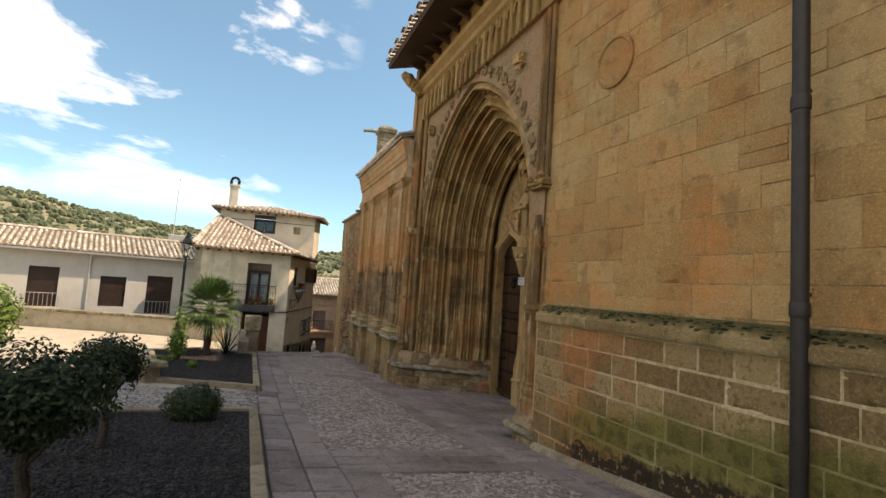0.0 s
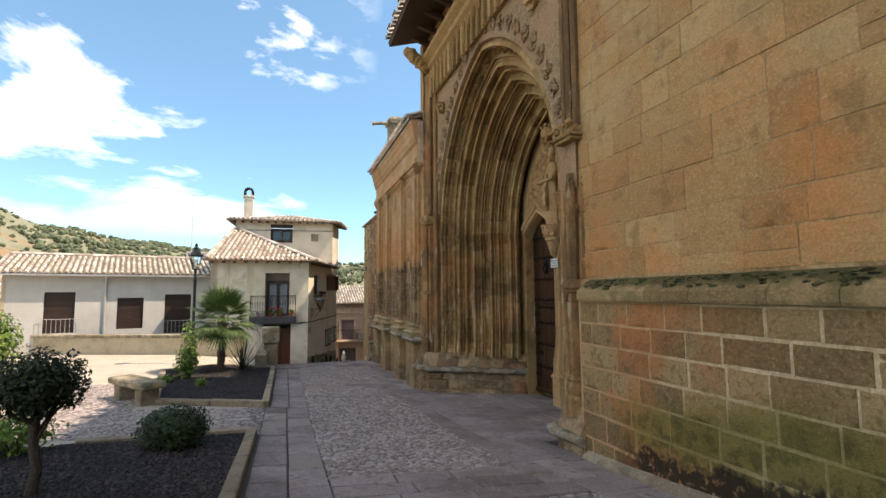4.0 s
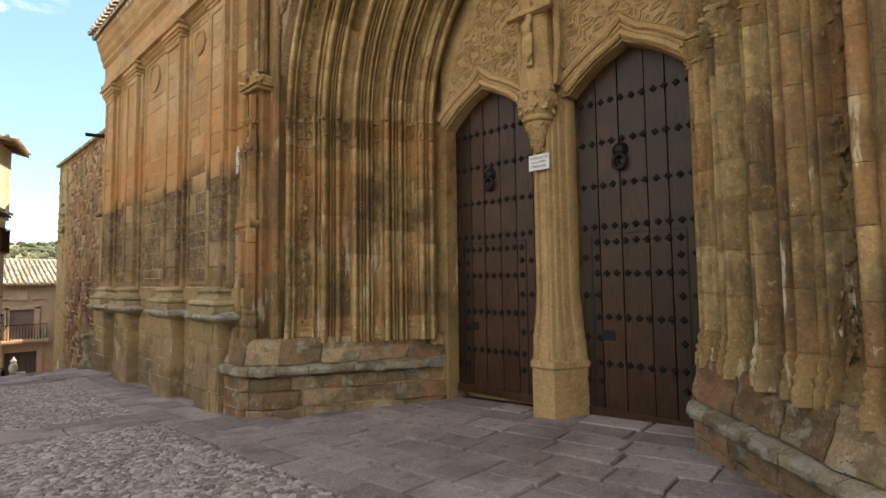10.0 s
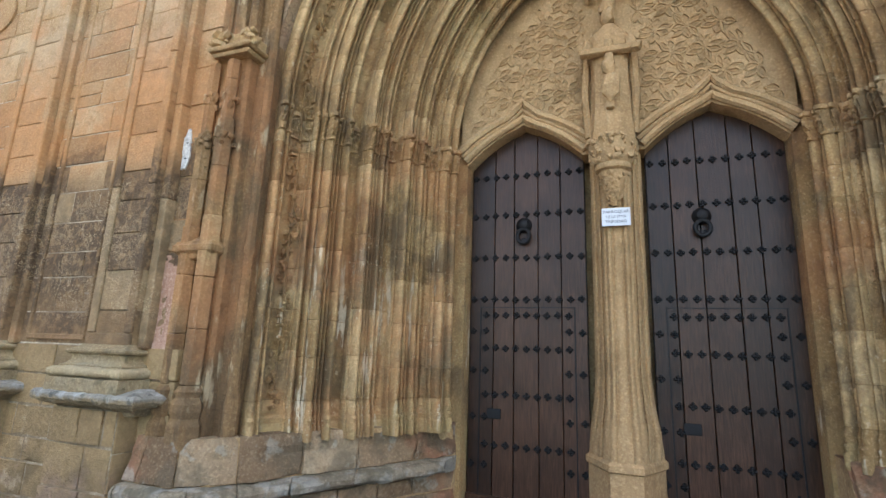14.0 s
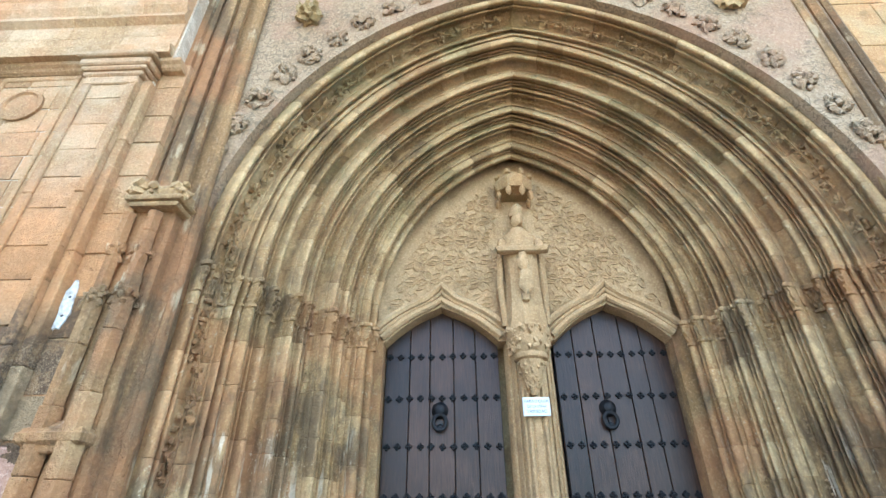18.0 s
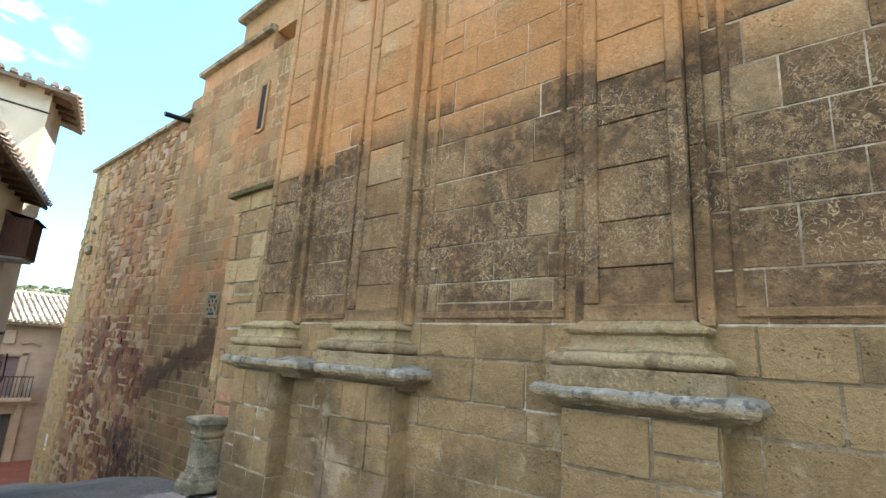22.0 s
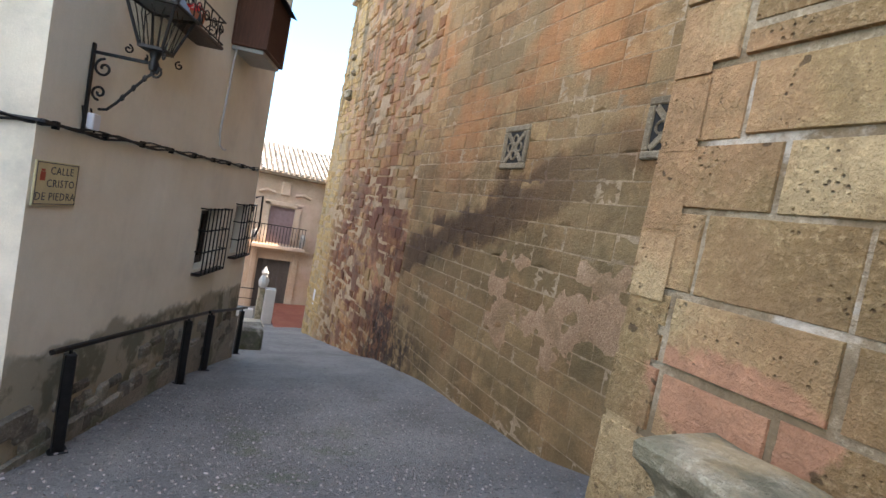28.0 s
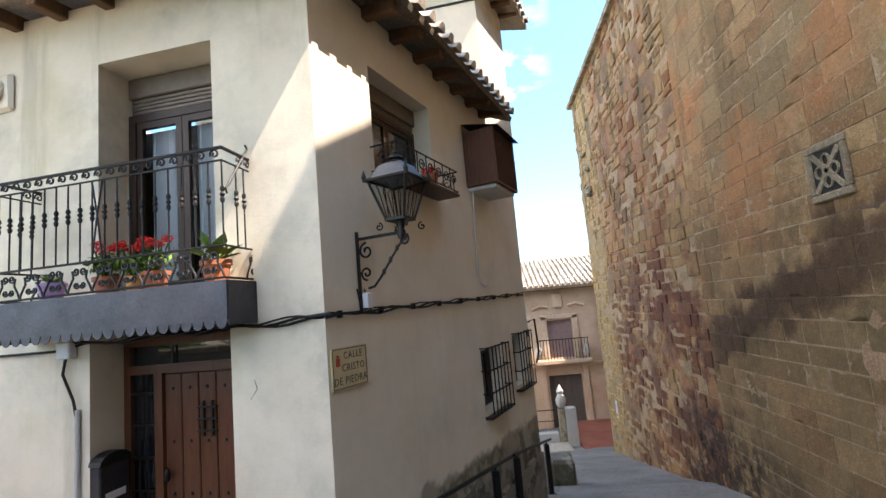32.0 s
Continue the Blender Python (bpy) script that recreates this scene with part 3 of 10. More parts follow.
M_street_floor = stone("street_concrete", ((0.15, 0.138, 0.125), (0.205, 0.192, 0.175), (0.26, 0.243, 0.225)), [((0.10, 0.115, 0.055), both(blotch(0.8, 0.54, 0.68), blotch(3.0, 0.4, 0.6)), 0.5), ((0.40, 0.38, 0.35), blotch(20.0, 0.58, 0.64), 0.30), ((0.28, 0.265, 0.24), blotch(0.7, 0.46, 0.62), 0.5), ((0.10, 0.095, 0.09), blotch(17.0, 0.58, 0.64), 0.75)], rnd=0.1, bump=1.0, grain=70.0)
M_plaza = stone("plaza_ground", ((0.34, 0.29, 0.22), (0.43, 0.375, 0.29), (0.50, 0.445, 0.36)), rnd=0.1, bump=0.6)
M_field = stone("earth", ((0.16, 0.11, 0.06), (0.22, 0.16, 0.09), (0.26, 0.20, 0.12)), rnd=0.1, bump=0.6)
M_lava = stone("dark_gravel", ((0.014, 0.012, 0.012), (0.024, 0.020, 0.020), (0.06, 0.05, 0.048)), rnd=0.8, bump=0.7, island=True, rough=0.85)
M_kerb = stone("kerb_stone", ((0.20, 0.155, 0.10), (0.28, 0.22, 0.15), (0.36, 0.30, 0.21)), [((0.09, 0.08, 0.06), blotch(2.5, 0.5, 0.65), 0.5)], rnd=0.4, bump=0.7)


def ground_z(x, y):
    """Height of the paving: it falls from the start of the walk to the foot of the street."""
    ys = (-12, 0, 2.7, 4, 6, 8, 10, 12, 14, 16, 18, 20, 22, 23.2, 24.2, 26.8, 28, 30, 32.5, 34.2, 38, 42, 50, 60)
    zs = (2.2, 1.10, 0.72, 0.55, 0.34, 0.18, 0.0, -0.11, -0.19, -0.29, -0.35, -0.41, -0.47, -0.55, -0.83, -1.57, -1.72, -1.93, -2.42, -2.85, -3.65, -4.42, -4.9, -5.0)
    z = float(np.interp(y, ys, zs))
    k = 0.055 if y < 20 else max(0.0, 0.055 * (1 - (y - 20) / 3.0))
    return z + k * (2.0 - max(-3.5, min(5.0, x)))


# ---- ground ----
def sheet(name, xs, ys, mat, lift=0.0, wob=0.0, label="", kind="structure", cat="ground"):
    g = Geo()
    vs = [(x, y, ground_z(x, y) + lift + wob * noise.noise(Vector((x * 1.3, y * 1.3, 0)))) for y in ys for x in xs]
    n = len(xs)
    fs = [(j * n + i, j * n + i + 1, (j + 1) * n + i + 1, (j + 1) * n + i) for j in range(len(ys) - 1) for i in range(n - 1)]
    g.add(vs, fs)
    ob = part(name, g, mat, smooth=True)
    return tagged(ob, label, cat, kind=kind)


def steps(a, b, d):
    n = max(1, round((b - a) / d))
    return [a + (b - a) * i / n for i in range(n + 1)]


sheet("pavement_walk", steps(-0.1, 7.6, 0.35), steps(-12, 23.3, 0.35), M_joint, -0.035, 0.0, "worn stone and pebble paving before the church portal", cat="pavement")
sheet("road_street", steps(-4.0, 9.0, 0.25), steps(23.2, 60, 0.25), M_street_floor, 0.0, 0.03, "rough grey concrete lane running downhill", cat="road")
g = Geo()
g.add([(-900, -900, -6.5), (900, -900, -6.5), (900, 900, -6.5), (-900, 900, -6.5)], [(0, 1, 2, 3)])
tagged(part("ground_plain", g, M_field), "bare brown earth reaching out to the hills", "ground", kind="structure")


# ---- ashlar ----
UNIT_BLOCKS = []


def unit_blocks():
    """Shared worn blocks, one unit long in y and z, face towards -x at x = 0, 0.2 deep."""
    for asp in (0.6, 1.0, 1.5, 2.2, 3.0):
        for k in range(4):
            g = Geo()
            q = lambda s: (rng.random() - 0.5) * s
            c = 0.008
            cy, cz = c / max(1.0, asp), c * min(1.0, asp)
            edge = []
            for (y0, z0), (y1, z1) in (((0, 0), (1, 0)), ((1, 0), (1, 1)), ((1, 1), (0, 1)), ((0, 1), (0, 0))):
                for i in range(5):
                    f = i / 5
                    edge.append((y0 + (y1 - y0) * f, z0 + (z1 - z0) * f))
            n = len(edge)
            back = [(0.2, y, z) for y, z in edge]
            outer = [(0.012 + q(0.004), y, z) for y, z in edge]
            bite = [1 + (2.5 * rng.random() if rng.random() < 0.12 else 0.5 * rng.random()) for _ in edge]
            inner = [(0.002 + q(0.006), y + (0.5 - y) * 2 * cy * b_, z + (0.5 - z) * 2 * cz * b_) for (y, z), b_ in zip(edge, bite)]
            mid = [(q(0.006) - 0.001, y + (0.5 - y) * 0.5 + q(0.05), z + (0.5 - z) * 0.5 + q(0.05)) for y, z in edge]
            vs = back + outer + inner + mid + [(q(0.006) - 0.001, 0.5 + q(0.2), 0.5 + q(0.2))]
            fs = [(r * n + i, r * n + (i + 1) % n, (r + 1) * n + (i + 1) % n, (r + 1) * n + i) for r in range(3) for i in range(n)]
            fs += [(4 * n, 3 * n + (i + 1) % n, 3 * n + i) for i in range(n)]
            g.add(vs, fs)
            me = g.mesh("stone_block")
            fix_normals(me)
            me.polygons.foreach_set("use_smooth", [True] * len(me.polygons))
            me.set_sharp_from_angle(angle=radians(22))
            UNIT_BLOCKS.append((asp, me))


unit_blocks()
BLOCK_MESH = {}


def block(parent, mat, x, y0, y1, z0, z1, depth=1.0, tilt=0.0, name="stone_block", turn=None):
    """One stone on a wall that faces -x."""
    asp = (y1 - y0) / max(0.01, z1 - z0)
    near = sorted(UNIT_BLOCKS, key=lambda u: abs(math.log(u[0] / asp)))[:4]
    me = near[rng.randrange(4)][1]
    key = (me.name, mat.name)
    if key not in BLOCK_MESH:
        c = me.copy()
        c.materials.append(mat)
        BLOCK_MESH[key] = c
    o = bpy.data.objects.new(name, BLOCK_MESH[key])
    scene.collection.objects.link(o)
    o.parent = parent
    m = Matrix.Translation((x, y0, z0)) @ Matrix.Diagonal((depth, y1 - y0, z1 - z0, 1))
    o.matrix_basis = (turn @ m) if turn is not None else m
    return o


def ashlar(parent, mat, x, y0, y1, courses, lengths, joint=0.008, jit=0.012, skip=None, depth=1.0, turn=None, split=0.08):
    """Rows of blocks between y0 and y1; courses: heights z from bottom to top."""
    n = 0
    for z0, z1 in zip(courses[:-1], courses[1:]):
        y = y0 - rng.random() * lengths[0] * 0.8
        while y < y1:
            l = rng.uniform(*lengths)
            a, b = max(y, y0), min(y + l, y1)
            if y1 - b < lengths[0] * 0.4:
                b = y1
                l = b - y + 1
            if b - a > 0.05 and not (skip and skip((a + b) / 2, (z0 + z1) / 2, a, b, z0, z1)):
                j_ = joint * rng.uniform(0.5, 1.5) / 2
                cuts = [z0, z0 + (z1 - z0) * rng.uniform(0.42, 0.58), z1] if rng.random() < split and z1 - z0 > 0.28 else [z0, z1]
                for c0, c1 in zip(cuts[:-1], cuts[1:]):
                    block(parent, mat, x + rng.uniform(-jit, jit), a + j_, b - j_, c0 + j_ + rng.uniform(0, 0.006), c1 - j_, depth, turn=turn)
                n += 1
            y += l
    return n


def rows_between(a, b, h, var=0.12):
    n = max(1, round((b - a) / h))
    zs = [a + (b - a) * i / n for i in range(n + 1)]
    return [zs[0]] + [z + rng.uniform(-var, var) * h for z in zs[1:-1]] + [zs[-1]]


def wall(name, x0, x1, y0, y1, z0, z1, mat, label):
    g = Geo().box(x0, x1, y0, y1, z0, z1)
    return tagged(part(name, g, mat), label, "wall", kind="structure")


CY = 11.72        # axis of the portal
FX = 4.47         # face of the pilasters

# right-hand wall of the church, in two thicknesses with a sloping ledge between
w_lo = wall("wall_south_lower", 4.782, 6.2, -12, 7.70, -1.0, 2.26, M_mortar, "grey-brown ashlar base wall with pale joints and moss")
# upper wall's top is raised out of view so its shade covers the beds
w_up = wall("wall_south_upper", 4.9535, 6.2, -12, 7.9, 2.26, 13.4, M_mortar_dark, "weathered orange sandstone church wall")
# wall left of the portal
w_fa = wall("wall_facade", 4.5655, 7.0, 15.93, 22.95, -1.2, 7.86, M_mortar_front, "weathered sandstone pilaster front with a dark stained band")
w_blk = wall("wall_facade_end", 4.763, 6.5, 22.90, 24.38, -1.6, 3.42, M_mortar_pale, "low sandstone end block of the front")
w_st = wall("wall_street", 6.546, 8.2, 22.9, 31.9, -4.5, 8.25, M_mortar_street, "tall sandstone church wall along the lane with a dark slanting stain")
w_st2 = wall("wall_street_rubble", 6.560, 8.2, 31.9, 40.5, -6.5, 7.75, M_mortar_street, "red rubble church wall at the foot of the lane")
wall("wall_street_step", 6.60, 8.2, 27.6, 31.4, 8.25, 8.9, M_facade, "stepped upper church wall")
wall("wall_street_step_high", 6.65, 8.2, 23.0, 29.4, 8.9, 9.9, M_facade, "stepped upper church wall")
wall("wall_nave", 6.9, 9.0, -12, 23, 8.2, 9.9, M_upper, "upper nave wall of the church")

# unseen back walls and roof, added to keep light from leaking through the fronts
wall("wall_church_east", 15.0, 15.5, -12, 40, -6, 10.55, M_upper, "unseen far wall added to keep light out of the church shell")
wall("wall_church_south", 6.2, 15.0, -12.3, -12.0, -6, 10.55, M_upper, "unseen end wall added to keep light out of the church shell")
wall("wall_church_north", 8.2, 15.0, 40.0, 40.4, -7, 8.0, M_upper, "unseen end wall added to keep light out of the church shell")
for y0, z0, z1 in ((15.60, 7.4, 10.5), (23.15, 7.0, 9.4)):
    wall("wall_church_step", 5.7 if y0 < 20 else 6.7, 15.2, y0, y0 + 0.2, z0, z1, M_upper, "unseen step wall added to close a light gap")
for x0, x1, y0, y1, z in ((5.5, 15.3, -12, 15.7, 10.45), (6.3, 15.3, 15.7, 23.2, 9.3), (7.9, 15.3, 23.2, 40.2, 7.7)):
    tagged(part("church_roof", Geo().box(x0, x1, y0, y1, z, z + 0.15), M_field), "unseen flat slab added behind the fronts to block light", "roof", kind="structure")

# ---- portal ----
M_plinth = stone("stone_portal_plinth", ((0.19, 0.115, 0.06), (0.275, 0.175, 0.095), (0.36, 0.255, 0.15)), [((0.30, 0.125, 0.065), blotch(0.8, 0.48, 0.60), 0.7), ((0.10, 0.075, 0.045), blotch(2.6, 0.46, 0.60), 0.65), ((0.33, 0.29, 0.22), blotch(4.0, 0.56, 0.64), 0.6)], rnd=0.6, bump=1.0, pits=1.3)
M_moss_stone = stone("lichened_portal_ledge", ((0.18, 0.135, 0.085), (0.26, 0.20, 0.13), (0.34, 0.275, 0.19)), [((0.29, 0.265, 0.22), blotch(3.0, 0.48, 0.58), 0.7), ((0.09, 0.075, 0.045), blotch(4.5, 0.48, 0.62), 0.7)], rnd=0.2, bump=0.9, pits=0.8)
SPRING = 3.97


def order_at(s):
    """Depth, half width and rise of the splay at s (0 inside, 1 outside)."""
    return 6.80 - 1.80 * s, 1.92 + 1.48 * s, 2.80 + 1.42 * s


def arch_point(a, h, k):
    """Point k (0 springing, 1 apex) of half a pointed arch: offset from the axis, height over the springing."""
    r = (a * a + h * h) / (2 * a)
    top = math.asin(min(1.0, h / r))
    f = top * k
    return a - r + r * math.cos(f), r * math.sin(f)


def bumps(s, spec):
    """Relief of the mouldings at s: (centre, half width, height); rolls stand out, hollows have a negative height."""
    d = -0.03
    for c, w, hgt in spec:
        q = (s - c) / w
        if hgt < 0 and abs(q) < 1:
            d = -0.03 + hgt * math.sqrt(1 - q * q)
    for c, w, hgt in spec:
        q = (s - c) / w
        if hgt > 0 and abs(q) < 1:
            d = max(d, -0.03 + (hgt + 0.03) * math.sqrt(1 - q * q))
    return d


ORDERS = [
    (0.00, 0.145, [(0.028, 0.022, 0.07), (0.062, 0.010, 0.03), (0.096, 0.026, 0.10), (0.130, 0.009, 0.03)]),
    (0.145, 0.37, [(0.172, 0.026, -0.04), (0.208, 0.011, 0.05), (0.242, 0.018, 0.10), (0.270, 0.008, 0.04), (0.293, 0.013, 0.07), (0.332, 0.024, 0.15), (0.362, 0.008, 0.06)]),
    (0.37, 0.58, [(0.398, 0.028, -0.05), (0.434, 0.010, 0.05), (0.462, 0.015, 0.09), (0.487, 0.008, 0.04), (0.508, 0.012, 0.07), (0.544, 0.025, 0.17), (0.570, 0.008, 0.07)]),
    (0.58, 0.80, [(0.611, 0.031, -0.06), (0.654, 0.022, 0.12), (0.684, 0.007, 0.04), (0.704, 0.010, 0.05), (0.742, 0.027, 0.17), (0.778, 0.012, 0.08)]),
    (0.80, 1.00, [(0.812, 0.011, 0.06), (0.878, 0.046, -0.06), (0.938, 0.011, 0.07), (0.972, 0.024, 0.13)]),
]
NRM = Vector((-1.48, -1.80, 0)).normalized()      # out of the splay, on the side of larger y


def splay_profile(s0, s1, spec, n, grow=0.0):
    out = []
    for i in range(n + 1):
        s = s0 + (s1 - s0) * i / n
        out.append((s, bumps(s, spec) + grow))
    return out


portal = thing("church_portal", pose(0, 0, 0), "large carved sandstone gothic church portal with clustered colonnettes", "portal")


def column_ring(prof, side, z, grow=0.0):
    ring = []
    for s, d in prof:
        x, a, _ = order_at(s)
        ring.append((x + NRM.x * (d + grow), CY + side * (a + NRM.y * (d + grow)), z))
    return ring


for oi, (s0, s1, spec) in enumerate(ORDERS):
    prof = splay_profile(s0, s1, spec, 64)
    for side in (1, -1):
        rings = [column_ring(prof, side, z, gr) for z, gr in ((0.62, 0.06), (0.74, 0.06), (0.77, 0.035), (0.82, 0.05), (0.85, 0.015), (0.91, 0.03), (0.96, 0.0), (0.99, -0.002))]
        part("jamb_base", Geo().loft(rings, closed=False, cap=False), M_portal, portal, smooth=True)
        z = 0.993
        while z < SPRING - 0.17:
            z1 = min(SPRING - 0.16, z + rng.uniform(0.30, 0.52))
            if SPRING - 0.16 - z1 < 0.15:
                z1 = SPRING - 0.16
            rings = [column_ring(prof, side, zz, gr) for zz, gr in ((z, -0.02), (z + 0.001, -0.003), (z + 0.005, 0.0), (z1 - 0.007, 0.0), (z1 - 0.004, -0.003), (z1 - 0.003, -0.02))]
            part("moulded_jamb", Geo().loft(rings, closed=False, cap=False), M_portal, portal, smooth=True)
            z = z1
        # carved capitals over the rolls, open over the hollows
        rings = []
        fine = splay_profile(s0, s1, spec, 110)
        levels = ((-0.215, 0.0), (-0.205, 0.03), (-0.185, 0.03), (-0.175, 0.005), (-0.155, 0.015), (-0.13, 0.03), (-0.105, 0.035), (-0.08, 0.05), (-0.055, 0.05), (-0.03, 0.065), (-0.005, 0.06), (0.02, 0.07), (0.04, 0.05), (0.05, 0.085), (0.09, 0.085), (0.10, 0.06), (0.105, 0.0))
        for z, gr in levels:
            ring = []
            for s, d in fine:
                x, a, _ = order_at(s)
                k = gr * (1.0 if d > 0.0 else 0.55)
                if -0.17 < z < 0.045:
                    q = Vector((s * 62, z * 30, oi * 5 + side))
                    k += 0.05 * abs(noise.noise(q)) + 0.03 * noise.noise(q * 2.3) - 0.012
                ring.append((x + NRM.x * (max(d, -0.06) + k), CY + side * (a + NRM.y * (max(d, -0.06) + k)), SPRING + z))
            rings.append(ring)
        g = Geo().loft(rings, closed=False, cap=False)
        part("capital", g, M_portal, portal, "leaf-carved stone capital", smooth=True)
    # archivolt of wedge stones over both sides
    def arch_ring(side, k, grow):
        ring = []
        for s, d in prof:
            d = d + grow
            x, a, h = order_at(s)
            u, w = arch_point(a, h, k)
            u2, w2 = arch_point(a, h, min(1, k + 0.0004))
            u3, w3 = arch_point(a, h, max(0, k - 0.0004))
            t = Vector((u2 - u3, w2 - w3)).normalized()
            inw = Vector((-t.y, t.x))
            if k >= 1:
                inw = Vector((0, -1.0))
            c = d * 0.81
            ring.append((x + NRM.x * d, CY + side * (u + inw.x * c), SPRING + 0.09 + w + inw.y * c))
        return ring
    for side in (1, -1):
        nv = 11 + oi
        for v in range(nv):
            k0, k1 = v / nv, (v + 1) / nv
            e = 0.0016
            lift = rng.uniform(-0.001, 0.001)
            ks = [(k0, -0.02), (k0 + e * 0.3, -0.003), (k0 + e, lift)] + [(k0 + (k1 - k0) * f, lift) for f in (0.33, 0.66)] + [(k1 - e, lift), (k1 - e * 0.5, -0.003), (k1 - e * 0.3 if v < nv - 1 else 1.0, -0.02 if v < nv - 1 else lift)]
            part("voussoir", Geo().loft([arch_ring(side, k, gr) for k, gr in ks], closed=False, cap=False), M_portal, portal, smooth=True)


def splay_xy(s, d, side):
    x, a, _ = order_at(s)
    return (x + NRM.x * d, CY + side * (a + NRM.y * d))


# leaf-carved bands in the hollows
def vine(s, d, size, side):
    g = Geo()
    pts = []
    z = 1.0
    while z < SPRING - 0.2:
        pts.append((*splay_xy(s, d, side), z))
        z += size * 1.25
    x, a, h = order_at(s)
    n = int(5.0 / (size * 1.25))
    for i in range(n):
        u, w = arch_point(a - 0.6 * d, h - 0.4 * d, i / n)
        pts.append((x - d * 0.6, CY + side * u, SPRING + 0.09 + w))
    for i, p in enumerate(pts):
        sw = size * 0.30 * math.sin(i * 1.1)
        for k in range(9 if size > 0.1 else 5):
            q = Vector((p[0] + rng.uniform(-0.25, 0.25) * size, p[1] + sw + rng.uniform(-0.42, 0.42) * size, p[2] + rng.uniform(-0.6, 0.6) * size))
            g.blob(q, size * rng.uniform(0.10, 0.20), size * rng.uniform(0.10, 0.22), size * rng.uniform(0.12, 0.26), 1, 0.9, i + k * 3.3, 2.5)
    for a_, b_ in zip(pts[:-1], pts[1:]):
        g.tube([a_, b_], size * 0.09, 4, False)
    part("vine_carving", g, M_portal, portal, "undercut carved vine scroll in stone", smooth=True, kind="stuff")


for side in (1, -1):
    vine(0.878, -0.015, 0.15, side)
    vine(0.398, -0.06, 0.07, side)
    vine(0.172, -0.05, 0.055, side)

# stepped plinth below the columns: moulded ledge on worn courses
for side in (1, -1):
    TIP, OUT, PX, PY0, PY1 = ((6.60, 1.89), (4.50, 3.14), 4.28, 3.46, 4.05) if side > 0 else ((6.20, 1.87), (4.68, 3.18), 4.60, 3.42, 4.10)
    def plan(grow):
        e = grow - 0.385
        return [(7.05, CY + side * TIP[1]), (min(7.0, TIP[0] - 1.70 * e), CY + side * TIP[1]), (OUT[0] + NRM.x * e, CY + side * (OUT[1] + NRM.y * e)), (PX - 0.7 * e, CY + side * (PY0 - 0.6 * e)), (PX - 0.7 * e, CY + side * PY1), (7.05, CY + side * PY1)]
    def along(u, grow):
        """Point at u (0 to 3) on the front of the plinth: splay, turn and pier face."""
        pl = plan(grow)[1:5]
        k = min(2, int(u))
        (xa, ya), (xb, yb), f = pl[k], pl[k + 1], u - k
        return xa + (xb - xa) * f, ya + (yb - ya) * f
    def course(name, levels, mat, amp, size, label=""):
        spans = [math.dist(plan(0.3)[k], plan(0.3)[k + 1]) for k in (1, 2, 3)]
        us, d = [0.0], 0.0
        while True:
            d += rng.uniform(*size)
            rest = d
            k = 0
            while k < 3 and rest > spans[k]:
                rest -= spans[k]
                k += 1
            if k > 2:
                break
            us.append(k + rest / spans[k])
        us.append(3.0)
        for u0, u1 in zip(us[:-1], us[1:]):
            if u1 - u0 < 0.04:
                continue
            cuts = sorted({u0 + (u1 - u0) * f for f in (0.004, 0.03, 0.1, 0.25, 0.4, 0.5, 0.6, 0.75, 0.9, 0.97, 0.996)} | {c for c in (1.0, 2.0) if u0 + 0.02 < c < u1 - 0.02})
            shift = rng.uniform(-0.012, 0.012)
            g = Geo().loft([[(*along(u, gr + shift - (0.022 if q in (0, len(cuts) - 1) else 0.0)), z) for z, gr in levels] + [(*along(u, -0.1), levels[-1][0]), (*along(u, -0.1), levels[0][0])] for q, u in enumerate(cuts)])
            g.v = [tuple(Vector(p) + Vector((1, side * 0.8, 0.35)) * (amp * noise.noise(Vector(p) * 4.0 + Vector((0, 0, levels[0][0] * 9))) + amp * 0.6 * noise.noise(Vector(p) * 13.0))) for p in g.v]
            part(name, g, mat, portal, label)
    part("plinth_core", Geo().loft([[(x, y, z) for x, y in plan(gr)] for z, gr in ((-0.6, 0.20), (0.33, 0.20), (0.45, 0.14), (0.69, 0.08))]), M_mortar_dark, portal)
    for z0, z1 in ((-0.60, -0.28), (-0.275, -0.03), (-0.025, 0.17)):
        course("plinth_stone", ((z0, 0.19), (z0 + 0.015, 0.235), ((z0 + z1) / 2, 0.243), (z1 - 0.015, 0.235), (z1, 0.19)), M_plinth, 0.03, (0.4, 0.8))
    course("plinth_ledge", ((0.172, 0.24), (0.19, 0.33), (0.225, 0.38), (0.27, 0.385), (0.31, 0.35), (0.33, 0.25)), M_moss_stone, 0.035, (0.35, 0.7), "projecting worn stone ledge")
    course("plinth_top", ((0.332, 0.20), (0.345, 0.240), (0.40, 0.225), (0.46, 0.18), (0.53, 0.145), (0.60, 0.135), (0.70, 0.09)), M_plinth, 0.03, (0.35, 0.7))


def worn_pts(geo, amp, freq):
    geo.v = [tuple(Vector(p) + Vector((1, 0.6, 0.8)) * amp * noise.noise(Vector(p) * freq)) for p in geo.v]
    return geo


def worn(geo, amp, freq=3.0):
    geo.v = [tuple(Vector(p) + Vector((1, 0.3, 1)) * amp * noise.noise(Vector(p) * freq)) for p in geo.v]
    return geo


def wrap(a, b, front, prof, n=26, back=4.9):
    """A moulding round the front and both returns of a pier; prof: (projection, z)."""
    rings = []
    for o, z in prof:
        ring = [(back, a - o, z)] + [(back + (front - o - back) * k / 5, a - o, z) for k in range(1, 5)]
        ring += [(front - o, a - o + (b - a + 2 * o) * k / n, z) for k in range(n + 1)]
        ring += [(front - o + (back - front + o) * k / 5, b + o, z) for k in range(1, 6)]
        rings.append(ring)
    return Geo().loft(rings, cap=True)


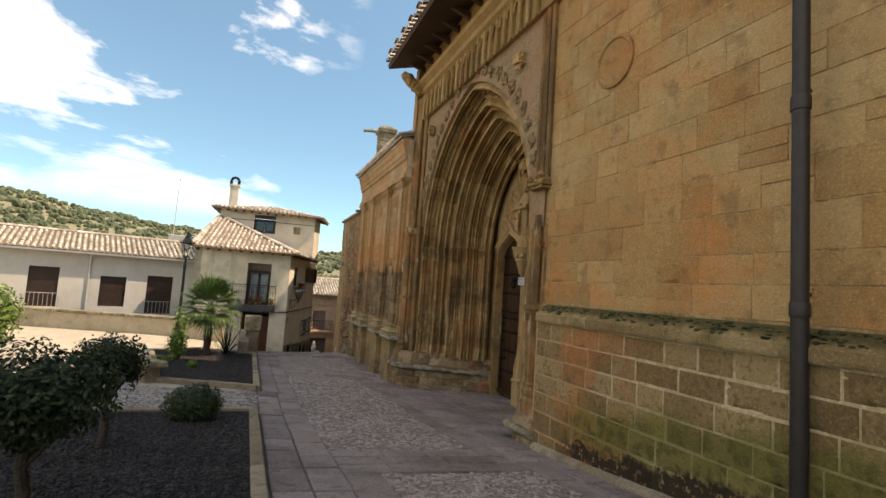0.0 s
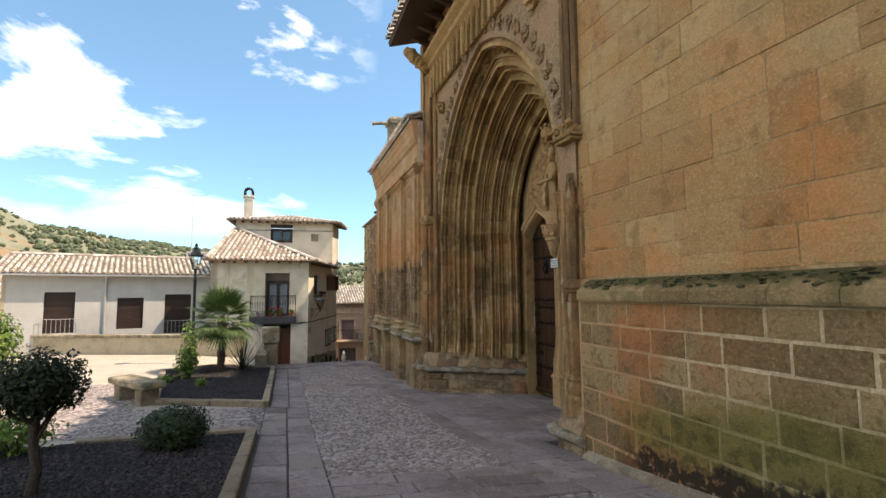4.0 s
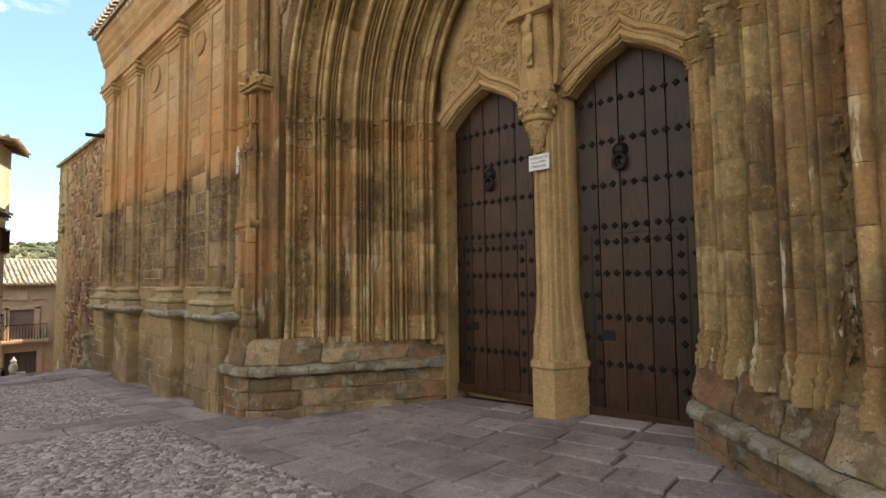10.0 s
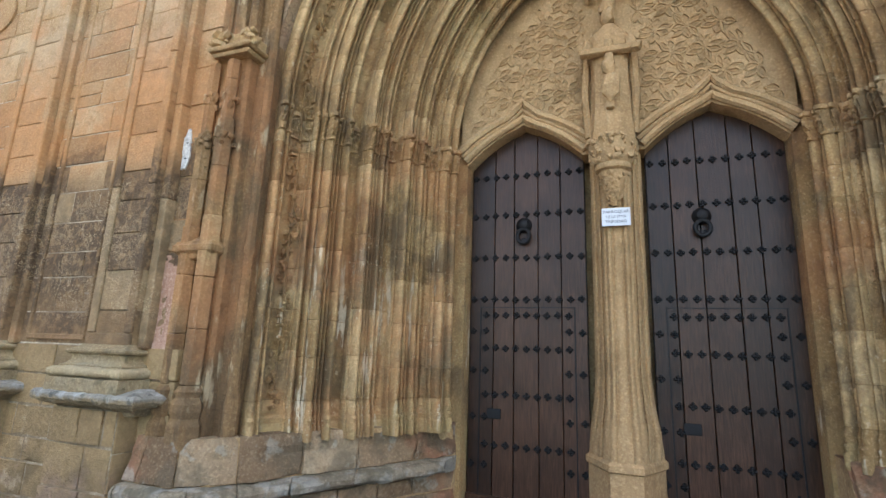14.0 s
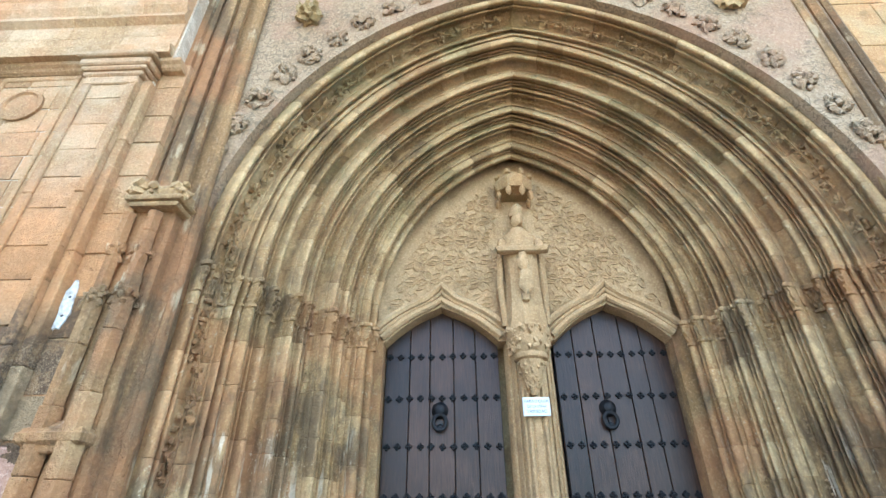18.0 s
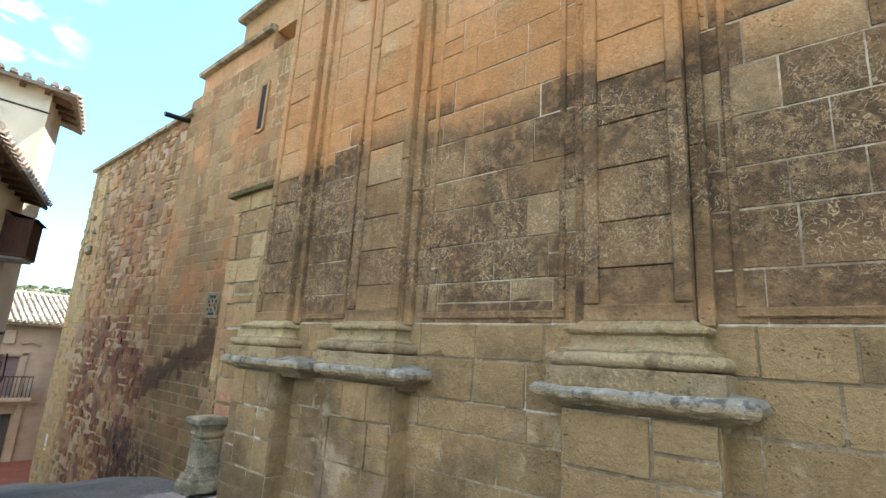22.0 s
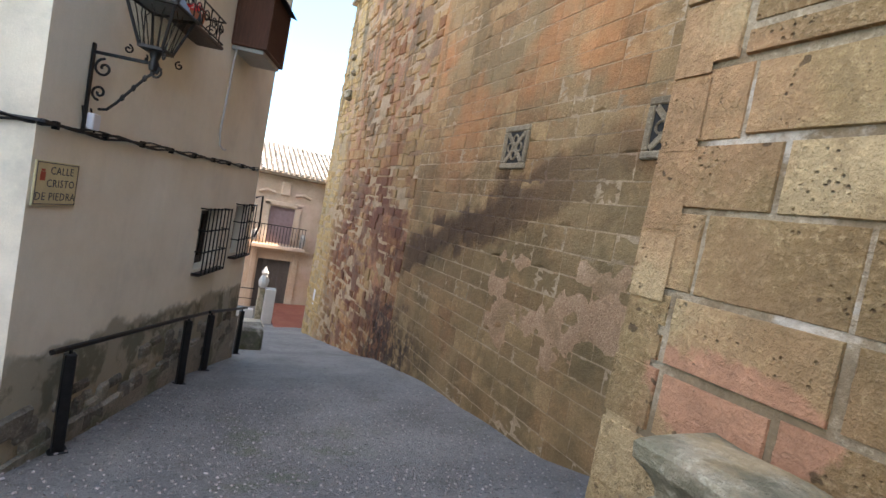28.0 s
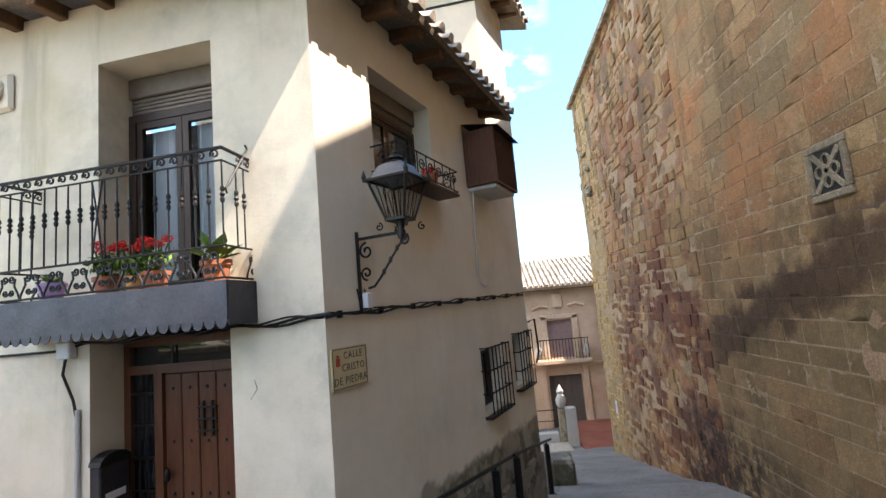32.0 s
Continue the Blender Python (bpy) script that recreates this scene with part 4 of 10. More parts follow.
# piers with pinnacles at both ends
for side in (1, -1):
    yc = CY + (3.74 if side > 0 else -3.77)
    ox, oz = (0.10, -0.13) if side > 0 else (0.29, 0.16)
    SHAFTS = ((4.615, 15.625, 0.10), (4.70, 15.50, 0.085), (4.61, 15.375, 0.11)) if side > 0 else ((4.87, yc, 0.115), (5.0, yc - 0.18, 0.085), (5.0, yc + 0.18, 0.085))
    g = Geo()
    for cx, cy, r in SHAFTS:
        z, cuts = 1.14, []
        while z < 4.2:
            cuts.append(z)
            z += rng.uniform(0.42, 0.66)
        cuts.append(4.25 if side < 0 else 4.40)
        foot = [(r * 1.45, 0.55), (r * 1.45, 0.80), (r * 1.15, 0.86), (r * 1.35, 0.92), (r * 1.35, 0.98), (r * 1.05, 1.04), (r * 1.2, 1.09), (r * 0.9, 1.137)]
        part("pier_foot", Geo().lathe(foot, 6, pose(cx, cy, 0, 0, 0, 30)), M_pier, portal)
        for z0, z1 in zip(cuts[:-1], cuts[1:]):
            q = r * (0.90 if z0 < 2.2 else 0.78 if z0 < 3.5 else 0.60)
            part("pier_shaft", Geo().lathe([(q * 0.93, z0 + 0.002), (q, z0 + 0.010), (q, z1 - 0.010), (q * 0.93, z1 - 0.002)], 6, pose(cx, cy, 0, 0, 0, 30)), M_pier, portal)
        # knots of carved leaves where the shafts end in pinnacles
        for zk, wide in ((3.58, 1.0), (4.02, 0.75)):
            for i in range(22):
                an = rng.uniform(0, 2 * math.pi)
                e = rng.uniform(0.015, 0.032)
                g.blob((cx + (r * 0.72) * wide * math.cos(an), cy + (r * 0.9) * wide * math.sin(an), zk + oz * 0.4 + rng.uniform(-0.085, 0.085)), e, e * 1.1, e * 1.4, 1, 0.7, i, 3.0)
    part("pinnacle_carving", g, M_pier, portal, "eroded carved leaves", smooth=True, kind="stuff")
    g = Geo().lathe([(0.085, 0.60), (0.085, 1.0), (0.062, 1.08), (0.058, 2.36), (0.08, 2.42), (0.058, 2.50), (0.056, 8.6)], 8, pose(4.79 + ox * 0.6, yc - side * 0.34, 0))
    part("pier_shaft", g, M_pier, portal, smooth=True)
    if side > 0:
        part("pier_core", worn_pts(Geo().rbox(4.665, 5.1, 15.24, 15.735, 0.5, 4.50, 0.03), 0.01, 6.0), M_pier, portal)
        g = wrap(15.32, 15.68, 4.575, ((0.0, 2.30), (0.015, 2.31), (0.02, 2.345), (0.045, 2.36), (0.06, 2.375), (0.062, 2.43), (0.045, 2.445), (0.04, 2.465), (0.01, 2.48), (-0.04, 2.53)))
        part("pier_shelf", worn(g, 0.012, 9.0), M_pier, portal, "moulded collar round the pier shafts")
    else:
        for cx, cy, r in SHAFTS:
            prof = [(r + 0.01, 2.32), (r + 0.04, 2.34), (r + 0.04, 2.37), (r + 0.07, 2.385), (r + 0.08, 2.40), (r + 0.08, 2.43), (r + 0.06, 2.445), (r + 0.055, 2.48), (r + 0.02, 2.50), (r - 0.02, 2.53)]
            part("pier_shelf", worn_pts(Geo().lathe(prof, 6, pose(cx, cy, oz * 0.4, 0, 0, 30)), 0.008, 9.0), M_pier, portal, "moulded collar round the pier shaft")
    g = Geo()
    by = 15.40 if side > 0 else yc
    for i in range(34):
        e = rng.uniform(0.03, 0.07)
        g.blob((4.45 + ox + rng.uniform(-0.03, 0.12), by + rng.uniform(-0.26, 0.26), 4.73 + oz + rng.uniform(-0.06, 0.12)), e, e * 1.2, e, 1, 0.7, i + 20, 3)
    for z0, z1, e in ((4.58, 4.63, -0.02), (4.63, 4.68, 0.02), (4.68, 4.82, -0.03)):
        g.rbox(4.42 + ox - e, 4.98 + ox, by - 0.26 - e, by + 0.26 + e, z0 + oz, z1 + oz, 0.02)
    part("bracket_carving", worn_pts(g, 0.03, 6.0), M_portal, portal, "eroded carved bracket", smooth=True, kind="stuff")
    for dy, w in ((-0.17, 0.06), (0.0, 0.085), (0.17, 0.06)):
        g = Geo().lathe([(w, 4.80 + oz), (w, 8.9), (w * 1.3, 9.0), (w * 1.3, 9.1)], 6, pose(4.62 + ox, yc + dy, 0))
        part("upper_shaft", g, M_pier, portal)

# spandrel wall over the outer arch, framed by the piers
g = Geo()
K = 26
vs, fs = [], []
a, h = order_at(1.0)[1] + 0.06, order_at(1.0)[2] + 0.06
for side in (1, -1):
    o = len(vs)
    for k in range(K + 1):
        u, w = arch_point(a, h, k / K)
        for x in (4.90, 5.25):
            vs.append((x, CY + side * u, SPRING + 0.05 + w))
            vs.append((x, CY + side * (3.9 * (1 - k / K) if k > K * 0.55 else 3.9), 9.2 if k > 3 else SPRING + 0.05 + w + (9.2 - SPRING - w) * k / 3))
    for k in range(K):
        i = o + k * 4
        fs += [(i, i + 1, i + 5, i + 4), (i + 2, i + 6, i + 7, i + 3), (i, i + 4, i + 6, i + 2)]
g.add(vs, fs)
M_spandrel = stone("stone_spandrel", ((0.26, 0.165, 0.09), (0.35, 0.235, 0.135), (0.43, 0.315, 0.195)), [((0.11, 0.085, 0.05), both(scribble(9.0, 0.05), blotch(1.2, 0.36, 0.5)), 0.6), ((0.36, 0.20, 0.12), blotch(0.8, 0.48, 0.60), 0.5)], rnd=0.1, bump=1.0, pits=0.6)
part("spandrel", g, M_spandrel, portal, "sandstone spandrel over the arch")
g = Geo().box(4.80, 5.6, CY - 4.1, CY + 4.1, 8.4, 10.62)
part("frieze", g, M_portal, portal, "plain frieze course")
for k in range(21):
    y = CY - 3.5 + 0.35 * k
    part("frieze_rib", Geo().rbox(4.70, 4.81, y - 0.045, y + 0.045, 8.35, 9.2, 0.02), M_portal, portal)
    part("frieze_arch", Geo().tube([(4.76, y + 0.05, 8.95), (4.75, y + 0.10, 9.10), (4.75, y + 0.175, 9.16), (4.75, y + 0.25, 9.10), (4.76, y + 0.30, 8.95)], 0.03, 6), M_portal, portal, smooth=True)
part("pier_wall", Geo().box(4.80, 6.0, CY + 3.40, CY + 4.0, -0.5, 9.3), M_pier, portal)
part("pier_wall", Geo().box(4.99, 6.0, 7.72, CY - 3.40, -0.5, 9.3), M_pier, portal)
part("pier_wall", Geo().box(4.612, 6.1, 15.62, 15.96, -0.6, 10.3), M_pier, portal)
# carved hood with leaf knops above the arch
g = Geo()
r8 = random.Random(41)
for side in (1, -1):
    for k in range(2, 14):
        u, w = arch_point(a + 0.22, h + 0.26, k / 14)
        if SPRING + w < 4.9:
            continue
        for q in range(26):
            an, rr = r8.uniform(0, 6.28), 0.15 * math.sqrt(r8.random())
            g.blob((4.885 - 0.05 * (1 - rr / 0.15) + r8.uniform(-0.015, 0.015), CY + side * u + rr * math.cos(an), SPRING + 0.1 + w + rr * math.sin(an)), 0.035, r8.uniform(0.025, 0.06), r8.uniform(0.025, 0.06), 1, 0.8, k + q, 2.6)
part("hood_carving", g, M_spandrel, portal, "weathered carved leaf band over the arch", smooth=True, kind="stuff")
for y, z in ((CY - 2.75, 7.75), (CY + 2.75, 7.75)):
    g = Geo().blob((4.84, y, z), 0.15, 0.16, 0.17, 3, 0.7, int(y * 7), 5)
    part("leaf_boss", g, M_portal, portal, smooth=True)

# tympanum with two ogee door heads
DOORS = ((CY + 1.09, 0.735), (CY - 1.10, 0.735))      # centre and half width of each opening


def ogee(w, k):
    """Head of a doorway: k -1..1 across; drop from the tip."""
    t = abs(k)
    return -0.50 * (t ** 1.9 * 0.72 + 0.28 * t ** 0.55)


HEAD = 4.47
g = Geo()
vs, fs = [], []
pts = []
for yc, w in sorted(DOORS, reverse=True):
    for i in range(25):
        k = 1 - 2 * i / 24
        pts.append((yc + w * k, HEAD + ogee(w, k)))
pts = [(CY + 1.93, 3.95)] + pts + [(CY - 1.93, 3.95)]
n = len(pts)
for y, z in pts:
    u = abs(y - CY)
    aa, hh = 2.10, 3.06
    r = (aa * aa + hh * hh) / (2 * aa)
    top = SPRING + 0.09 + math.sqrt(max(0.0, r * r - (u + r - aa) ** 2))
    for x in (6.98, 7.3):
        vs += [(x, y, z), (x, y, max(top, z + 0.02))]
for i in range(n - 1):
    j = i * 4
    fs += [(j, j + 1, j + 5, j + 4), (j + 2, j + 6, j + 7, j + 3), (j, j + 4, j + 6, j + 2)]
g.add(vs, fs)
M_tymp = stone("stone_tympanum", ((0.30, 0.20, 0.115), (0.38, 0.26, 0.15), (0.46, 0.34, 0.215)), [((0.16, 0.11, 0.06), blotch(2.0, 0.52, 0.68), 0.5)], rnd=0.1, bump=0.7, tint=WARM)
part("tympanum", g, M_tymp, portal, "carved stone tympanum")
# hood mouldings round the door heads
for yc, w in DOORS:
    for off, r, x in ((0.06, 0.045, 6.95), (0.13, 0.03, 6.95), (0.20, 0.05, 6.93)):
        g = Geo()
        path = []
        for i in range(33):
            k = -1 + 2 * i / 32
            tip = 0.12 * max(0, 1 - abs(k) * 4) * (off / 0.2)
            path.append((x, yc + (w + off * 0.6) * k, HEAD + ogee(w, k) * 1.0 + off * 0.9 + tip))
        g.tube(path, r, 7)
        part("door_hood", g, M_tymp, portal, smooth=True)
# flowing tracery in low relief
g = Geo()


def relief_free(y, z, pad):
    """Whether a spot of the tympanum lies clear of the arch, the door heads and the figure."""
    u = abs(y - CY)
    aa, hh = 1.80, 2.62
    r = (aa * aa + hh * hh) / (2 * aa)
    lim = SPRING + 0.09 + math.sqrt(max(0, r * r - (u + r - aa) ** 2)) if u < aa else 0
    low = min(abs(y - d[0]) for d in DOORS)
    return z < lim - 0.06 - pad and z > HEAD + ogee(0.735, min(1, low / 0.735)) + 0.29 + pad and u > 0.27 + pad


def petal(cy, cz, an, length, width, bend):
    """A pointed, slightly bent leaf outline with a midrib."""
    ca, sa = math.cos(an), math.sin(an)
    lines = []
    for sg in (1, -1, 0):
        pts = []
        for i in range(9):
            f = i / 8
            u = length * (0.10 + 0.90 * f) if sg else length * (0.35 + 0.5 * f)
            v = sg * width * math.sin(math.pi * f) ** 0.8 + bend * f * f
            pts.append((6.97, cy + u * ca - v * sa, cz + u * sa + v * ca))
        lines.append(pts)
    return lines


for row in range(7):
    for colm in range(-6, 7):
        y = CY + colm * 0.36 + (0.18 if row % 2 else 0)
        z = 4.52 + row * 0.33
        for k in range(8):
            an = k * math.pi / 4 + (math.pi / 8 if (row + colm) % 2 else 0)
            L = 0.21 if k % 2 else 0.17
            if not relief_free(y + L * 0.6 * math.cos(an), z + L * 0.6 * math.sin(an), 0.03):
                continue
            for i_, pts in enumerate(petal(y, z, an, L, 0.036 if k % 2 else 0.045, 0.03 if k % 2 else -0.02)):
                g.tube(pts, 0.012 if i_ < 2 else 0.007, 4, False)
        if relief_free(y, z, 0.03):
            g.blob((6.97, y, z), 0.022, 0.03, 0.03, 1, 0.2, row)
part("tracery_relief", g, M_tymp, portal, "flowing gothic tracery carved in low relief", smooth=True, kind="stuff")

# back of the portal, behind the doors, and its ceiling of stone
g = Geo().box(7.42, 7.9, CY - 3.0, CY + 3.0, -0.6, 7.5)
tagged(part("wall_portal_back", g, M_mortar_dark), "masonry closing the portal behind the doors", "wall", kind="structure")
for side in (1, -1):
    g = Geo().box(6.97, 7.45, min(CY + side * 1.835, CY + side * 2.4), max(CY + side * 1.835, CY + side * 2.4), -0.5, 4.3)
    part("jamb", g, M_portal, portal)

for a, b in ((CY - 2.6, CY - 1.7), (CY + 1.7, CY + 2.6)):
    part("arch_backing", Geo().box(7.16, 7.4, a, b, 4.31, 5.6), M_tymp, portal)
# trumeau between the doors
g = Geo()
rings = []
for z, w, d in ((-0.5, 0.40, 0.30), (0.36, 0.40, 0.30), (0.38, 0.43, 0.33), (0.44, 0.43, 0.33), (0.47, 0.39, 0.29), (0.75, 0.37, 0.27), (1.05, 0.32, 0.22), (1.35, 0.30, 0.20), (3.98, 0.30, 0.20)):
    prof = []
    for i in range(61):
        v = -1 + 2 * i / 60
        base = -1.0 + 1.5 * max(0.0, abs(v) - 0.40) / 0.60
        roll = max([0.0] + [h * math.sqrt(max(0.0, 1 - ((abs(v) - c) / r) ** 2)) for c, r, h in ((0.0, 0.16, 0.10), (0.30, 0.09, 0.22), (0.52, 0.06, 0.16), (0.68, 0.08, 0.25), (0.90, 0.08, 0.22))])
        prof.append((base + (0.12 - roll if z > 0.5 else 0.0), v))
    prof = [(1, -1.0)] + prof + [(1, 1.0)]
    rings.append([(7.02 + d * px, CY - 0.02 + w * py, z) for px, py in prof])
g.loft(rings)
g.v = [tuple(Vector(p) + Vector((1, 0.6, 0)) * (0.012 * noise.noise(Vector(p) * 4.0))) for p in g.v]
part("trumeau", g, M_tymp, portal, "moulded stone pillar between the doors, flared at its foot", smooth=True)
# corbel with a carved head below the figure
g = Geo()
g.lathe([(0.03, 3.22), (0.07, 3.30), (0.125, 3.46), (0.16, 3.62), (0.20, 3.64), (0.21, 3.67), (0.20, 3.70), (0.235, 3.78), (0.27, 3.90), (0.28, 3.98), (0.22, 4.02)], 24, pose(6.78, CY, 0))
r6 = random.Random(14)
for i in range(230):
    an, z = r6.uniform(0, 2 * math.pi), (r6.uniform(3.25, 3.61) if i % 5 < 2 else r6.uniform(3.73, 4.0))
    rr = 0.04 + (z - 3.22) * 0.33 if z < 3.65 else 0.22 + (z - 3.7) * 0.22
    e = r6.uniform(0.018, 0.036) * (0.8 if z < 3.65 else 1.0)
    g.blob((6.78 + rr * math.cos(an), CY + rr * math.sin(an), z), e, e, e * 1.25, 1, 0.7, i, 3.0)
part("corbel_carving", g, M_tymp, portal, "carved stone corbel with leaves and a mask", smooth=True, kind="stuff")
# canopy over the figure
g = Geo()
g.lathe([(0.26, 6.18), (0.29, 6.24), (0.29, 6.34), (0.26, 6.40), (0.22, 6.46), (0.16, 6.50)], 8, pose(6.82, CY, 0, 0, 0, 22.5))
for i in range(8):
    an = 2 * math.pi * (i + 0.5) / 8
    g.blob((6.82 + 0.25 * math.cos(an), CY + 0.25 * math.sin(an), 6.10), 0.05, 0.05, 0.09, 1, 0.5, i)
    g.blob((6.82 + 0.26 * math.cos(an), CY + 0.26 * math.sin(an), 6.44), 0.05, 0.05, 0.06, 1, 0.5, i + 9)
part("canopy", g, M_portal, portal, "scalloped stone canopy over the figure", smooth=True)

# the stone figure holding a crucifix
g = Geo()
rings = []
for z, w, d in ((4.02, 0.25, 0.17), (4.15, 0.24, 0.17), (4.5, 0.21, 0.16), (4.9, 0.21, 0.16), (5.2, 0.25, 0.17), (5.38, 0.24, 0.15), (5.5, 0.13, 0.10), (5.56, 0.07, 0.07)):
    ring = []
    for k in range(28):
        an = 2 * math.pi * k / 28
        f = 1 + (0.07 * math.sin(an * 9 + z * 1.5) if z < 5.1 else 0.02 * math.sin(an * 5))
        ring.append((6.80 + d * f * math.cos(an), CY + w * f * math.sin(an), z))
    rings.append(ring)
g.loft(rings)
g.blob((6.77, CY, 5.68), 0.095, 0.085, 0.12, 2, 0.25, 2, 4)
g.lathe([(0.09, 5.76), (0.10, 5.82), (0.085, 5.92), (0.04, 5.98)], 10, pose(6.80, CY, 0))
g.rbox(6.56, 6.66, CY - 0.36, CY + 0.36, 5.06, 5.15, 0.015)
g.rbox(6.57, 6.65, CY - 0.045, CY + 0.045, 4.35, 5.25, 0.015)
g.blob((6.55, CY, 4.86), 0.07, 0.075, 0.10, 2, 0.3, 5, 4)
g.blob((6.56, CY, 4.62), 0.06, 0.09, 0.2, 2, 0.3, 6, 3)
for side in (1, -1):
    g.tube([(6.72, CY + side * 0.24, 5.3), (6.64, CY + side * 0.27, 5.16), (6.6, CY + side * 0.22, 5.08)], 0.06, 8)
    g.tube([(6.82, CY + side * 0.27, 5.2), (6.84, CY + side * 0.29, 4.7), (6.82, CY + side * 0.25, 4.1)], 0.045, 7)
g.v = [tuple(Vector(p) + Vector((1, 1, 0.4)) * (0.035 * noise.noise(Vector(p) * 7.0) + 0.018 * noise.noise(Vector(p) * 17.0))) for p in g.v]
st = part("stone_statue", g, M_tymp, None, smooth=True)
tagged(st, "weathered stone figure standing on the corbel holding a cross", "statue")

# name plate on the pillar
M_plate = plain("white_enamel", (0.52, 0.53, 0.54), 0.35, var=0.05)
M_ink = plain("black_paint", (0.02, 0.02, 0.022), 0.5, var=0.05, bump=0)


def lettering(name, body, size, m, mat, parent, gap=1.0, align="CENTER"):
    cu = bpy.data.curves.new(name, "FONT")
    cu.body, cu.size, cu.align_x, cu.align_y, cu.extrude, cu.space_character = body, size, align, "CENTER", 0.001, gap
    cu.resolution_u = 2
    tmp = bpy.data.objects.new(name, cu)
    scene.collection.objects.link(tmp)
    me = bpy.data.meshes.new_from_object(tmp.evaluated_get(bpy.context.evaluated_depsgraph_get()))
    bpy.data.objects.remove(tmp)
    bpy.data.curves.remove(cu)
    me.name = name
    ob = part(name, me, mat, parent)
    ob.matrix_basis = m
    return ob


plate = thing("name_plate", pose(6.775, CY - 0.01, 3.09, 90, 0, -90), "white enamel name plate with dark lettering on the pillar", "sign")
g = Geo().rbox(-0.155, 0.155, -0.105, 0.105, 0.0, 0.018, 0.004)
part("plate", g, M_plate, plate)
for i, (txt, sz) in enumerate((("PARROQUIA", 0.05), ("DE LA STMA", 0.04), ("TRINIDAD", 0.05))):
    lettering("lettering", txt, sz, pose(0, 0.058 - 0.058 * i, 0.0195), M_ink, plate)

# ---- church doors ----
def wood(name, dark, mid, light, rough=0.6, scale=1.0, spec=0.3):
    m, nt, bsdf = material(name)
    N = Nodes(nt)
    p = N.pos()
    gr = N.noise(p, 6.0 * scale, 7.0, 0.65, 0.6, stretch=(9, 9, 0.7))
    bl = N.noise(p, 1.6, 4.0)
    r = N.n("ShaderNodeObjectInfo").outputs["Random"]
    f = N.math("ADD", N.math("MULTIPLY", gr, 0.6), N.math("ADD", N.math("MULTIPLY", bl, 0.3), N.math("MULTIPLY", r, 0.16)))
    N.link(N.ramp(f, [(0.32, dark), (0.52, mid), (0.75, light)]), bsdf.inputs["Base Color"])
    bsdf.inputs["Roughness"].default_value = rough
    bsdf.inputs["Specular IOR Level"].default_value = spec
    N.link(N.bump(gr, 0.35, 0.01), bsdf.inputs["Normal"])
    return m


M_door = wood("church_door_wood", (0.009, 0.0042, 0.0022), (0.032, 0.0145, 0.0075), (0.085, 0.040, 0.022), 0.34, spec=0.24)
M_iron = plain("black_iron", (0.014, 0.013, 0.013), 0.5, 0.5, var=0.25, scale=20)

g = Geo()
for i in range(4):
    an = i * math.pi / 2
    g.lathe([(0.021, 0.0), (0.020, 0.012), (0.010, 0.022)], 6, Matrix.Translation((-0.0, 0.025 * math.cos(an), 0.025 * math.sin(an))) @ pose(0, 0, 0, 0, -90, 0))
g.lathe([(0.014, 0.0), (0.013, 0.02), (0.005, 0.026)], 6, pose(0, 0, 0, 0, -90, 0))
stud_me = g.mesh("iron_stud")
fix_normals(stud_me)
M_stud = plain("forged_black_iron", (0.0045, 0.0042, 0.0045), 0.6, 0.0, var=0.2, scale=30, spec=0.25)
stud_me.materials.append(M_stud)


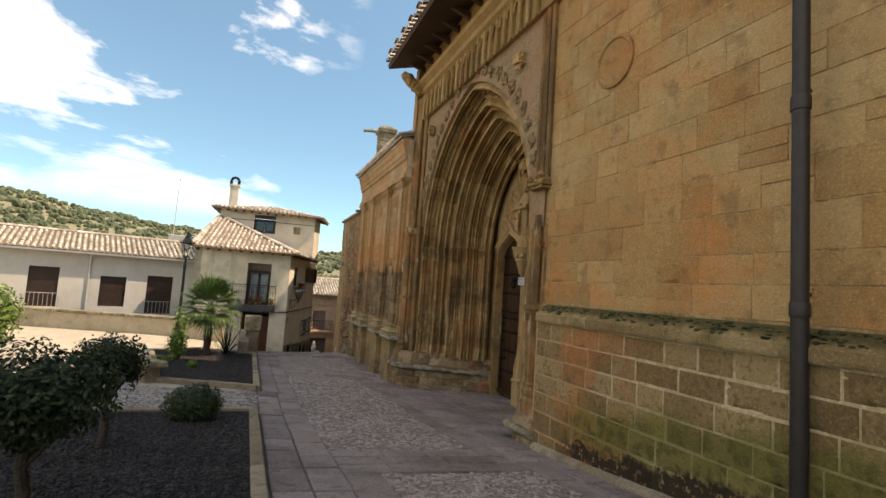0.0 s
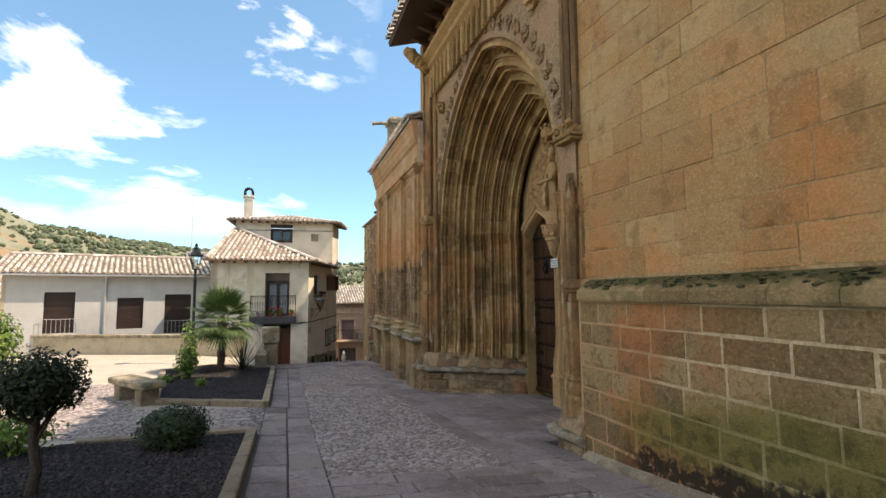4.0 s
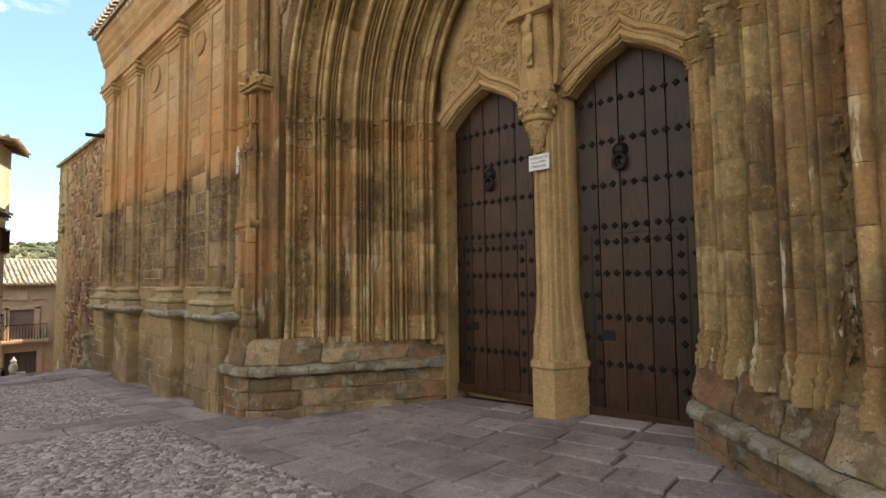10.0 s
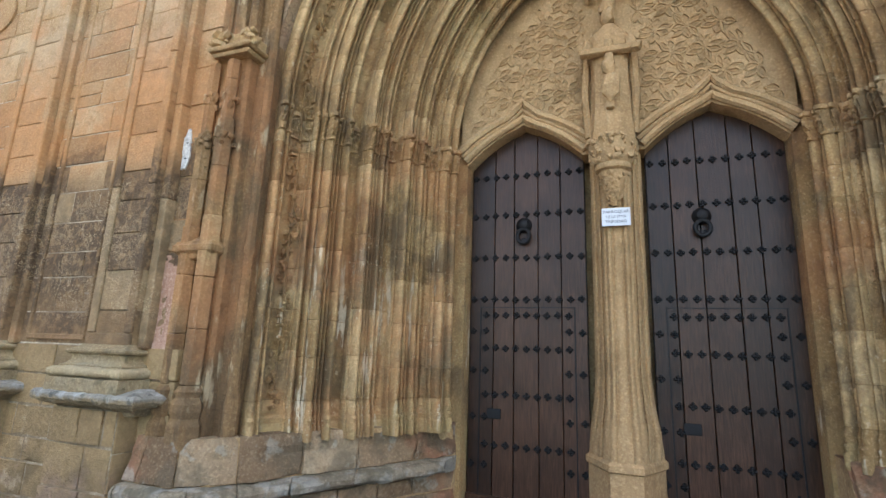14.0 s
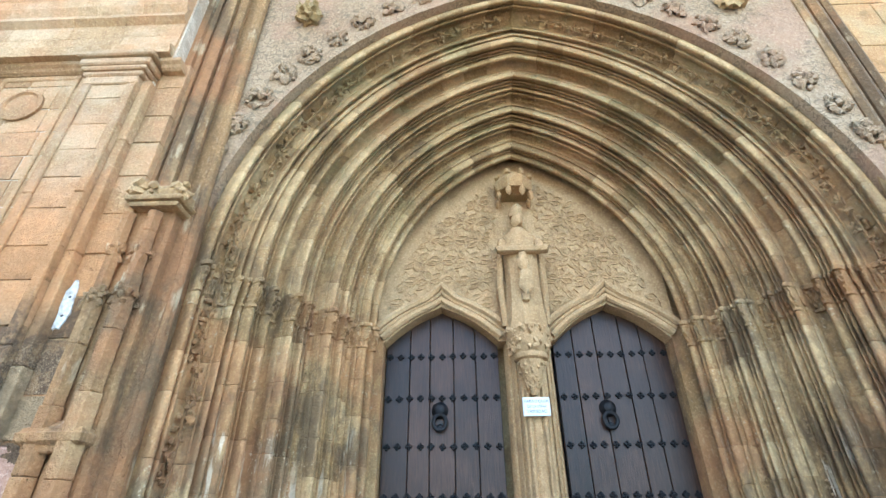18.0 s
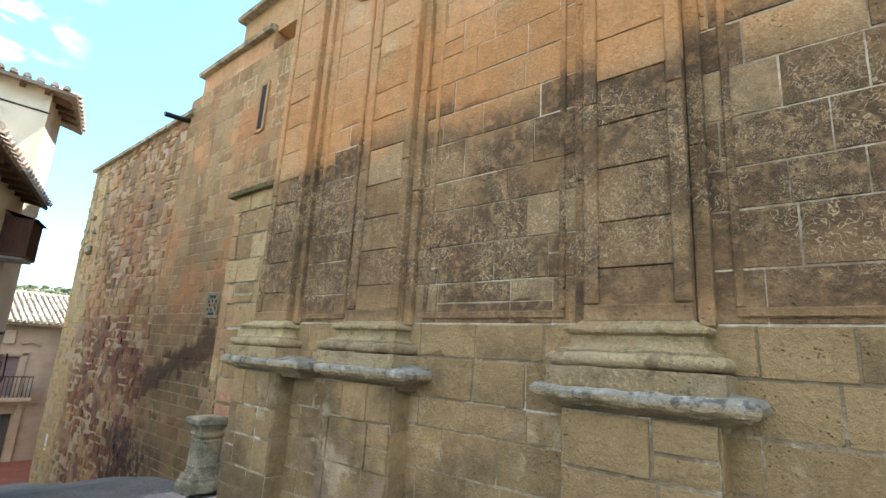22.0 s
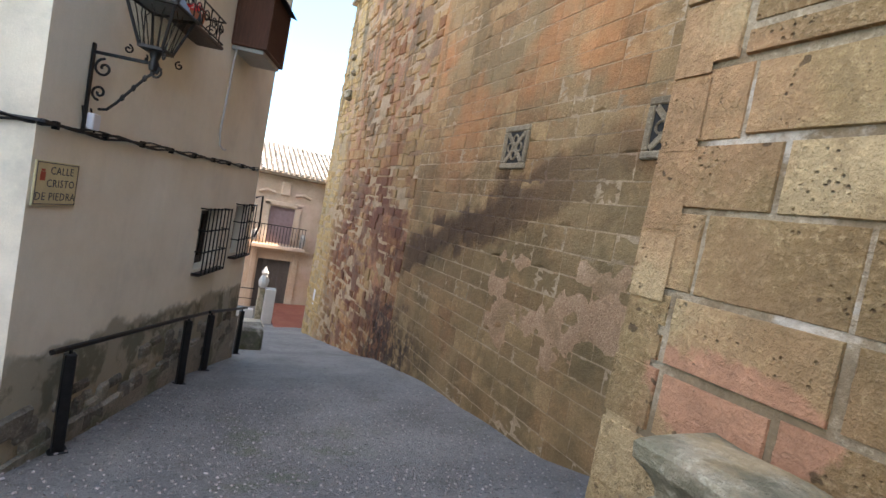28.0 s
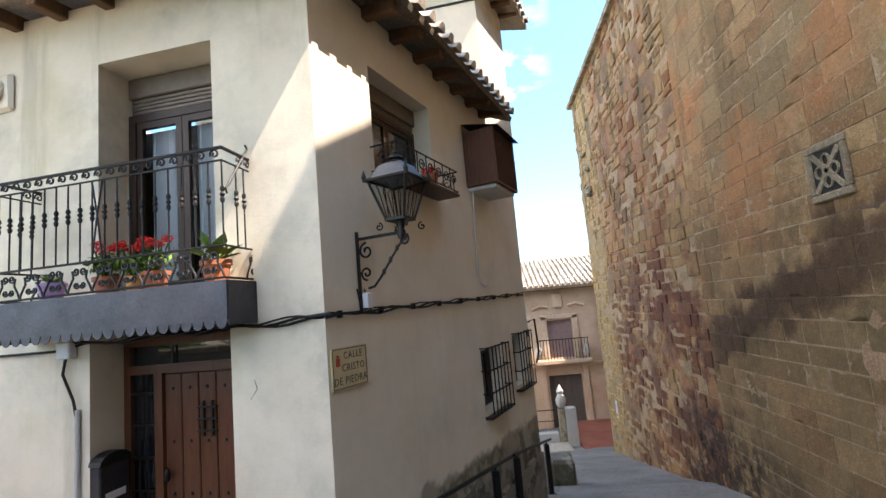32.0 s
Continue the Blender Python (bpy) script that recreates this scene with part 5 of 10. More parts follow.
def church_door(yc, w, mirror):
    d = thing("church_door", pose(7.2, yc, -0.24), "dark brown wooden church door studded with iron quatrefoils", "door", "church doors")
    n = 5
    xs = [-w + 2 * w * i / n for i in range(n + 1)]
    xs = [xs[0]] + [x + rng.uniform(-0.03, 0.03) for x in xs[1:-1]] + [xs[-1]]
    for i in range(n):
        g = Geo()
        a, b = xs[i] + 0.005, xs[i + 1] - 0.005
        top = [(a + (b - a) * k / 5, HEAD + 0.26 + ogee(w, (a + (b - a) * k / 5) / w)) for k in range(6)]
        poly = [(a, 0.0)] + [(b, 0.0)] + [(y, z) for y, z in reversed(top)]
        inset = [(a + 0.004, 0.0), (b - 0.004, 0.0)] + [(min(b - 0.004, max(a + 0.004, y)), z - 0.004) for y, z in reversed(top)]
        off = rng.uniform(0, 0.008)
        g.loft([[(off, y, z) for y, z in inset], [(off + 0.006, y, z) for y, z in poly], [(0.09, y, z) for y, z in poly]])
        part("plank", g, M_door, d)
    part("backing", Geo().box(0.05, 0.12, -w, w, 0.0, HEAD - 0.2), M_stud, d)

    def stud(y, z):
        o = bpy.data.objects.new("iron_stud", stud_me)
        scene.collection.objects.link(o)
        o.parent = d
        o.matrix_basis = pose(-0.002, y + rng.uniform(-0.006, 0.006), z + rng.uniform(-0.006, 0.006), rng.uniform(-8, 8))

    for z in (2.44, 2.98, 3.55, 4.09):
        for k in range(11):
            y = -w * 0.92 + w * 1.84 * k / 10
            if z < HEAD + 0.16 + ogee(w, y / w):
                stud(y, z)
    for z in (0.68, 1.27, 1.83, 2.24):
        for k in range(9):
            stud(-w * 0.70 + w * 1.40 * k / 8, z)
    for z in (0.45, 1.0, 1.55, 2.04):
        for y in (-w * 0.92, w * 0.92, -w * 0.70, w * 0.70):
            stud(y, z)
    # wicket door: black strips laid on for the shade in the gaps round it
    a, b, t = -w * 0.81, w * 0.81, 2.345
    for x0, x1, z0, z1 in ((a, a + 0.016, 0.1, t), (b - 0.016, b, 0.1, t), (a, b, t - 0.012, t)):
        g = Geo().box(-0.003, 0.01, x0, x1, z0, z1)
        part("wicket_edge", g, M_stud, d)
    g = Geo().box(-0.02, 0.02, -w, w, 0.0, 0.11)
    part("kick_board", g, M_door, d)
    ky = 0.16 if mirror else 0.03
    kn = part("knocker_plate", Geo().lathe([(0.105, 0.0), (0.10, 0.015), (0.07, 0.035), (0.06, 0.065), (0.025, 0.085)], 16, pose(-0.003, ky, 3.40, 0, -90, 0)), M_stud, d, "round iron knocker plate", smooth=True)
    ring = [(-0.05, ky + 0.078 * math.cos(2 * math.pi * k / 20), 3.25 + 0.09 * math.sin(2 * math.pi * k / 20)) for k in range(21)]
    part("ring", Geo().tube(ring, 0.026, 8, False), M_stud, kn, "heavy iron ring", smooth=True)
    part("strike_boss", Geo().blob((-0.015, ky, 3.19), 0.03, 0.05, 0.05, 2, 0.1), M_stud, kn, smooth=True)
    part("lock_plate", Geo().rbox(-0.012, 0.004, w * 0.42, w * 0.66, 0.98, 1.10, 0.004), M_stud, d)
    return d


for (yc, w), mirr in zip(DOORS, (False, True)):
    church_door(yc, w, mirr)

# ---- pilaster front left of the portal ----
LEDGE = ((15.56, 16.88), (17.55, 18.84), (19.98, 21.21), (21.48, 23.05))
PIL = ((15.99, 16.58), (17.88, 18.56), (20.35, 21.05), (22.12, 22.79))
facade = thing("pilaster_front", pose(0, 0, 0), "sandstone pilaster front with moulded bases and a tiled cornice", "facade")


def strip_z(geo, y0, y1, prof):
    """A straight moulding along y; prof: (x, z) outline, back edge at x = 4.95."""
    r0 = [(x, y0, z) for x, z in prof] + [(4.95, y0, prof[-1][1]), (4.95, y0, prof[0][1])]
    r1 = [(x, y1, z) for x, z in prof] + [(4.95, y1, prof[-1][1]), (4.95, y1, prof[0][1])]
    return geo.loft([r0, r1])


for i, (a, b) in enumerate(PIL):
    # ledge with a rounded edge and a hollow beneath, then torus, cove and fillet of the base
    l0, l1 = LEDGE[i]
    g = wrap(l0 + 0.21, l1 - 0.21, 4.42, ((0.0, 0.86), (0.03, 0.868), (0.05, 0.895), (0.10, 0.925), (0.155, 0.94), (0.165, 0.955), (0.195, 0.962), (0.213, 0.985), (0.215, 1.02), (0.195, 1.045), (0.12, 1.062), (0.0, 1.085)))
    worn(g, 0.010, 4.0)
    worn(g, 0.016, 13.0)
    part("base_ledge", g, M_base_ledge, facade, "lichened projecting stone ledge")
    g = wrap(a, b, 4.42, ((0.175, 1.04), (0.18, 1.05), (0.18, 1.160), (0.175, 1.168), (0.14, 1.17)))
    part("base_plinth", worn(g, 0.014, 6.0), M_base_stone, facade, "square plinth of the pilaster base")
    g = wrap(a, b, 4.42, ((0.12, 1.171), (0.155, 1.178), (0.18, 1.196), (0.188, 1.22), (0.18, 1.245), (0.155, 1.262), (0.10, 1.268)))
    part("base_torus", worn(g, 0.014, 7.0), M_base_stone, facade, "rounded torus of the pilaster base", smooth=True)
    g = wrap(a, b, 4.42, ((0.12, 1.269), (0.12, 1.282), (0.085, 1.295), (0.062, 1.32), (0.055, 1.35), (0.06, 1.375), (0.075, 1.38), (0.095, 1.392), (0.10, 1.41), (0.09, 1.428), (0.05, 1.436), (0.0, 1.475)))
    part("base_cove", worn(g, 0.012, 7.0), M_base_stone, facade, "hollow moulding under the shaft", smooth=True)
    ashlar(facade, M_facade, 4.32, a - 0.12, b + 0.12, rows_between(-1.2, 0.905, 0.34), (0.30, 0.56), 0.015, 0.008, depth=1.9)
    part("mortar_core", Geo().box(4.337, 4.8, a - 0.112, b + 0.112, -1.2, 0.90), M_mortar_pale, facade)
    for z0, z1 in zip(*(lambda c: (c[:-1], c[1:]))(rows_between(-1.2, 0.90, 0.33))):
        for y0, y1 in ((a - 0.126, a - 0.108), (b + 0.108, b + 0.126)):
            part("return_stone", worn(Geo().rbox(4.345, 4.56, y0, y1, z0 + 0.005, z1 - 0.005, 0.006), 0.006, 7.0), M_facade, facade)
    # shaft of large stones with a framed panel
    for z0, z1 in zip(*(lambda c: (c[:-1], c[1:]))(rows_between(1.46, 6.13, 0.36))):
        block(facade, M_facade, FX - 0.03 + rng.uniform(-0.004, 0.004), a, b, z0 + 0.003, z1 - 0.003, 0.8)
    for y0, y1, z0, z1 in ((a, a + 0.10, 1.58, 6.0), (b - 0.10, b, 1.58, 6.0), (a, b, 1.46, 1.58), (a, b, 6.0, 6.12)):
        k = max(1, round((z1 - z0) / 1.5))
        for q in range(k):
            g = Geo().rbox(FX - 0.058 + rng.uniform(-0.003, 0.003), FX - 0.01, y0, y1, z0 + (z1 - z0) * q / k + 0.002, z0 + (z1 - z0) * (q + 1) / k - 0.002, 0.011)
            part("panel_frame", worn(g, 0.005, 9.0), M_facade, facade)
    # flat strips beside the shaft
    for y0, y1 in ((a - 0.10, a), (b, b + 0.10)):
        z = 1.44
        while z < 6.11:
            e = min(6.12, z + rng.uniform(0.8, 1.5))
            part("pilaster_strip", worn(Geo().rbox(4.495 + rng.uniform(-0.003, 0.003), 4.9, y0 + 0.002, y1 - 0.002, z + 0.002, e - 0.002, 0.009), 0.005, 9.0), M_facade, facade)
            z = e
    g = Geo()
    for z0, z1, x, ee in ((6.12, 6.19, 4.40, 0.04), (6.19, 6.25, 4.37, 0.07), (6.25, 6.35, 4.35, 0.10), (6.35, 6.43, 4.31, 0.14)):
        g.rbox(x, 4.95, a - ee, b + ee, z0, z1, 0.018)
    part("pilaster_cap", worn(g, 0.012, 6.0), M_facade, facade)
# entablature and cornice
for name, end, prof in (("entablature", 22.97, [(4.36, 6.43), (4.34, 6.55), (4.41, 6.59), (4.425, 6.80)]), ("frieze_stone", 22.97, [(4.425, 6.803), (4.43, 7.03), (4.36, 7.10), (4.38, 7.18)]),
                        ("cornice", 23.02, [(4.38, 7.183), (4.33, 7.28), (4.32, 7.41), (4.28, 7.50), (4.26, 7.64), (4.23, 7.69), (4.22, 7.78)])):
    y = 15.72
    while y < end - 0.02:
        e = min(end, y + rng.uniform(0.5, 1.0))
        if end - e < 0.3:
            e = end
        g = Geo()
        for k in range(3):
            strip_z(g, y + 0.003 + (e - y - 0.006) * k / 3, y + 0.003 + (e - y - 0.006) * (k + 1) / 3, prof)
        part(name, worn(g, 0.016, 5.0), M_facade, facade)
        y = e
for a, b in ((15.62, 15.85), (16.72, 17.74), (18.70, 20.21), (21.19, 21.98)):
    g = strip_z(Geo(), a, b, [(4.53, 6.31), (4.50, 6.335), (4.485, 6.365), (4.45, 6.39), (4.44, 6.428)])
    part("string_moulding", worn(g, 0.01, 6.0), M_facade, facade)
part("entablature_core", Geo().box(4.45, 4.96, 15.70, 22.95, 6.44, 7.75), M_mortar_front, facade)
# panels between the pilasters
part("mortar_bed", Geo().box(4.554, 4.83, 15.93, 22.94, -1.2, 1.452), M_mortar_pale, facade)
ashlar(facade, M_facade, 4.598, 15.60, 15.90, rows_between(1.5, 6.5, 0.42), (0.3, 0.5), 0.010, 0.006)
edges = [15.6] + [v for p in PIL for v in p] + [22.96]
for a, b in zip(edges[0::2], edges[1::2]):
    if b - a < 0.1:
        continue
    if a > 16:
        ashlar(facade, M_facade, 4.555, a, b, rows_between(1.46, 6.45, 0.33), (0.35, 0.80), 0.009, 0.004)
    ashlar(facade, M_facade, 4.545, a - 0.1, min(b + 0.1, 22.96), rows_between(-1.2, 1.455, 0.31), (0.30, 0.66), 0.014, 0.007)
# sunken frames of the panels
for a, b in ((16.78, 17.68), (18.76, 20.15), (21.25, 21.92)):
    for y0, y1, z0, z1 in ((a, a + 0.05, 1.56, 6.24), (b - 0.05, b, 1.56, 6.24), (a, b, 6.24, 6.31), (a, b, 1.50, 1.56)):
        part("panel_frame", worn(Geo().rbox(4.537, 4.60, y0, y1, z0, z1, 0.01), 0.004, 8.0), M_facade, facade)
for y, z, r in ((17.27, 5.84, 0.17), (19.58, 5.86, 0.24), (21.45, 5.68, 0.16)):
    prof = [(r + 0.06, 0.0), (r + 0.06, 0.035), (r + 0.02, 0.045), (r, 0.02), (r * 0.4, 0.03), (0.02, 0.035)]
    part("roundel", Geo().lathe(prof, 24, pose(4.56, y, z, 0, -90, 0)), M_facade, facade, "round carved boss", smooth=True)
# bare patch of plaster by the portal pier
g = Geo()
g.loft([[(x, 15.845 + 0.055 * math.cos(an) * (1 + 0.3 * math.sin(4 * an)) * f, 3.455 + 0.23 * math.sin(an) * (1 + 0.12 * math.sin(5 * an)) * f) for an in [2 * math.pi * k / 18 for k in range(18)]] for x, f in ((4.62, 1.0), (4.584, 0.96))])
part("plaster_patch", g, plain("lime_plaster", (0.46, 0.435, 0.39), 0.9, var=0.3, scale=24.0), facade, "bare white plaster patch")
# two black blobs paint the shade of small holes
for z in (3.36, 3.53):
    part("peg_hole", Geo().blob((4.583, 15.835, z), 0.006, 0.016, 0.012, 1), M_ink, facade)
# pink mortar run between the first base and the pier
g = Geo()
ny, nz = 14, 40
for iz in range(nz + 1):
    for iy in range(ny + 1):
        y, z = 15.62 + 0.30 * iy / ny, 0.9 + 1.45 * iz / nz
        n = noise.noise(Vector((y * 6, z * 3, 1.7))) + 0.5 * noise.noise(Vector((y * 19, z * 17, 4.1)))
        g.v.append((4.594 - 0.016 * n - (0.012 if z < 1.5 else 0.0), y, z))
g.f += [(r * (ny + 1) + c, r * (ny + 1) + c + 1, (r + 1) * (ny + 1) + c + 1, (r + 1) * (ny + 1) + c) for r in range(nz) for c in range(ny)]
part("mortar_patch", g, stone("pink_mortar", ((0.36, 0.19, 0.12), (0.46, 0.27, 0.185), (0.54, 0.38, 0.28)), rnd=0.1, bump=0.9), facade, "crumbling pink mortar", smooth=True)

# roof tiles, laid in rows: half-round clay
# deck colour is darkened for the shade and dirt in the tile channels
M_tile = stone("clay_tiles", ((0.15, 0.11, 0.075), (0.22, 0.17, 0.12), (0.30, 0.24, 0.18)), [((0.12, 0.11, 0.08), blotch(2.6, 0.5, 0.64), 0.55)], rnd=0.9, bump=0.4)
M_tile_island = stone("clay_tiles_joined", ((0.38, 0.31, 0.245), (0.50, 0.44, 0.37), (0.62, 0.57, 0.50)), [((0.18, 0.15, 0.12), blotch(2.2, 0.5, 0.64), 0.5)], rnd=0.6, bump=0.4, island=True)


def tile_rows(geo, o, along, down, length, width, spacing=0.235, tile_len=0.42, lift=0.0):
    """Curved tiles on a slope: o top corner at the eave, along the eave, down the slope (unit vectors); width up the slope."""
    along, down = Vector(along).normalized(), Vector(down).normalized()
    up = along.cross(down).normalized()
    if up.z < 0:
        up = -up
    n = int(length / spacing)
    m = max(1, int(width / tile_len))
    for i in range(n + 1):
        for j in range(m):
            jit = rng.uniform(-0.012, 0.012)
            c = Vector(o) + along * (i * spacing + jit) - down * (j * tile_len)
            ring = []
            for end, r in ((down * 0.045, 0.078), (-down * (tile_len + 0.04), 0.058)):
                for k in range(6):
                    an = math.pi * k / 5
                    ring.append(c + end + along * (r * math.cos(an)) + up * (r * 1.15 * math.sin(an) + 0.012 + (0.02 if end.dot(down) > 0 else 0) + lift))
            vs = ring
            fs = [(k, k + 1, 6 + k + 1, 6 + k) for k in range(5)] + [(0, 1, 2, 3, 4, 5)]
            geo.add(vs, fs)
    return geo


def slope(geo, o, along, down, length, width, thick=0.08):
    along, down = Vector(along).normalized(), Vector(down).normalized()
    up = along.cross(down).normalized()
    if up.z < 0:
        up = -up
    o = Vector(o)
    a = [o, o + along * length, o + along * length - down * width, o - down * width]
    vs = a + [p - up * thick for p in a]
    return geo.add(vs, [(0, 1, 2, 3), (7, 6, 5, 4), (0, 4, 5, 1), (1, 5, 6, 2), (2, 6, 7, 3), (3, 7, 4, 0)])


fr = thing("front_roof", pose(0, 0, 0), "old clay tile roof edge over the pilaster front", "roof", kind="structure")
g = Geo()
slope(g, (4.14, 15.7, 7.83), (0, 1, 0), (-1, 0, -0.36), 7.40, 2.9)
part("roof_deck", g, M_tile, fr)
g = tile_rows(Geo(), (4.12, 15.75, 7.84), (0, 1, 0), (-1, 0, -0.36), 7.30, 1.4)
tagged(part("tile", g, M_tile_island, fr, "weathered clay roof tiles", smooth=True), kind="stuff")
g = Geo()
slope(g, (4.34, 23.12, 7.83), (1, 0, 0), (0, 1, -0.36), 2.2, 1.0)
part("roof_hip", g, M_tile, fr)
for x, z in ((4.20, 7.735), (4.28, 7.645)):
    g = tile_rows(Geo(), (x, 15.80, z), (0, 1, 0), (-1, 0, -0.12), 7.2, 0.43, tile_len=0.30)
    part("corbel_tiles", g, M_tile_island, fr, "clay tiles corbelled out under the eave", smooth=True, kind="stuff")


def square_turned(spec, n=6):
    rings = []
    for z, h in spec:
        c = [(-h, -h), (h, -h), (h, h), (-h, h)]
        rings.append([(x0 + (x1 - x0) * k / n, y0 + (y1 - y0) * k / n, z) for (x0, y0), (x1, y1) in zip(c, c[1:] + c[:1]) for k in range(n)])
    return Geo().loft(rings)


# stone pier with a spout standing on the end of the roof
tp = thing("roof_pier", pose(5.30, 22.72, 7.9), "weathered stone pier with a long rain spout on the roof", "pier")
for k in range(5):
    part("pier_stone", worn(Geo().rbox(-0.36, 0.36, -0.36, 0.36, 0.42 * k + 0.005, 0.42 * k + 0.415, 0.03), 0.03, 4.0), M_ledge, tp)
part("cap", worn(square_turned(((2.10, 0.36), (2.14, 0.42), (2.28, 0.44), (2.36, 0.40), (2.50, 0.22))), 0.03, 5.0), M_ledge, tp, "eroded moulded cap")
part("spout", worn(Geo().lathe([(0.10, 0.0), (0.085, 0.2), (0.07, 0.62), (0.085, 0.64), (0.085, 0.74)], 10, pose(-0.36, 0, 2.22, 0, -96, 0)), 0.015, 7.0), M_ledge, tp, "long stone spout", smooth=True)

# deep tiled canopy above the portal
cn = thing("portal_roof", pose(0, 0, 0), "deep timber canopy with clay tiles above the portal", "roof", kind="structure")
g = Geo()
slope(g, (3.55, 6.3, 10.25), (0, 1, 0), (-1, 0, -0.30), 9.6, 4.0, 0.14)
M_beam = wood("old_roof_timber", (0.03, 0.018, 0.010), (0.065, 0.038, 0.022), (0.12, 0.075, 0.045), 0.8)
part("soffit", g, M_beam, cn, "dark timber soffit")
g = tile_rows(Geo(), (3.5, 6.3, 10.26), (0, 1, 0), (-1, 0, -0.30), 9.6, 1.2)
tagged(part("tile", g, M_tile_island, cn, "weathered clay roof tiles", smooth=True), kind="stuff")
for k in range(13):
    y = 6.6 + k * 0.75
    g = Geo().rbox(-1.5, 0.2, -0.07, 0.07, -0.20, -0.02, 0.02, pose(4.95, y, 10.30, 0, 16.7, 0))
    part("rafter", g, M_beam, cn)
for y in (8.0, 15.4):
    g = Geo()
    for i in range(5):
        g.blob((4.6 - 0.12 * i, y, 9.35 + 0.10 * i), 0.20, 0.18, 0.17, 2, 0.5, i + int(y), 3)
    part("carved_corbel", g, M_portal, cn, "carved stone corbel under the canopy", smooth=True)
g = Geo()
strip_z(g, CY - 4.1, CY + 4.1, [(4.78, 9.2), (4.66, 9.28), (4.64, 9.40), (4.5, 9.5), (4.48, 9.62)])
part("portal_cornice", g, M_portal, cn, "moulded cornice over the frieze")

# ---- right-hand wall ----
ashlar(w_lo, M_lower, 4.775, -3.2, 7.66, [-0.35, 0.02, 0.36, 0.70, 1.03, 1.34, 1.65, 1.95, 2.25], (0.44, 0.72), 0.026, 0.004, split=0.0)
M_sill = stone("ledge_stone", ((0.23, 0.165, 0.09), (0.31, 0.23, 0.13), (0.37, 0.28, 0.17)), [((0.11, 0.10, 0.045), blotch(2.6, 0.48, 0.62), 0.6), ((0.06, 0.058, 0.022), zband(2.46, 3.0, 0.05, 5.0, 0.10), 0.85)], rnd=0.5, bump=1.0, pits=0.8, tint=WARM)
y = -6.0
while y < 7.6:
    e = min(7.64, y + rng.uniform(0.55, 0.95))
    g = Geo().loft([[(4.715, t, 2.265), (4.705, t, 2.30), (4.71, t, 2.40), (4.74, t, 2.43), (4.86, t, 2.52), (5.0, t, 2.60), (5.1, t, 2.60), (5.1, t, 2.265)] for t in (y + 0.004, y + (e - y) * 0.33, y + (e - y) * 0.66, e - 0.004)])
    part("ledge_stone", worn(g, 0.014, 4.0), M_sill, w_lo, "sloping weathered ledge stone")
    y = e
M_moss = stone("mossy_ledge", ((0.13, 0.10, 0.05), (0.23, 0.16, 0.085), (0.30, 0.22, 0.12)), [((0.11, 0.115, 0.04), blotch(2.2, 0.45, 0.6), 0.8), ((0.05, 0.04, 0.03), blotch(5.5, 0.52, 0.64), 0.6)], rnd=0.1, bump=1.0)
M_tuft = stone("moss_cushions", ((0.022, 0.024, 0.008), (0.050, 0.050, 0.016), (0.10, 0.095, 0.035)), rnd=0.6, bump=1.0, island=True)
g = Geo()
r7 = random.Random(23)
for k in range(360):
    y = r7.uniform(-1.0, 7.6)
    if noise.noise(Vector((y * 1.7, 3.1, 0))) < -0.25 and r7.random() < 0.8:
        continue
    f = r7.random() ** 1.6
    q = r7.uniform(0.012, 0.034)
    g.blob((4.90 - 0.17 * f + r7.uniform(-0.01, 0.03), y, 2.545 - 0.12 * f), q * 1.2, q * 1.7, q * 0.8, 1, 0.6, k, 3.0)
part("moss", g, M_tuft, w_lo, "dark green cushions of moss along the ledge", smooth=True, kind="stuff")
y = 3.3
while y < 7.5:
    e = min(7.56, y + rng.uniform(0.5, 0.9))
    z = ground_z(4.7, (y + e) / 2)
    zs = ground_z(4.7, y), ground_z(4.7, e)
    g = Geo().loft([[(4.64, t, zz - 0.3), (4.67, t, zz + 0.03), (4.69, t, zz + 0.055), (4.79, t, zz + 0.10), (4.79, t, zz - 0.3)] for t, zz in ((y + 0.004, zs[0]), (y + (e - y) * 0.5, z), (e - 0.004, zs[1]))])
    part("footing_stone", worn(g, 0.014, 5.0), M_kerb, w_lo, "pale sloping footing stone")
    y = e
UP = [2.6, 2.98, 3.32, 3.80, 4.28, 4.66, 5.10, 5.52, 5.98, 6.38, 6.86, 7.26, 7.70, 8.16, 8.6, 9.05, 9.5, 10.0, 10.5, 11.0, 11.5, 12.0, 12.6, 13.4]
ashlar(w_up, M_upper, 4.945, -3.2, 7.90, UP, (0.45, 0.95), 0.009, 0.005)
prof = [(0.42, 0.0), (0.42, 0.03), (0.37, 0.05), (0.34, 0.02), (0.20, 0.03), (0.03, 0.035)]
part("roundel", Geo().lathe(prof, 28, pose(4.94, 6.05, 6.5, 0, -90, 0)), M_upper, w_up, "round sunken boss", smooth=True)
pipe = thing("drain_pipe", pose(4.70, 3.06, 0.62), "dark painted iron drainpipe down the church wall", "drainpipe")
M_pipe = plain("brown_painted_iron", (0.030, 0.022, 0.019), 0.45, 0.2, var=0.2)
part("tube", Geo().lathe([(0.075, 0.0), (0.075, 8.8)], 18, pose(0, 0, 0)), M_pipe, pipe, smooth=True)
for z in (0.05, 2.05, 4.05, 6.05):
    part("collar", Geo().lathe([(0.085, z), (0.088, z + 0.02), (0.088, z + 0.12), (0.083, z + 0.14)], 18), M_pipe, pipe, smooth=True)
    part("clamp", Geo().rbox(0.0, 0.14, -0.02, 0.02, z + 0.2, z + 0.24, 0.004), M_pipe, pipe)

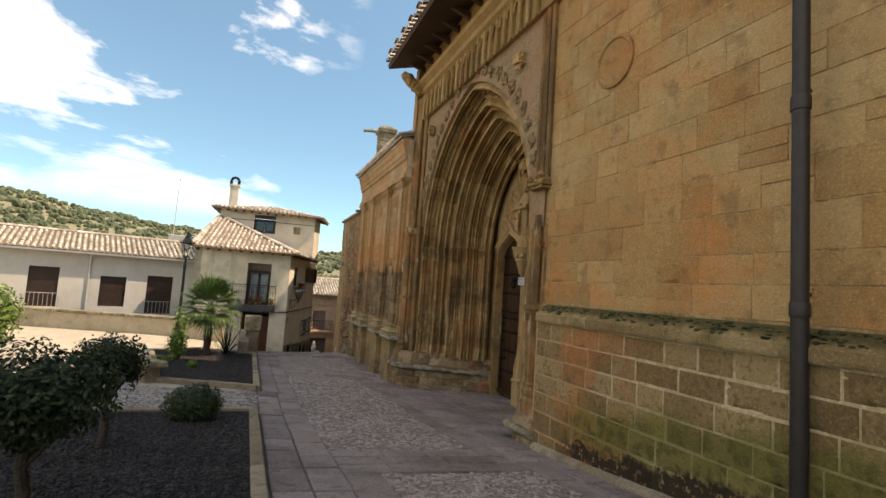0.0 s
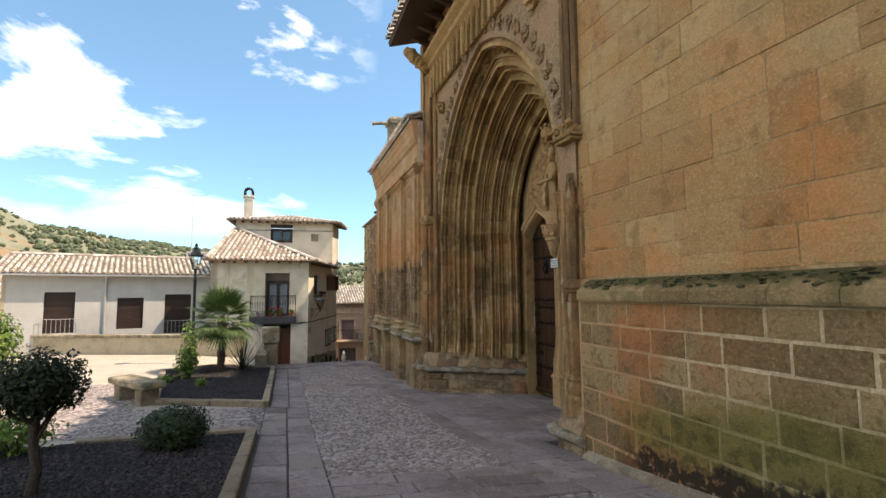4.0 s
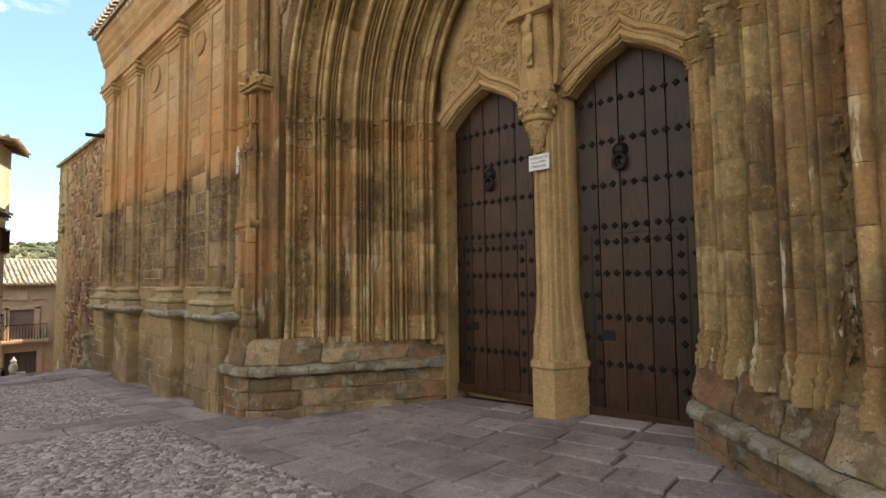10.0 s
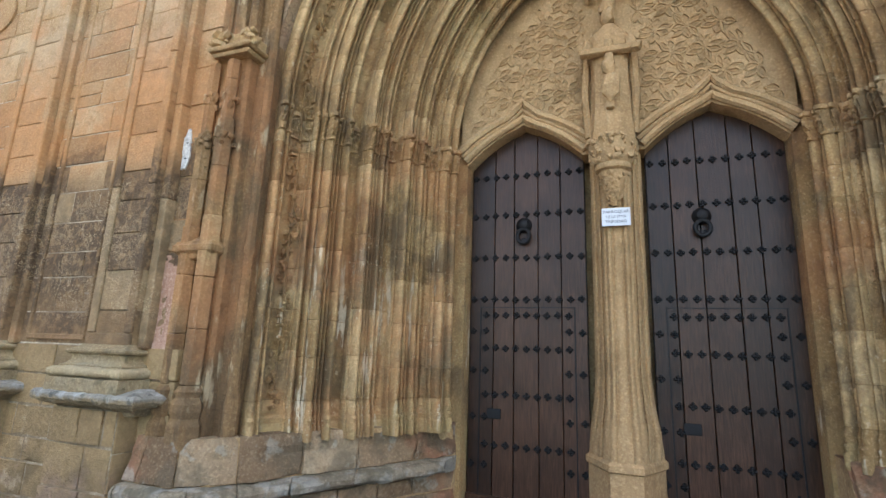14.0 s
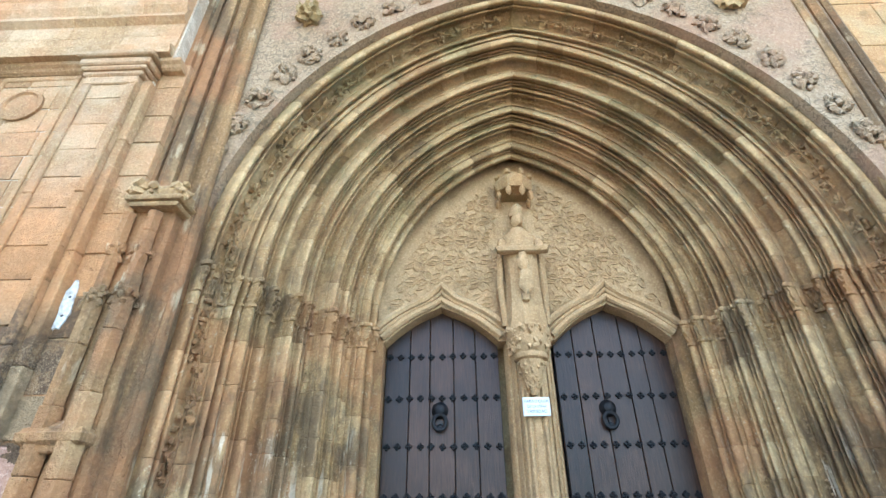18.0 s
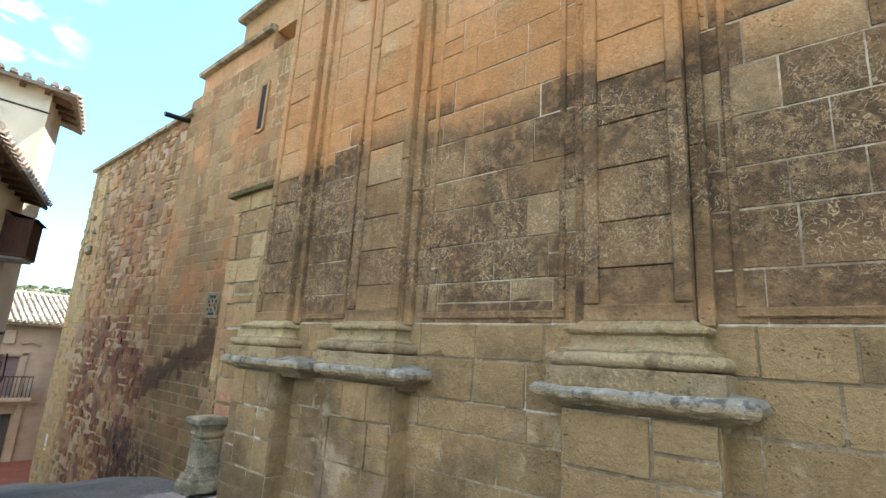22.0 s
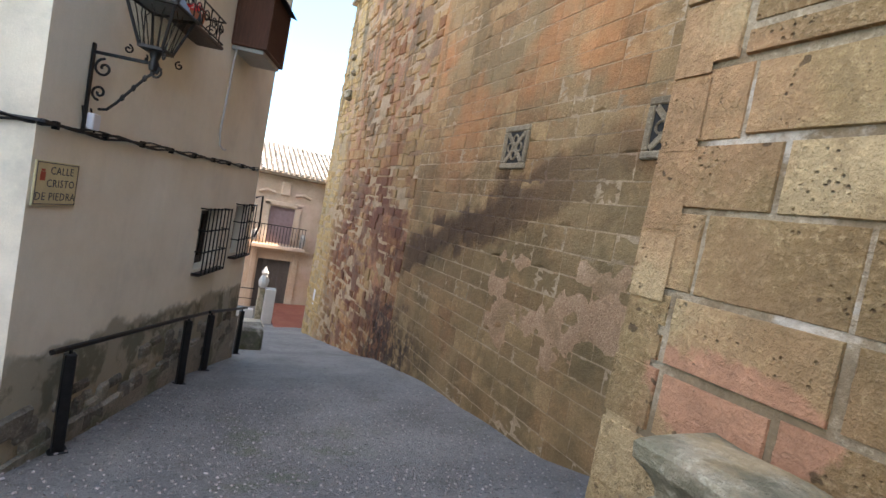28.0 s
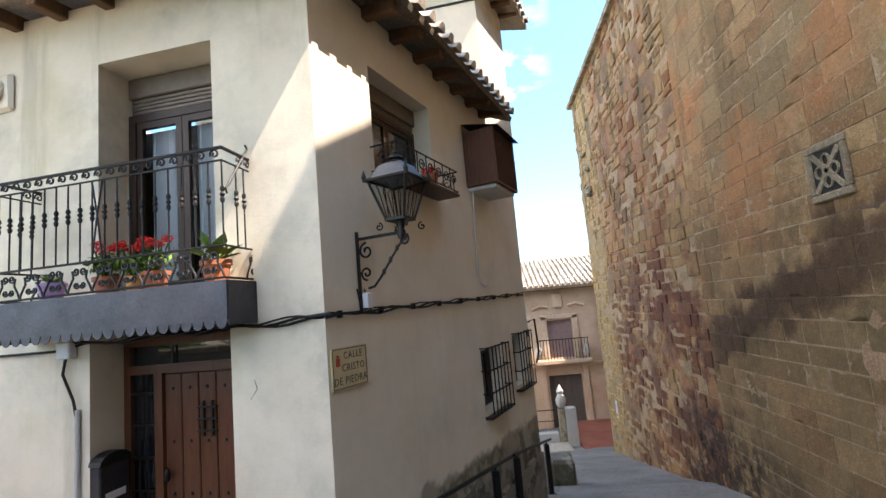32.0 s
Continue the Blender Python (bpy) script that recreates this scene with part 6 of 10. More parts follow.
# ---- end block and street wall ----
ashlar(w_blk, M_end_block, 4.745, 22.94, 24.40, rows_between(-1.6, 3.42, 0.34), (0.34, 0.72), 0.030, 0.010, depth=1.0)
END_TURN = Matrix.Translation((4.73, 24.38, 0)) @ pose(0, 0, 0, 0, 0, -90)
ashlar(w_blk, M_end_block, 0.0, 0.0, 1.84, rows_between(-1.8, 3.42, 0.34), (0.40, 0.75), 0.026, 0.006, turn=END_TURN)
g = Geo()
g.loft([[(4.66, y, 3.40), (4.64, y, 3.46), (6.5, y, 3.80), (6.5, y, 3.40)] for y in (22.97, 23.4, 24.0, 24.52)])
worn(g, 0.02, 3.0)
part("sloped_coping", g, M_moss, w_blk, "sloping weathered coping stone")
ashlar(w_st, M_street, 6.54, 23.4, 31.9, rows_between(-3.4, 4.4, 0.26, 0.2) + rows_between(4.4, 8.25, 0.42)[1:], (0.30, 0.66), 0.010, 0.005)
g = Geo()
z = -4.8
while z < 7.7:
    h = rng.uniform(0.18, 0.30)
    y = 31.9
    while y < 40.5:
        l = rng.uniform(0.22, 0.55)
        x = 6.552 + rng.uniform(-0.03, 0.016)
        zj, hj = z + rng.uniform(-0.035, 0.035), h + rng.uniform(-0.05, 0.04)
        if y < 34.2 and -2.9 < z < 2.2:
            block(w_st2, M_rubble, x, y + 0.012, min(40.5, y + l) - 0.012, zj + 0.012, zj + hj - 0.012, 1.0, name="rubble_stone")
        else:
            a, b, c = y + 0.012, min(40.5, y + l) - 0.012, 0.03
            if b > a + 0.06:
                q = lambda: rng.uniform(-0.014, 0.014)
                w_ = lambda: rng.uniform(-0.022, 0.022)
                z0, z1 = zj + 0.01, zj + hj - 0.01
                cr = [(a + w_(), z0 + w_()), (b + w_(), z0 + w_()), (b + w_(), z1 + w_()), (a + w_(), z1 + w_())]
                cm = ((a + b) / 2, (z0 + z1) / 2)
                vs = [(x + q(), yy + math.copysign(c, cm[0] - yy), zz + math.copysign(c, cm[1] - zz)) for yy, zz in cr] + [(6.58, yy, zz) for yy, zz in cr]
                g.add(vs, [(3, 2, 1, 0), (0, 1, 5, 4), (1, 2, 6, 5), (2, 3, 7, 6), (3, 0, 4, 7)])
        y += l
    z += h
M_rubble_j = stone(tint=WARM, name="stone_red_rubble_joined", cols=((0.215, 0.096, 0.048), (0.275, 0.145, 0.074), (0.33, 0.215, 0.12)), stains=[((0.26, 0.19, 0.105), blotch(0.6, 0.46, 0.58), 0.75), ((0.10, 0.038, 0.030), both(zband(-5.0, 1.6, 0.6, 0.6, 0.8), blotch(1.6, 0.40, 0.54)), 0.8), ((0.36, 0.27, 0.14), lambda N, p, x, y, z: N.range(N.math("ADD", y, N.math("MULTIPLY", N.noise(p, 0.8), 3.0)), 38.6, 40.3), 0.85), ((0.11, 0.085, 0.05), both(blotch(0.9, 0.48, 0.58, (2.0, 2.0, 0.5)), zband(2.5, 8.5, 0.6)), 0.7), (FOOT_BLACK, foot_patch, 0.92)], rnd=0.7, bump=0.9, island=True)
tagged(part("rubble_stones", g, M_rubble_j, w_st2, "small red rubble stones", fix=True), kind="stuff")
g = Geo()
g.loft([[(6.42, y, 7.72), (6.40, y, 7.82), (6.52, y, 7.95), (8.2, y, 8.1), (8.2, y, 7.72)] for y in (31.6, 40.7)])
part("coping", g, M_ledge, w_st2, "stone coping on the wall")
for y0, y1, z in ((27.6, 31.5, 8.88), (23.0, 29.5, 9.88)):
    g = Geo()
    g.loft([[(6.45, y, z), (6.42, y, z + 0.1), (6.5, y, z + 0.18), (8.2, y, z + 0.3), (8.2, y, z)] for y in (y0, y1)])
    tagged(part("coping_step", g, M_ledge), "stone coping of the stepped wall", "coping", kind="structure")


def skin(name, y0, y1, z0, z1, step, face, relief, mat, parent, label, seed):
    """Mortar and render that covers the stones in places, thicker and thinner."""
    g = Geo()
    ny, nz = int((y1 - y0) / step), int((z1 - z0) / step)
    for iz in range(nz + 1):
        for iy in range(ny + 1):
            y, z = y0 + (y1 - y0) * iy / ny, z0 + (z1 - z0) * iz / nz
            g.v.append((face + relief(y, z, seed), y, z))
    g.f += [(r * (ny + 1) + c, r * (ny + 1) + c + 1, (r + 1) * (ny + 1) + c + 1, (r + 1) * (ny + 1) + c) for r in range(nz) for c in range(ny)]
    return part(name, g, mat, parent, label, smooth=True, kind="stuff")


def fractal(y, z, seed, f):
    return noise.noise(Vector((y * f, z * f, seed))) + 0.5 * noise.noise(Vector((y * f * 2.3, z * f * 2.3, seed + 7))) + 0.25 * noise.noise(Vector((y * f * 5.1, z * f * 5.1, seed + 3)))


def patch_relief(y, z, seed):
    far = ((y - 27.1) / 2.0) ** 2 + ((z - 0.12 + (y - 27.1) * 0.16) / 0.85) ** 2
    return 0.022 - 0.075 * max(-0.6, min(0.45, fractal(y, z, seed, 1.7) * 0.75 + 0.42 - 0.62 * far))


def rubble_relief(y, z, seed):
    return 0.020 - 0.030 * fractal(y, z, seed, 1.1)


M_render_pink = stone("old_pink_render", ((0.28, 0.185, 0.12), (0.37, 0.26, 0.18), (0.45, 0.34, 0.25)), [((0.20, 0.145, 0.085), blotch(1.5, 0.48, 0.62), 0.7), ((0.46, 0.27, 0.18), blotch(0.8, 0.50, 0.62), 0.6), ((0.062, 0.037, 0.022), slant, 0.9), (FOOT_BLACK, foot_patch, 0.9)], rnd=0.1, bump=1.0, tint=(1.08, 0.95, 0.80))
M_rubble_mortar = stone("rubble_mortar", ((0.185, 0.105, 0.06), (0.27, 0.165, 0.095), (0.36, 0.25, 0.155)), [((0.34, 0.15, 0.075), blotch(0.7, 0.46, 0.58), 0.75), ((0.11, 0.06, 0.042), both(zband(-5.0, 1.6, 0.6, 0.6, 0.8), blotch(1.6, 0.40, 0.56)), 0.75), ((0.34, 0.26, 0.14), lambda N, p, x, y, z: N.range(N.math("ADD", y, N.math("MULTIPLY", N.noise(p, 0.8), 3.0)), 38.6, 40.3), 0.8), ((0.12, 0.10, 0.06), both(blotch(0.9, 0.46, 0.58, (2.0, 2.0, 0.5)), zband(2.5, 8.5, 0.6)), 0.75), (FOOT_BLACK, foot_patch, 0.9)], rnd=0.1, bump=1.0)
skin("render_patch", 24.45, 31.8, -2.4, 1.5, 0.06, 6.54, patch_relief, M_render_pink, w_st, "flaking pale pink render", 5.3)
skin("mortar_skin", 31.92, 40.48, -5.2, 7.7, 0.10, 6.54, rubble_relief, M_rubble_mortar, w_st2, "rough mortar over the rubble", 9.1)
sp = thing("rain_spout", pose(6.1, 31.85, 7.55), "dark lead rain spout projecting from the wall", "spout")
part("tube", Geo().tube([(0.55, 0, 0.05), (-0.25, 0, -0.02)], 0.075, 10), M_iron, sp, smooth=True)
# small pierced stone windows
M_window_stone = stone("window_stone", ((0.17, 0.125, 0.078), (0.24, 0.185, 0.12), (0.31, 0.25, 0.17)), [((0.11, 0.09, 0.06), blotch(3.0, 0.50, 0.64), 0.6)], rnd=0.3, bump=0.8)
for y, z in ((28.48, 2.02), (25.92, 2.08)):
    q = thing("quatrefoil_window", pose(6.498, y, z), "small square stone window pierced with a quatrefoil", "window", "small windows")
    for a, b, c, d in ((-0.30, 0.30, 0.22, 0.30), (-0.30, 0.30, -0.30, -0.22), (-0.30, -0.22, -0.22, 0.22), (0.22, 0.30, -0.22, 0.22)):
        part("frame", Geo().rbox(0.005, 0.12, a, b, c, d, 0.012), M_window_stone, q)
    # dark sheet over the stones stands in for a shaded opening
    part("dark_back", Geo().box(0.026, 0.031, -0.22, 0.22, -0.22, 0.22), plain("shadowed_interior", (0.02, 0.018, 0.016), 0.9, var=0.1), q)
    for an in (45, 135):
        part("tracery", Geo().rbox(0.008, 0.03, -0.29, 0.29, -0.035, 0.035, 0.01, pose(0, 0, 0, an, 0, 0)), M_window_stone, q)
    for k in range(4):
        an = k * math.pi / 2
        ring = [(0.016, 0.11 * math.cos(an) + 0.06 * math.cos(t), 0.11 * math.sin(an) + 0.06 * math.sin(t)) for t in [2 * math.pi * i / 12 for i in range(13)]]
        part("foil", Geo().tube(ring, 0.014, 6, False), M_window_stone, q, smooth=True)
# tall slit high on the wall
sw = thing("slit_window", pose(6.50, 27.55, 6.72), "narrow dark slit window in the church wall", "window")
# near-black sheet on the solid wall paints the slit's shade
part("dark_back", Geo().box(0.012, 0.05, -0.11, 0.11, -0.55, 0.60), plain("slit_interior", (0.012, 0.010, 0.009), 0.9, var=0.1), sw)
for a, b, c, d in ((-0.20, -0.11, -0.62, 0.68), (0.11, 0.20, -0.62, 0.68), (-0.11, 0.11, -0.64, -0.55), (-0.11, 0.11, 0.60, 0.68)):
    part("jamb", worn(Geo().rbox(-0.004, 0.10, a, b, c, d, 0.012), 0.008, 6.0), M_street, sw)
# rough stones projecting high on the wall
for y, z, r in ((39.0, 4.3, 0.17), (39.3, 5.6, 0.10), (38.9, 5.0, 0.09)):
    s_ = part("corbel_stone", Geo().blob((6.48, y, z), r, r, r * 1.1, 2, 0.4, int(y * 3)), M_ledge, w_st2, smooth=True)
nt_ = thing("paper_notice", pose(6.545, 39.3, -2.55), "white paper notice on the wall", "notice")
part("sheet", Geo().rbox(-0.012, 0.0, -0.11, 0.11, -0.26, 0.26, 0.003), M_plate, nt_)

# stone pedestal at the corner
ped = thing("stone_pedestal", pose(4.43, 23.55, -0.60), "weathered grey stone pedestal with a moulded cap", "pedestal")
part("base", worn(square_turned(((-0.5, 0.215), (0.06, 0.211), (0.10, 0.206), (0.13, 0.185), (0.16, 0.181), (0.20, 0.150), (0.24, 0.142))), 0.014, 6.0), M_ledge, ped, "spreading moulded foot")
part("shaft", worn(square_turned(((0.24, 0.129), (0.245, 0.133), (0.62, 0.133), (0.625, 0.129))), 0.010, 6.0), M_ledge, ped)
part("cap", worn(square_turned(((0.625, 0.129), (0.64, 0.150), (0.665, 0.153), (0.68, 0.138), (0.71, 0.142), (0.745, 0.163), (0.775, 0.191), (0.79, 0.202), (0.845, 0.205), (0.86, 0.194), (0.87, 0.129))), 0.012, 7.0), M_ledge, ped, "moulded square cap")
for a_, b_, c_, d_ in ((-0.115, -0.085, 0.30, 0.57), (0.085, 0.115, 0.30, 0.57), (-0.115, 0.115, 0.57, 0.60), (-0.115, 0.115, 0.27, 0.30)):
    part("panel_edge", worn(Geo().rbox(-0.146, -0.122, a_, b_, c_, d_, 0.006), 0.004, 9.0), M_ledge, ped)
    part("panel_edge", worn(Geo().rbox(a_, b_, -0.146, -0.122, c_, d_, 0.006), 0.004, 9.0), M_ledge, ped)
part("tie_stone", worn(Geo().rbox(0.13, 0.36, -0.20, 0.22, -0.4, 0.80, 0.03), 0.03, 4), M_ledge, ped, "rough stone joining the pedestal to the wall")

# ---- paving ----
M_slab_mesh = []
for k in range(6):
    g = Geo()
    q = lambda s: rng.uniform(-s, s)
    top = [(-0.485 + q(0.012), -0.485 + q(0.012), q(0.003)), (0.485 + q(0.012), -0.485 + q(0.012), q(0.003)), (0.485 + q(0.012), 0.485 + q(0.012), q(0.003)), (-0.485 + q(0.012), 0.485 + q(0.012), q(0.003))]
    mid = [(-0.497, -0.497, -0.012), (0.497, -0.497, -0.012), (0.497, 0.497, -0.012), (-0.497, 0.497, -0.012)]
    low = [(x, y, -0.08) for x, y, z in mid]
    g.add(top + mid + low, [(0, 1, 2, 3)] + [(i, 4 + i, 4 + (i + 1) % 4, (i + 1) % 4) for i in range(4)] + [(4 + i, 8 + i, 8 + (i + 1) % 4, 4 + (i + 1) % 4) for i in range(4)])
    me = g.mesh("slab")
    fix_normals(me)
    me.materials.append(M_slab)
    M_slab_mesh.append(me)
paving = bpy.data.objects["pavement_walk"]


def slab(x0, x1, y0, y1, lift=0.0):
    cx, cy = (x0 + x1) / 2, (y0 + y1) / 2
    z = ground_z(cx, cy)
    sx = (ground_z(x1, cy) - ground_z(x0, cy)) / (x1 - x0)
    sy = (ground_z(cx, y1) - ground_z(cx, y0)) / (y1 - y0)
    o = bpy.data.objects.new("slab", rng.choice(M_slab_mesh))
    scene.collection.objects.link(o)
    o.parent = paving
    u, v = Vector((1, 0, sx)).normalized(), Vector((0, 1, sy)).normalized()
    w = u.cross(v).normalized()
    m = Matrix((u, v, w)).transposed().to_4x4()
    o.matrix_basis = Matrix.Translation((cx, cy, z + lift + rng.uniform(-0.010, 0.006))) @ m @ Matrix.Diagonal((x1 - x0 - rng.uniform(0.012, 0.028), (y1 - y0) - rng.uniform(0.014, 0.034), 1, 1))


def slab_area(x0, x1, y0, y1, w, l, along="y"):
    """Slabs in bands of width w; lengths l along the band."""
    if along == "y":
        n = max(1, round((x1 - x0) / w))
        for i in range(n):
            a, b = x0 + (x1 - x0) * i / n, x0 + (x1 - x0) * (i + 1) / n
            y = y0
            while y < y1 - 0.05:
                e = min(y1, y + rng.uniform(*l))
                if y1 - e < l[0] * 0.5:
                    e = y1
                slab(a, b, y, e)
                y = e
    else:
        n = max(1, round((y1 - y0) / w))
        for i in range(n):
            a, b = y0 + (y1 - y0) * i / n, y0 + (y1 - y0) * (i + 1) / n
            x = x0
            while x < x1 - 0.05:
                e = min(x1, x + rng.uniform(*l))
                if x1 - e < l[0] * 0.5:
                    e = x1
                slab(x, e, a, b)
                x = e


slab_area(0.28, 1.16, -1.0, 12.9, 0.44, (0.45, 0.95))
slab_area(0.38, 1.16, 12.9, 21.0, 0.40, (0.45, 0.95))
slab_area(1.16, 1.62, -1.0, 6.2, 0.46, (0.5, 0.95))
slab_area(1.16, 3.9, 6.2, 7.4, 0.42, (0.5, 1.0), "x")
slab_area(1.16, 3.9, 16.0, 16.8, 0.40, (0.5, 1.0), "x")
slab_area(3.9, 4.74, -1.0, 16.8, 0.42, (0.55, 1.0))
slab_area(3.55, 3.9, 7.4, 16.0, 0.35, (0.5, 0.95))
slab_area(4.74, 7.19, 8.8, 14.6, 0.41, (0.5, 1.0))
slab_area(3.55, 4.7, 16.8, 23.0, 0.38, (0.5, 1.0))
slab_area(0.3, 3.55, 21.5, 23.15, 0.42, (0.5, 1.0), "x")


def pebbles(name, x0, x1, y0, y1, per_m2, size, mat, inside=None, hgt=0.55, zf=ground_z, base=-0.02, label="", cat="pebbles", parent=None):
    g = Geo()
    n = int((x1 - x0) * (y1 - y0) * per_m2)
    cell = math.sqrt(1.0 / per_m2)
    cols, rws = max(1, int((x1 - x0) / cell)), max(1, int((y1 - y0) / cell))
    for j in range(rws):
        for i in range(cols):
            x = x0 + (i + 0.5 + (0.5 if j % 2 else 0) + rng.uniform(-0.3, 0.3)) * cell
            y = y0 + (j + 0.5 + rng.uniform(-0.3, 0.3)) * cell
            if x > x1 or (inside and not inside(x, y)):
                continue
            z = zf(x, y) + base
            r = size * rng.uniform(0.65, 1.2)
            an0, st = rng.uniform(0, 3.1), rng.uniform(1.0, 1.5)
            ca, sa = math.cos(an0), math.sin(an0)
            vs = []
            for f, h in ((1.0, 0.0), (0.72, 0.7)):
                for k in range(6):
                    an = k * math.pi / 3
                    u, v = r * f * math.cos(an) * st, r * f * math.sin(an)
                    vs.append((x + u * ca - v * sa, y + u * sa + v * ca, z + h * r * hgt * rng.uniform(0.8, 1.2)))
            vs.append((x, y, z + r * hgt * 1.0))
            g.add(vs, [(k, (k + 1) % 6, 6 + (k + 1) % 6, 6 + k) for k in range(6)] + [(6 + k, 6 + (k + 1) % 6, 12) for k in range(6)])
    ob = part(name, g, mat, parent, smooth=True, fix=False)
    return tagged(ob, label, cat if parent is None else "", kind="stuff")


pebbles("pebble_paving", 1.62, 3.9, -1.0, 6.2, 330, 0.038, M_pebble, label="smooth river pebbles set on edge in the paving", base=-0.024)
pebbles("pebble_paving", 1.16, 3.55, 7.4, 16.0, 250, 0.044, M_pebble, label="smooth river pebbles set on edge in the paving", base=-0.026)
pebbles("pebble_paving", 1.16, 3.55, 16.8, 21.5, 330, 0.036, M_pebble, label="small brown pebbles set in the paving", base=-0.026)


def plaza_z(x, y):
    return ground_z(x, min(y, 19.0)) - 0.02


g = Geo()
xs, ys = steps(-40, -0.06, 0.8), steps(-12, 30.5, 0.7)
edge_y = lambda x, y: min(y, 24.5 - 0.394 * (x + 2.4))
vs = [(x, edge_y(x, y), plaza_z(x, y) - 0.02) for y in ys for x in xs]
n = len(xs)
g.add(vs, [(j * n + i, j * n + i + 1, (j + 1) * n + i + 1, (j + 1) * n + i) for j in range(len(ys) - 1) for i in range(n - 1)])
tagged(part("ground_plaza", g, M_plaza, smooth=True), "pale sunlit flagged square beside the garden beds", "ground", kind="structure")
pebbles("cobbled_path", -7.5, 0.26, 10.48, 13.1, 150, 0.052, M_pebble, lambda x, y: y < 13.1 - 0.26 * x * (1 if x > -2.2 else 0) or x < -2.2, zf=plaza_z, base=-0.03, label="cobbled path between the garden beds")
pebbles("cobbled_path", -7.5, -2.3, 13.0, 17.5, 110, 0.055, M_pebble, zf=plaza_z, base=-0.03, label="cobbled path between the garden beds")

# ---- garden beds ----
BED1 = [(0.17, 1.2), (0.17, 10.35), (-2.2, 9.9), (-6.5, 7.8), (-6.5, 1.2)]
BED2 = [(0.27, 13.2), (0.27, 20.5), (-1.6, 21.0), (-3.1, 19.5), (-2.05, 13.8)]


def in_poly(x, y, poly):
    c = False
    for (x0, y0), (x1, y1) in zip(poly, poly[1:] + poly[:1]):
        if (y0 > y) != (y1 > y) and x < (x1 - x0) * (y - y0) / (y1 - y0) + x0:
            c = not c
    return c


def bed(poly, label, per):
    g = Geo()
    xs_ = [p[0] for p in poly]
    ys_ = [p[1] for p in poly]
    vs, fs = [], []
    for x in steps(min(xs_), max(xs_), 0.2):
        for y in steps(min(ys_), max(ys_), 0.2):
            if in_poly(x + 0.1, y + 0.1, poly):
                o = len(vs)
                for dx, dy in ((0, 0), (0.21, 0), (0.21, 0.21), (0, 0.21)):
                    vs.append((x + dx, y + dy, plaza_z(x + dx, y + dy) + 0.045 + 0.02 * noise.noise(Vector(((x + dx) * 2, (y + dy) * 2, 0)))))
                fs.append((o, o + 1, o + 2, o + 3))
    g.add(vs, fs)
    b = tagged(part("garden_bed", g, M_lava, fix=False), label, "flower bed")
    pebbles("gravel", min(xs_), max(xs_), min(ys_), max(ys_), per, 0.026, M_lava, lambda x, y: in_poly(x, y, poly), 0.8, plaza_z, 0.05, "dark lava gravel", parent=b)
    # kerb stones on the path sides
    for (x0, y0), (x1, y1) in zip(poly, poly[1:] + poly[:1]):
        d = Vector((x1 - x0, y1 - y0))
        if x0 < -6 or x1 < -6:
            continue
        m = max(1, int(d.length / 0.95))
        for k in range(m):
            a, e = k / m, (k + 1) / m
            cx, cy = x0 + d.x * (a + e) / 2, y0 + d.y * (a + e) / 2
            L = d.length / m
            g = Geo().rbox(-L / 2 + 0.006, L / 2 - 0.006, -0.07, 0.09, -0.25, 0.115 + rng.uniform(-0.008, 0.008), 0.016)
            o = part("kerb_stone", g, M_kerb, b, "worn kerb stone")
            sl = math.degrees(math.atan2(plaza_z(x0 + d.x * e, y0 + d.y * e) - plaza_z(x0 + d.x * a, y0 + d.y * a), L))
            o.matrix_basis = pose(cx, cy, plaza_z(cx, cy), 0, 0, math.degrees(math.atan2(d.y, d.x))) @ pose(0, 0, 0, 0, -sl, 0)
    return b


bed(BED1, "garden bed of dark lava gravel with a stone kerb", 420)
bed(BED2, "raised garden bed of dark gravel with a stone kerb", 420)

# ---- plants ----
def leaf_mat(name, dark, light, trans=0.25):
    m, nt, bsdf = material(name)
    N = Nodes(nt)
    r = N.n("ShaderNodeNewGeometry").outputs["Random Per Island"]
    p = N.noise(N.pos(), 3.0)
    f = N.math("ADD", N.math("MULTIPLY", r, 0.7), N.math("MULTIPLY", p, 0.4))
    N.link(N.ramp(f, [(0.2, dark), (0.85, light)]), bsdf.inputs["Base Color"])
    bsdf.inputs["Roughness"].default_value = 0.6
    bsdf.inputs["Specular IOR Level"].default_value = 0.2
    return m


M_box = leaf_mat("boxwood_leaves", (0.010, 0.020, 0.007), (0.036, 0.060, 0.018))
M_priv = leaf_mat("dark_leaves", (0.008, 0.015, 0.006), (0.030, 0.046, 0.015))
M_light = leaf_mat("bright_leaves", (0.05, 0.10, 0.015), (0.14, 0.22, 0.04))
M_palm = leaf_mat("palm_leaves", (0.035, 0.065, 0.018), (0.10, 0.16, 0.05))
M_bark = stone("bark", ((0.05, 0.038, 0.028), (0.085, 0.065, 0.048), (0.14, 0.11, 0.085)), rnd=0.1, bump=1.0)


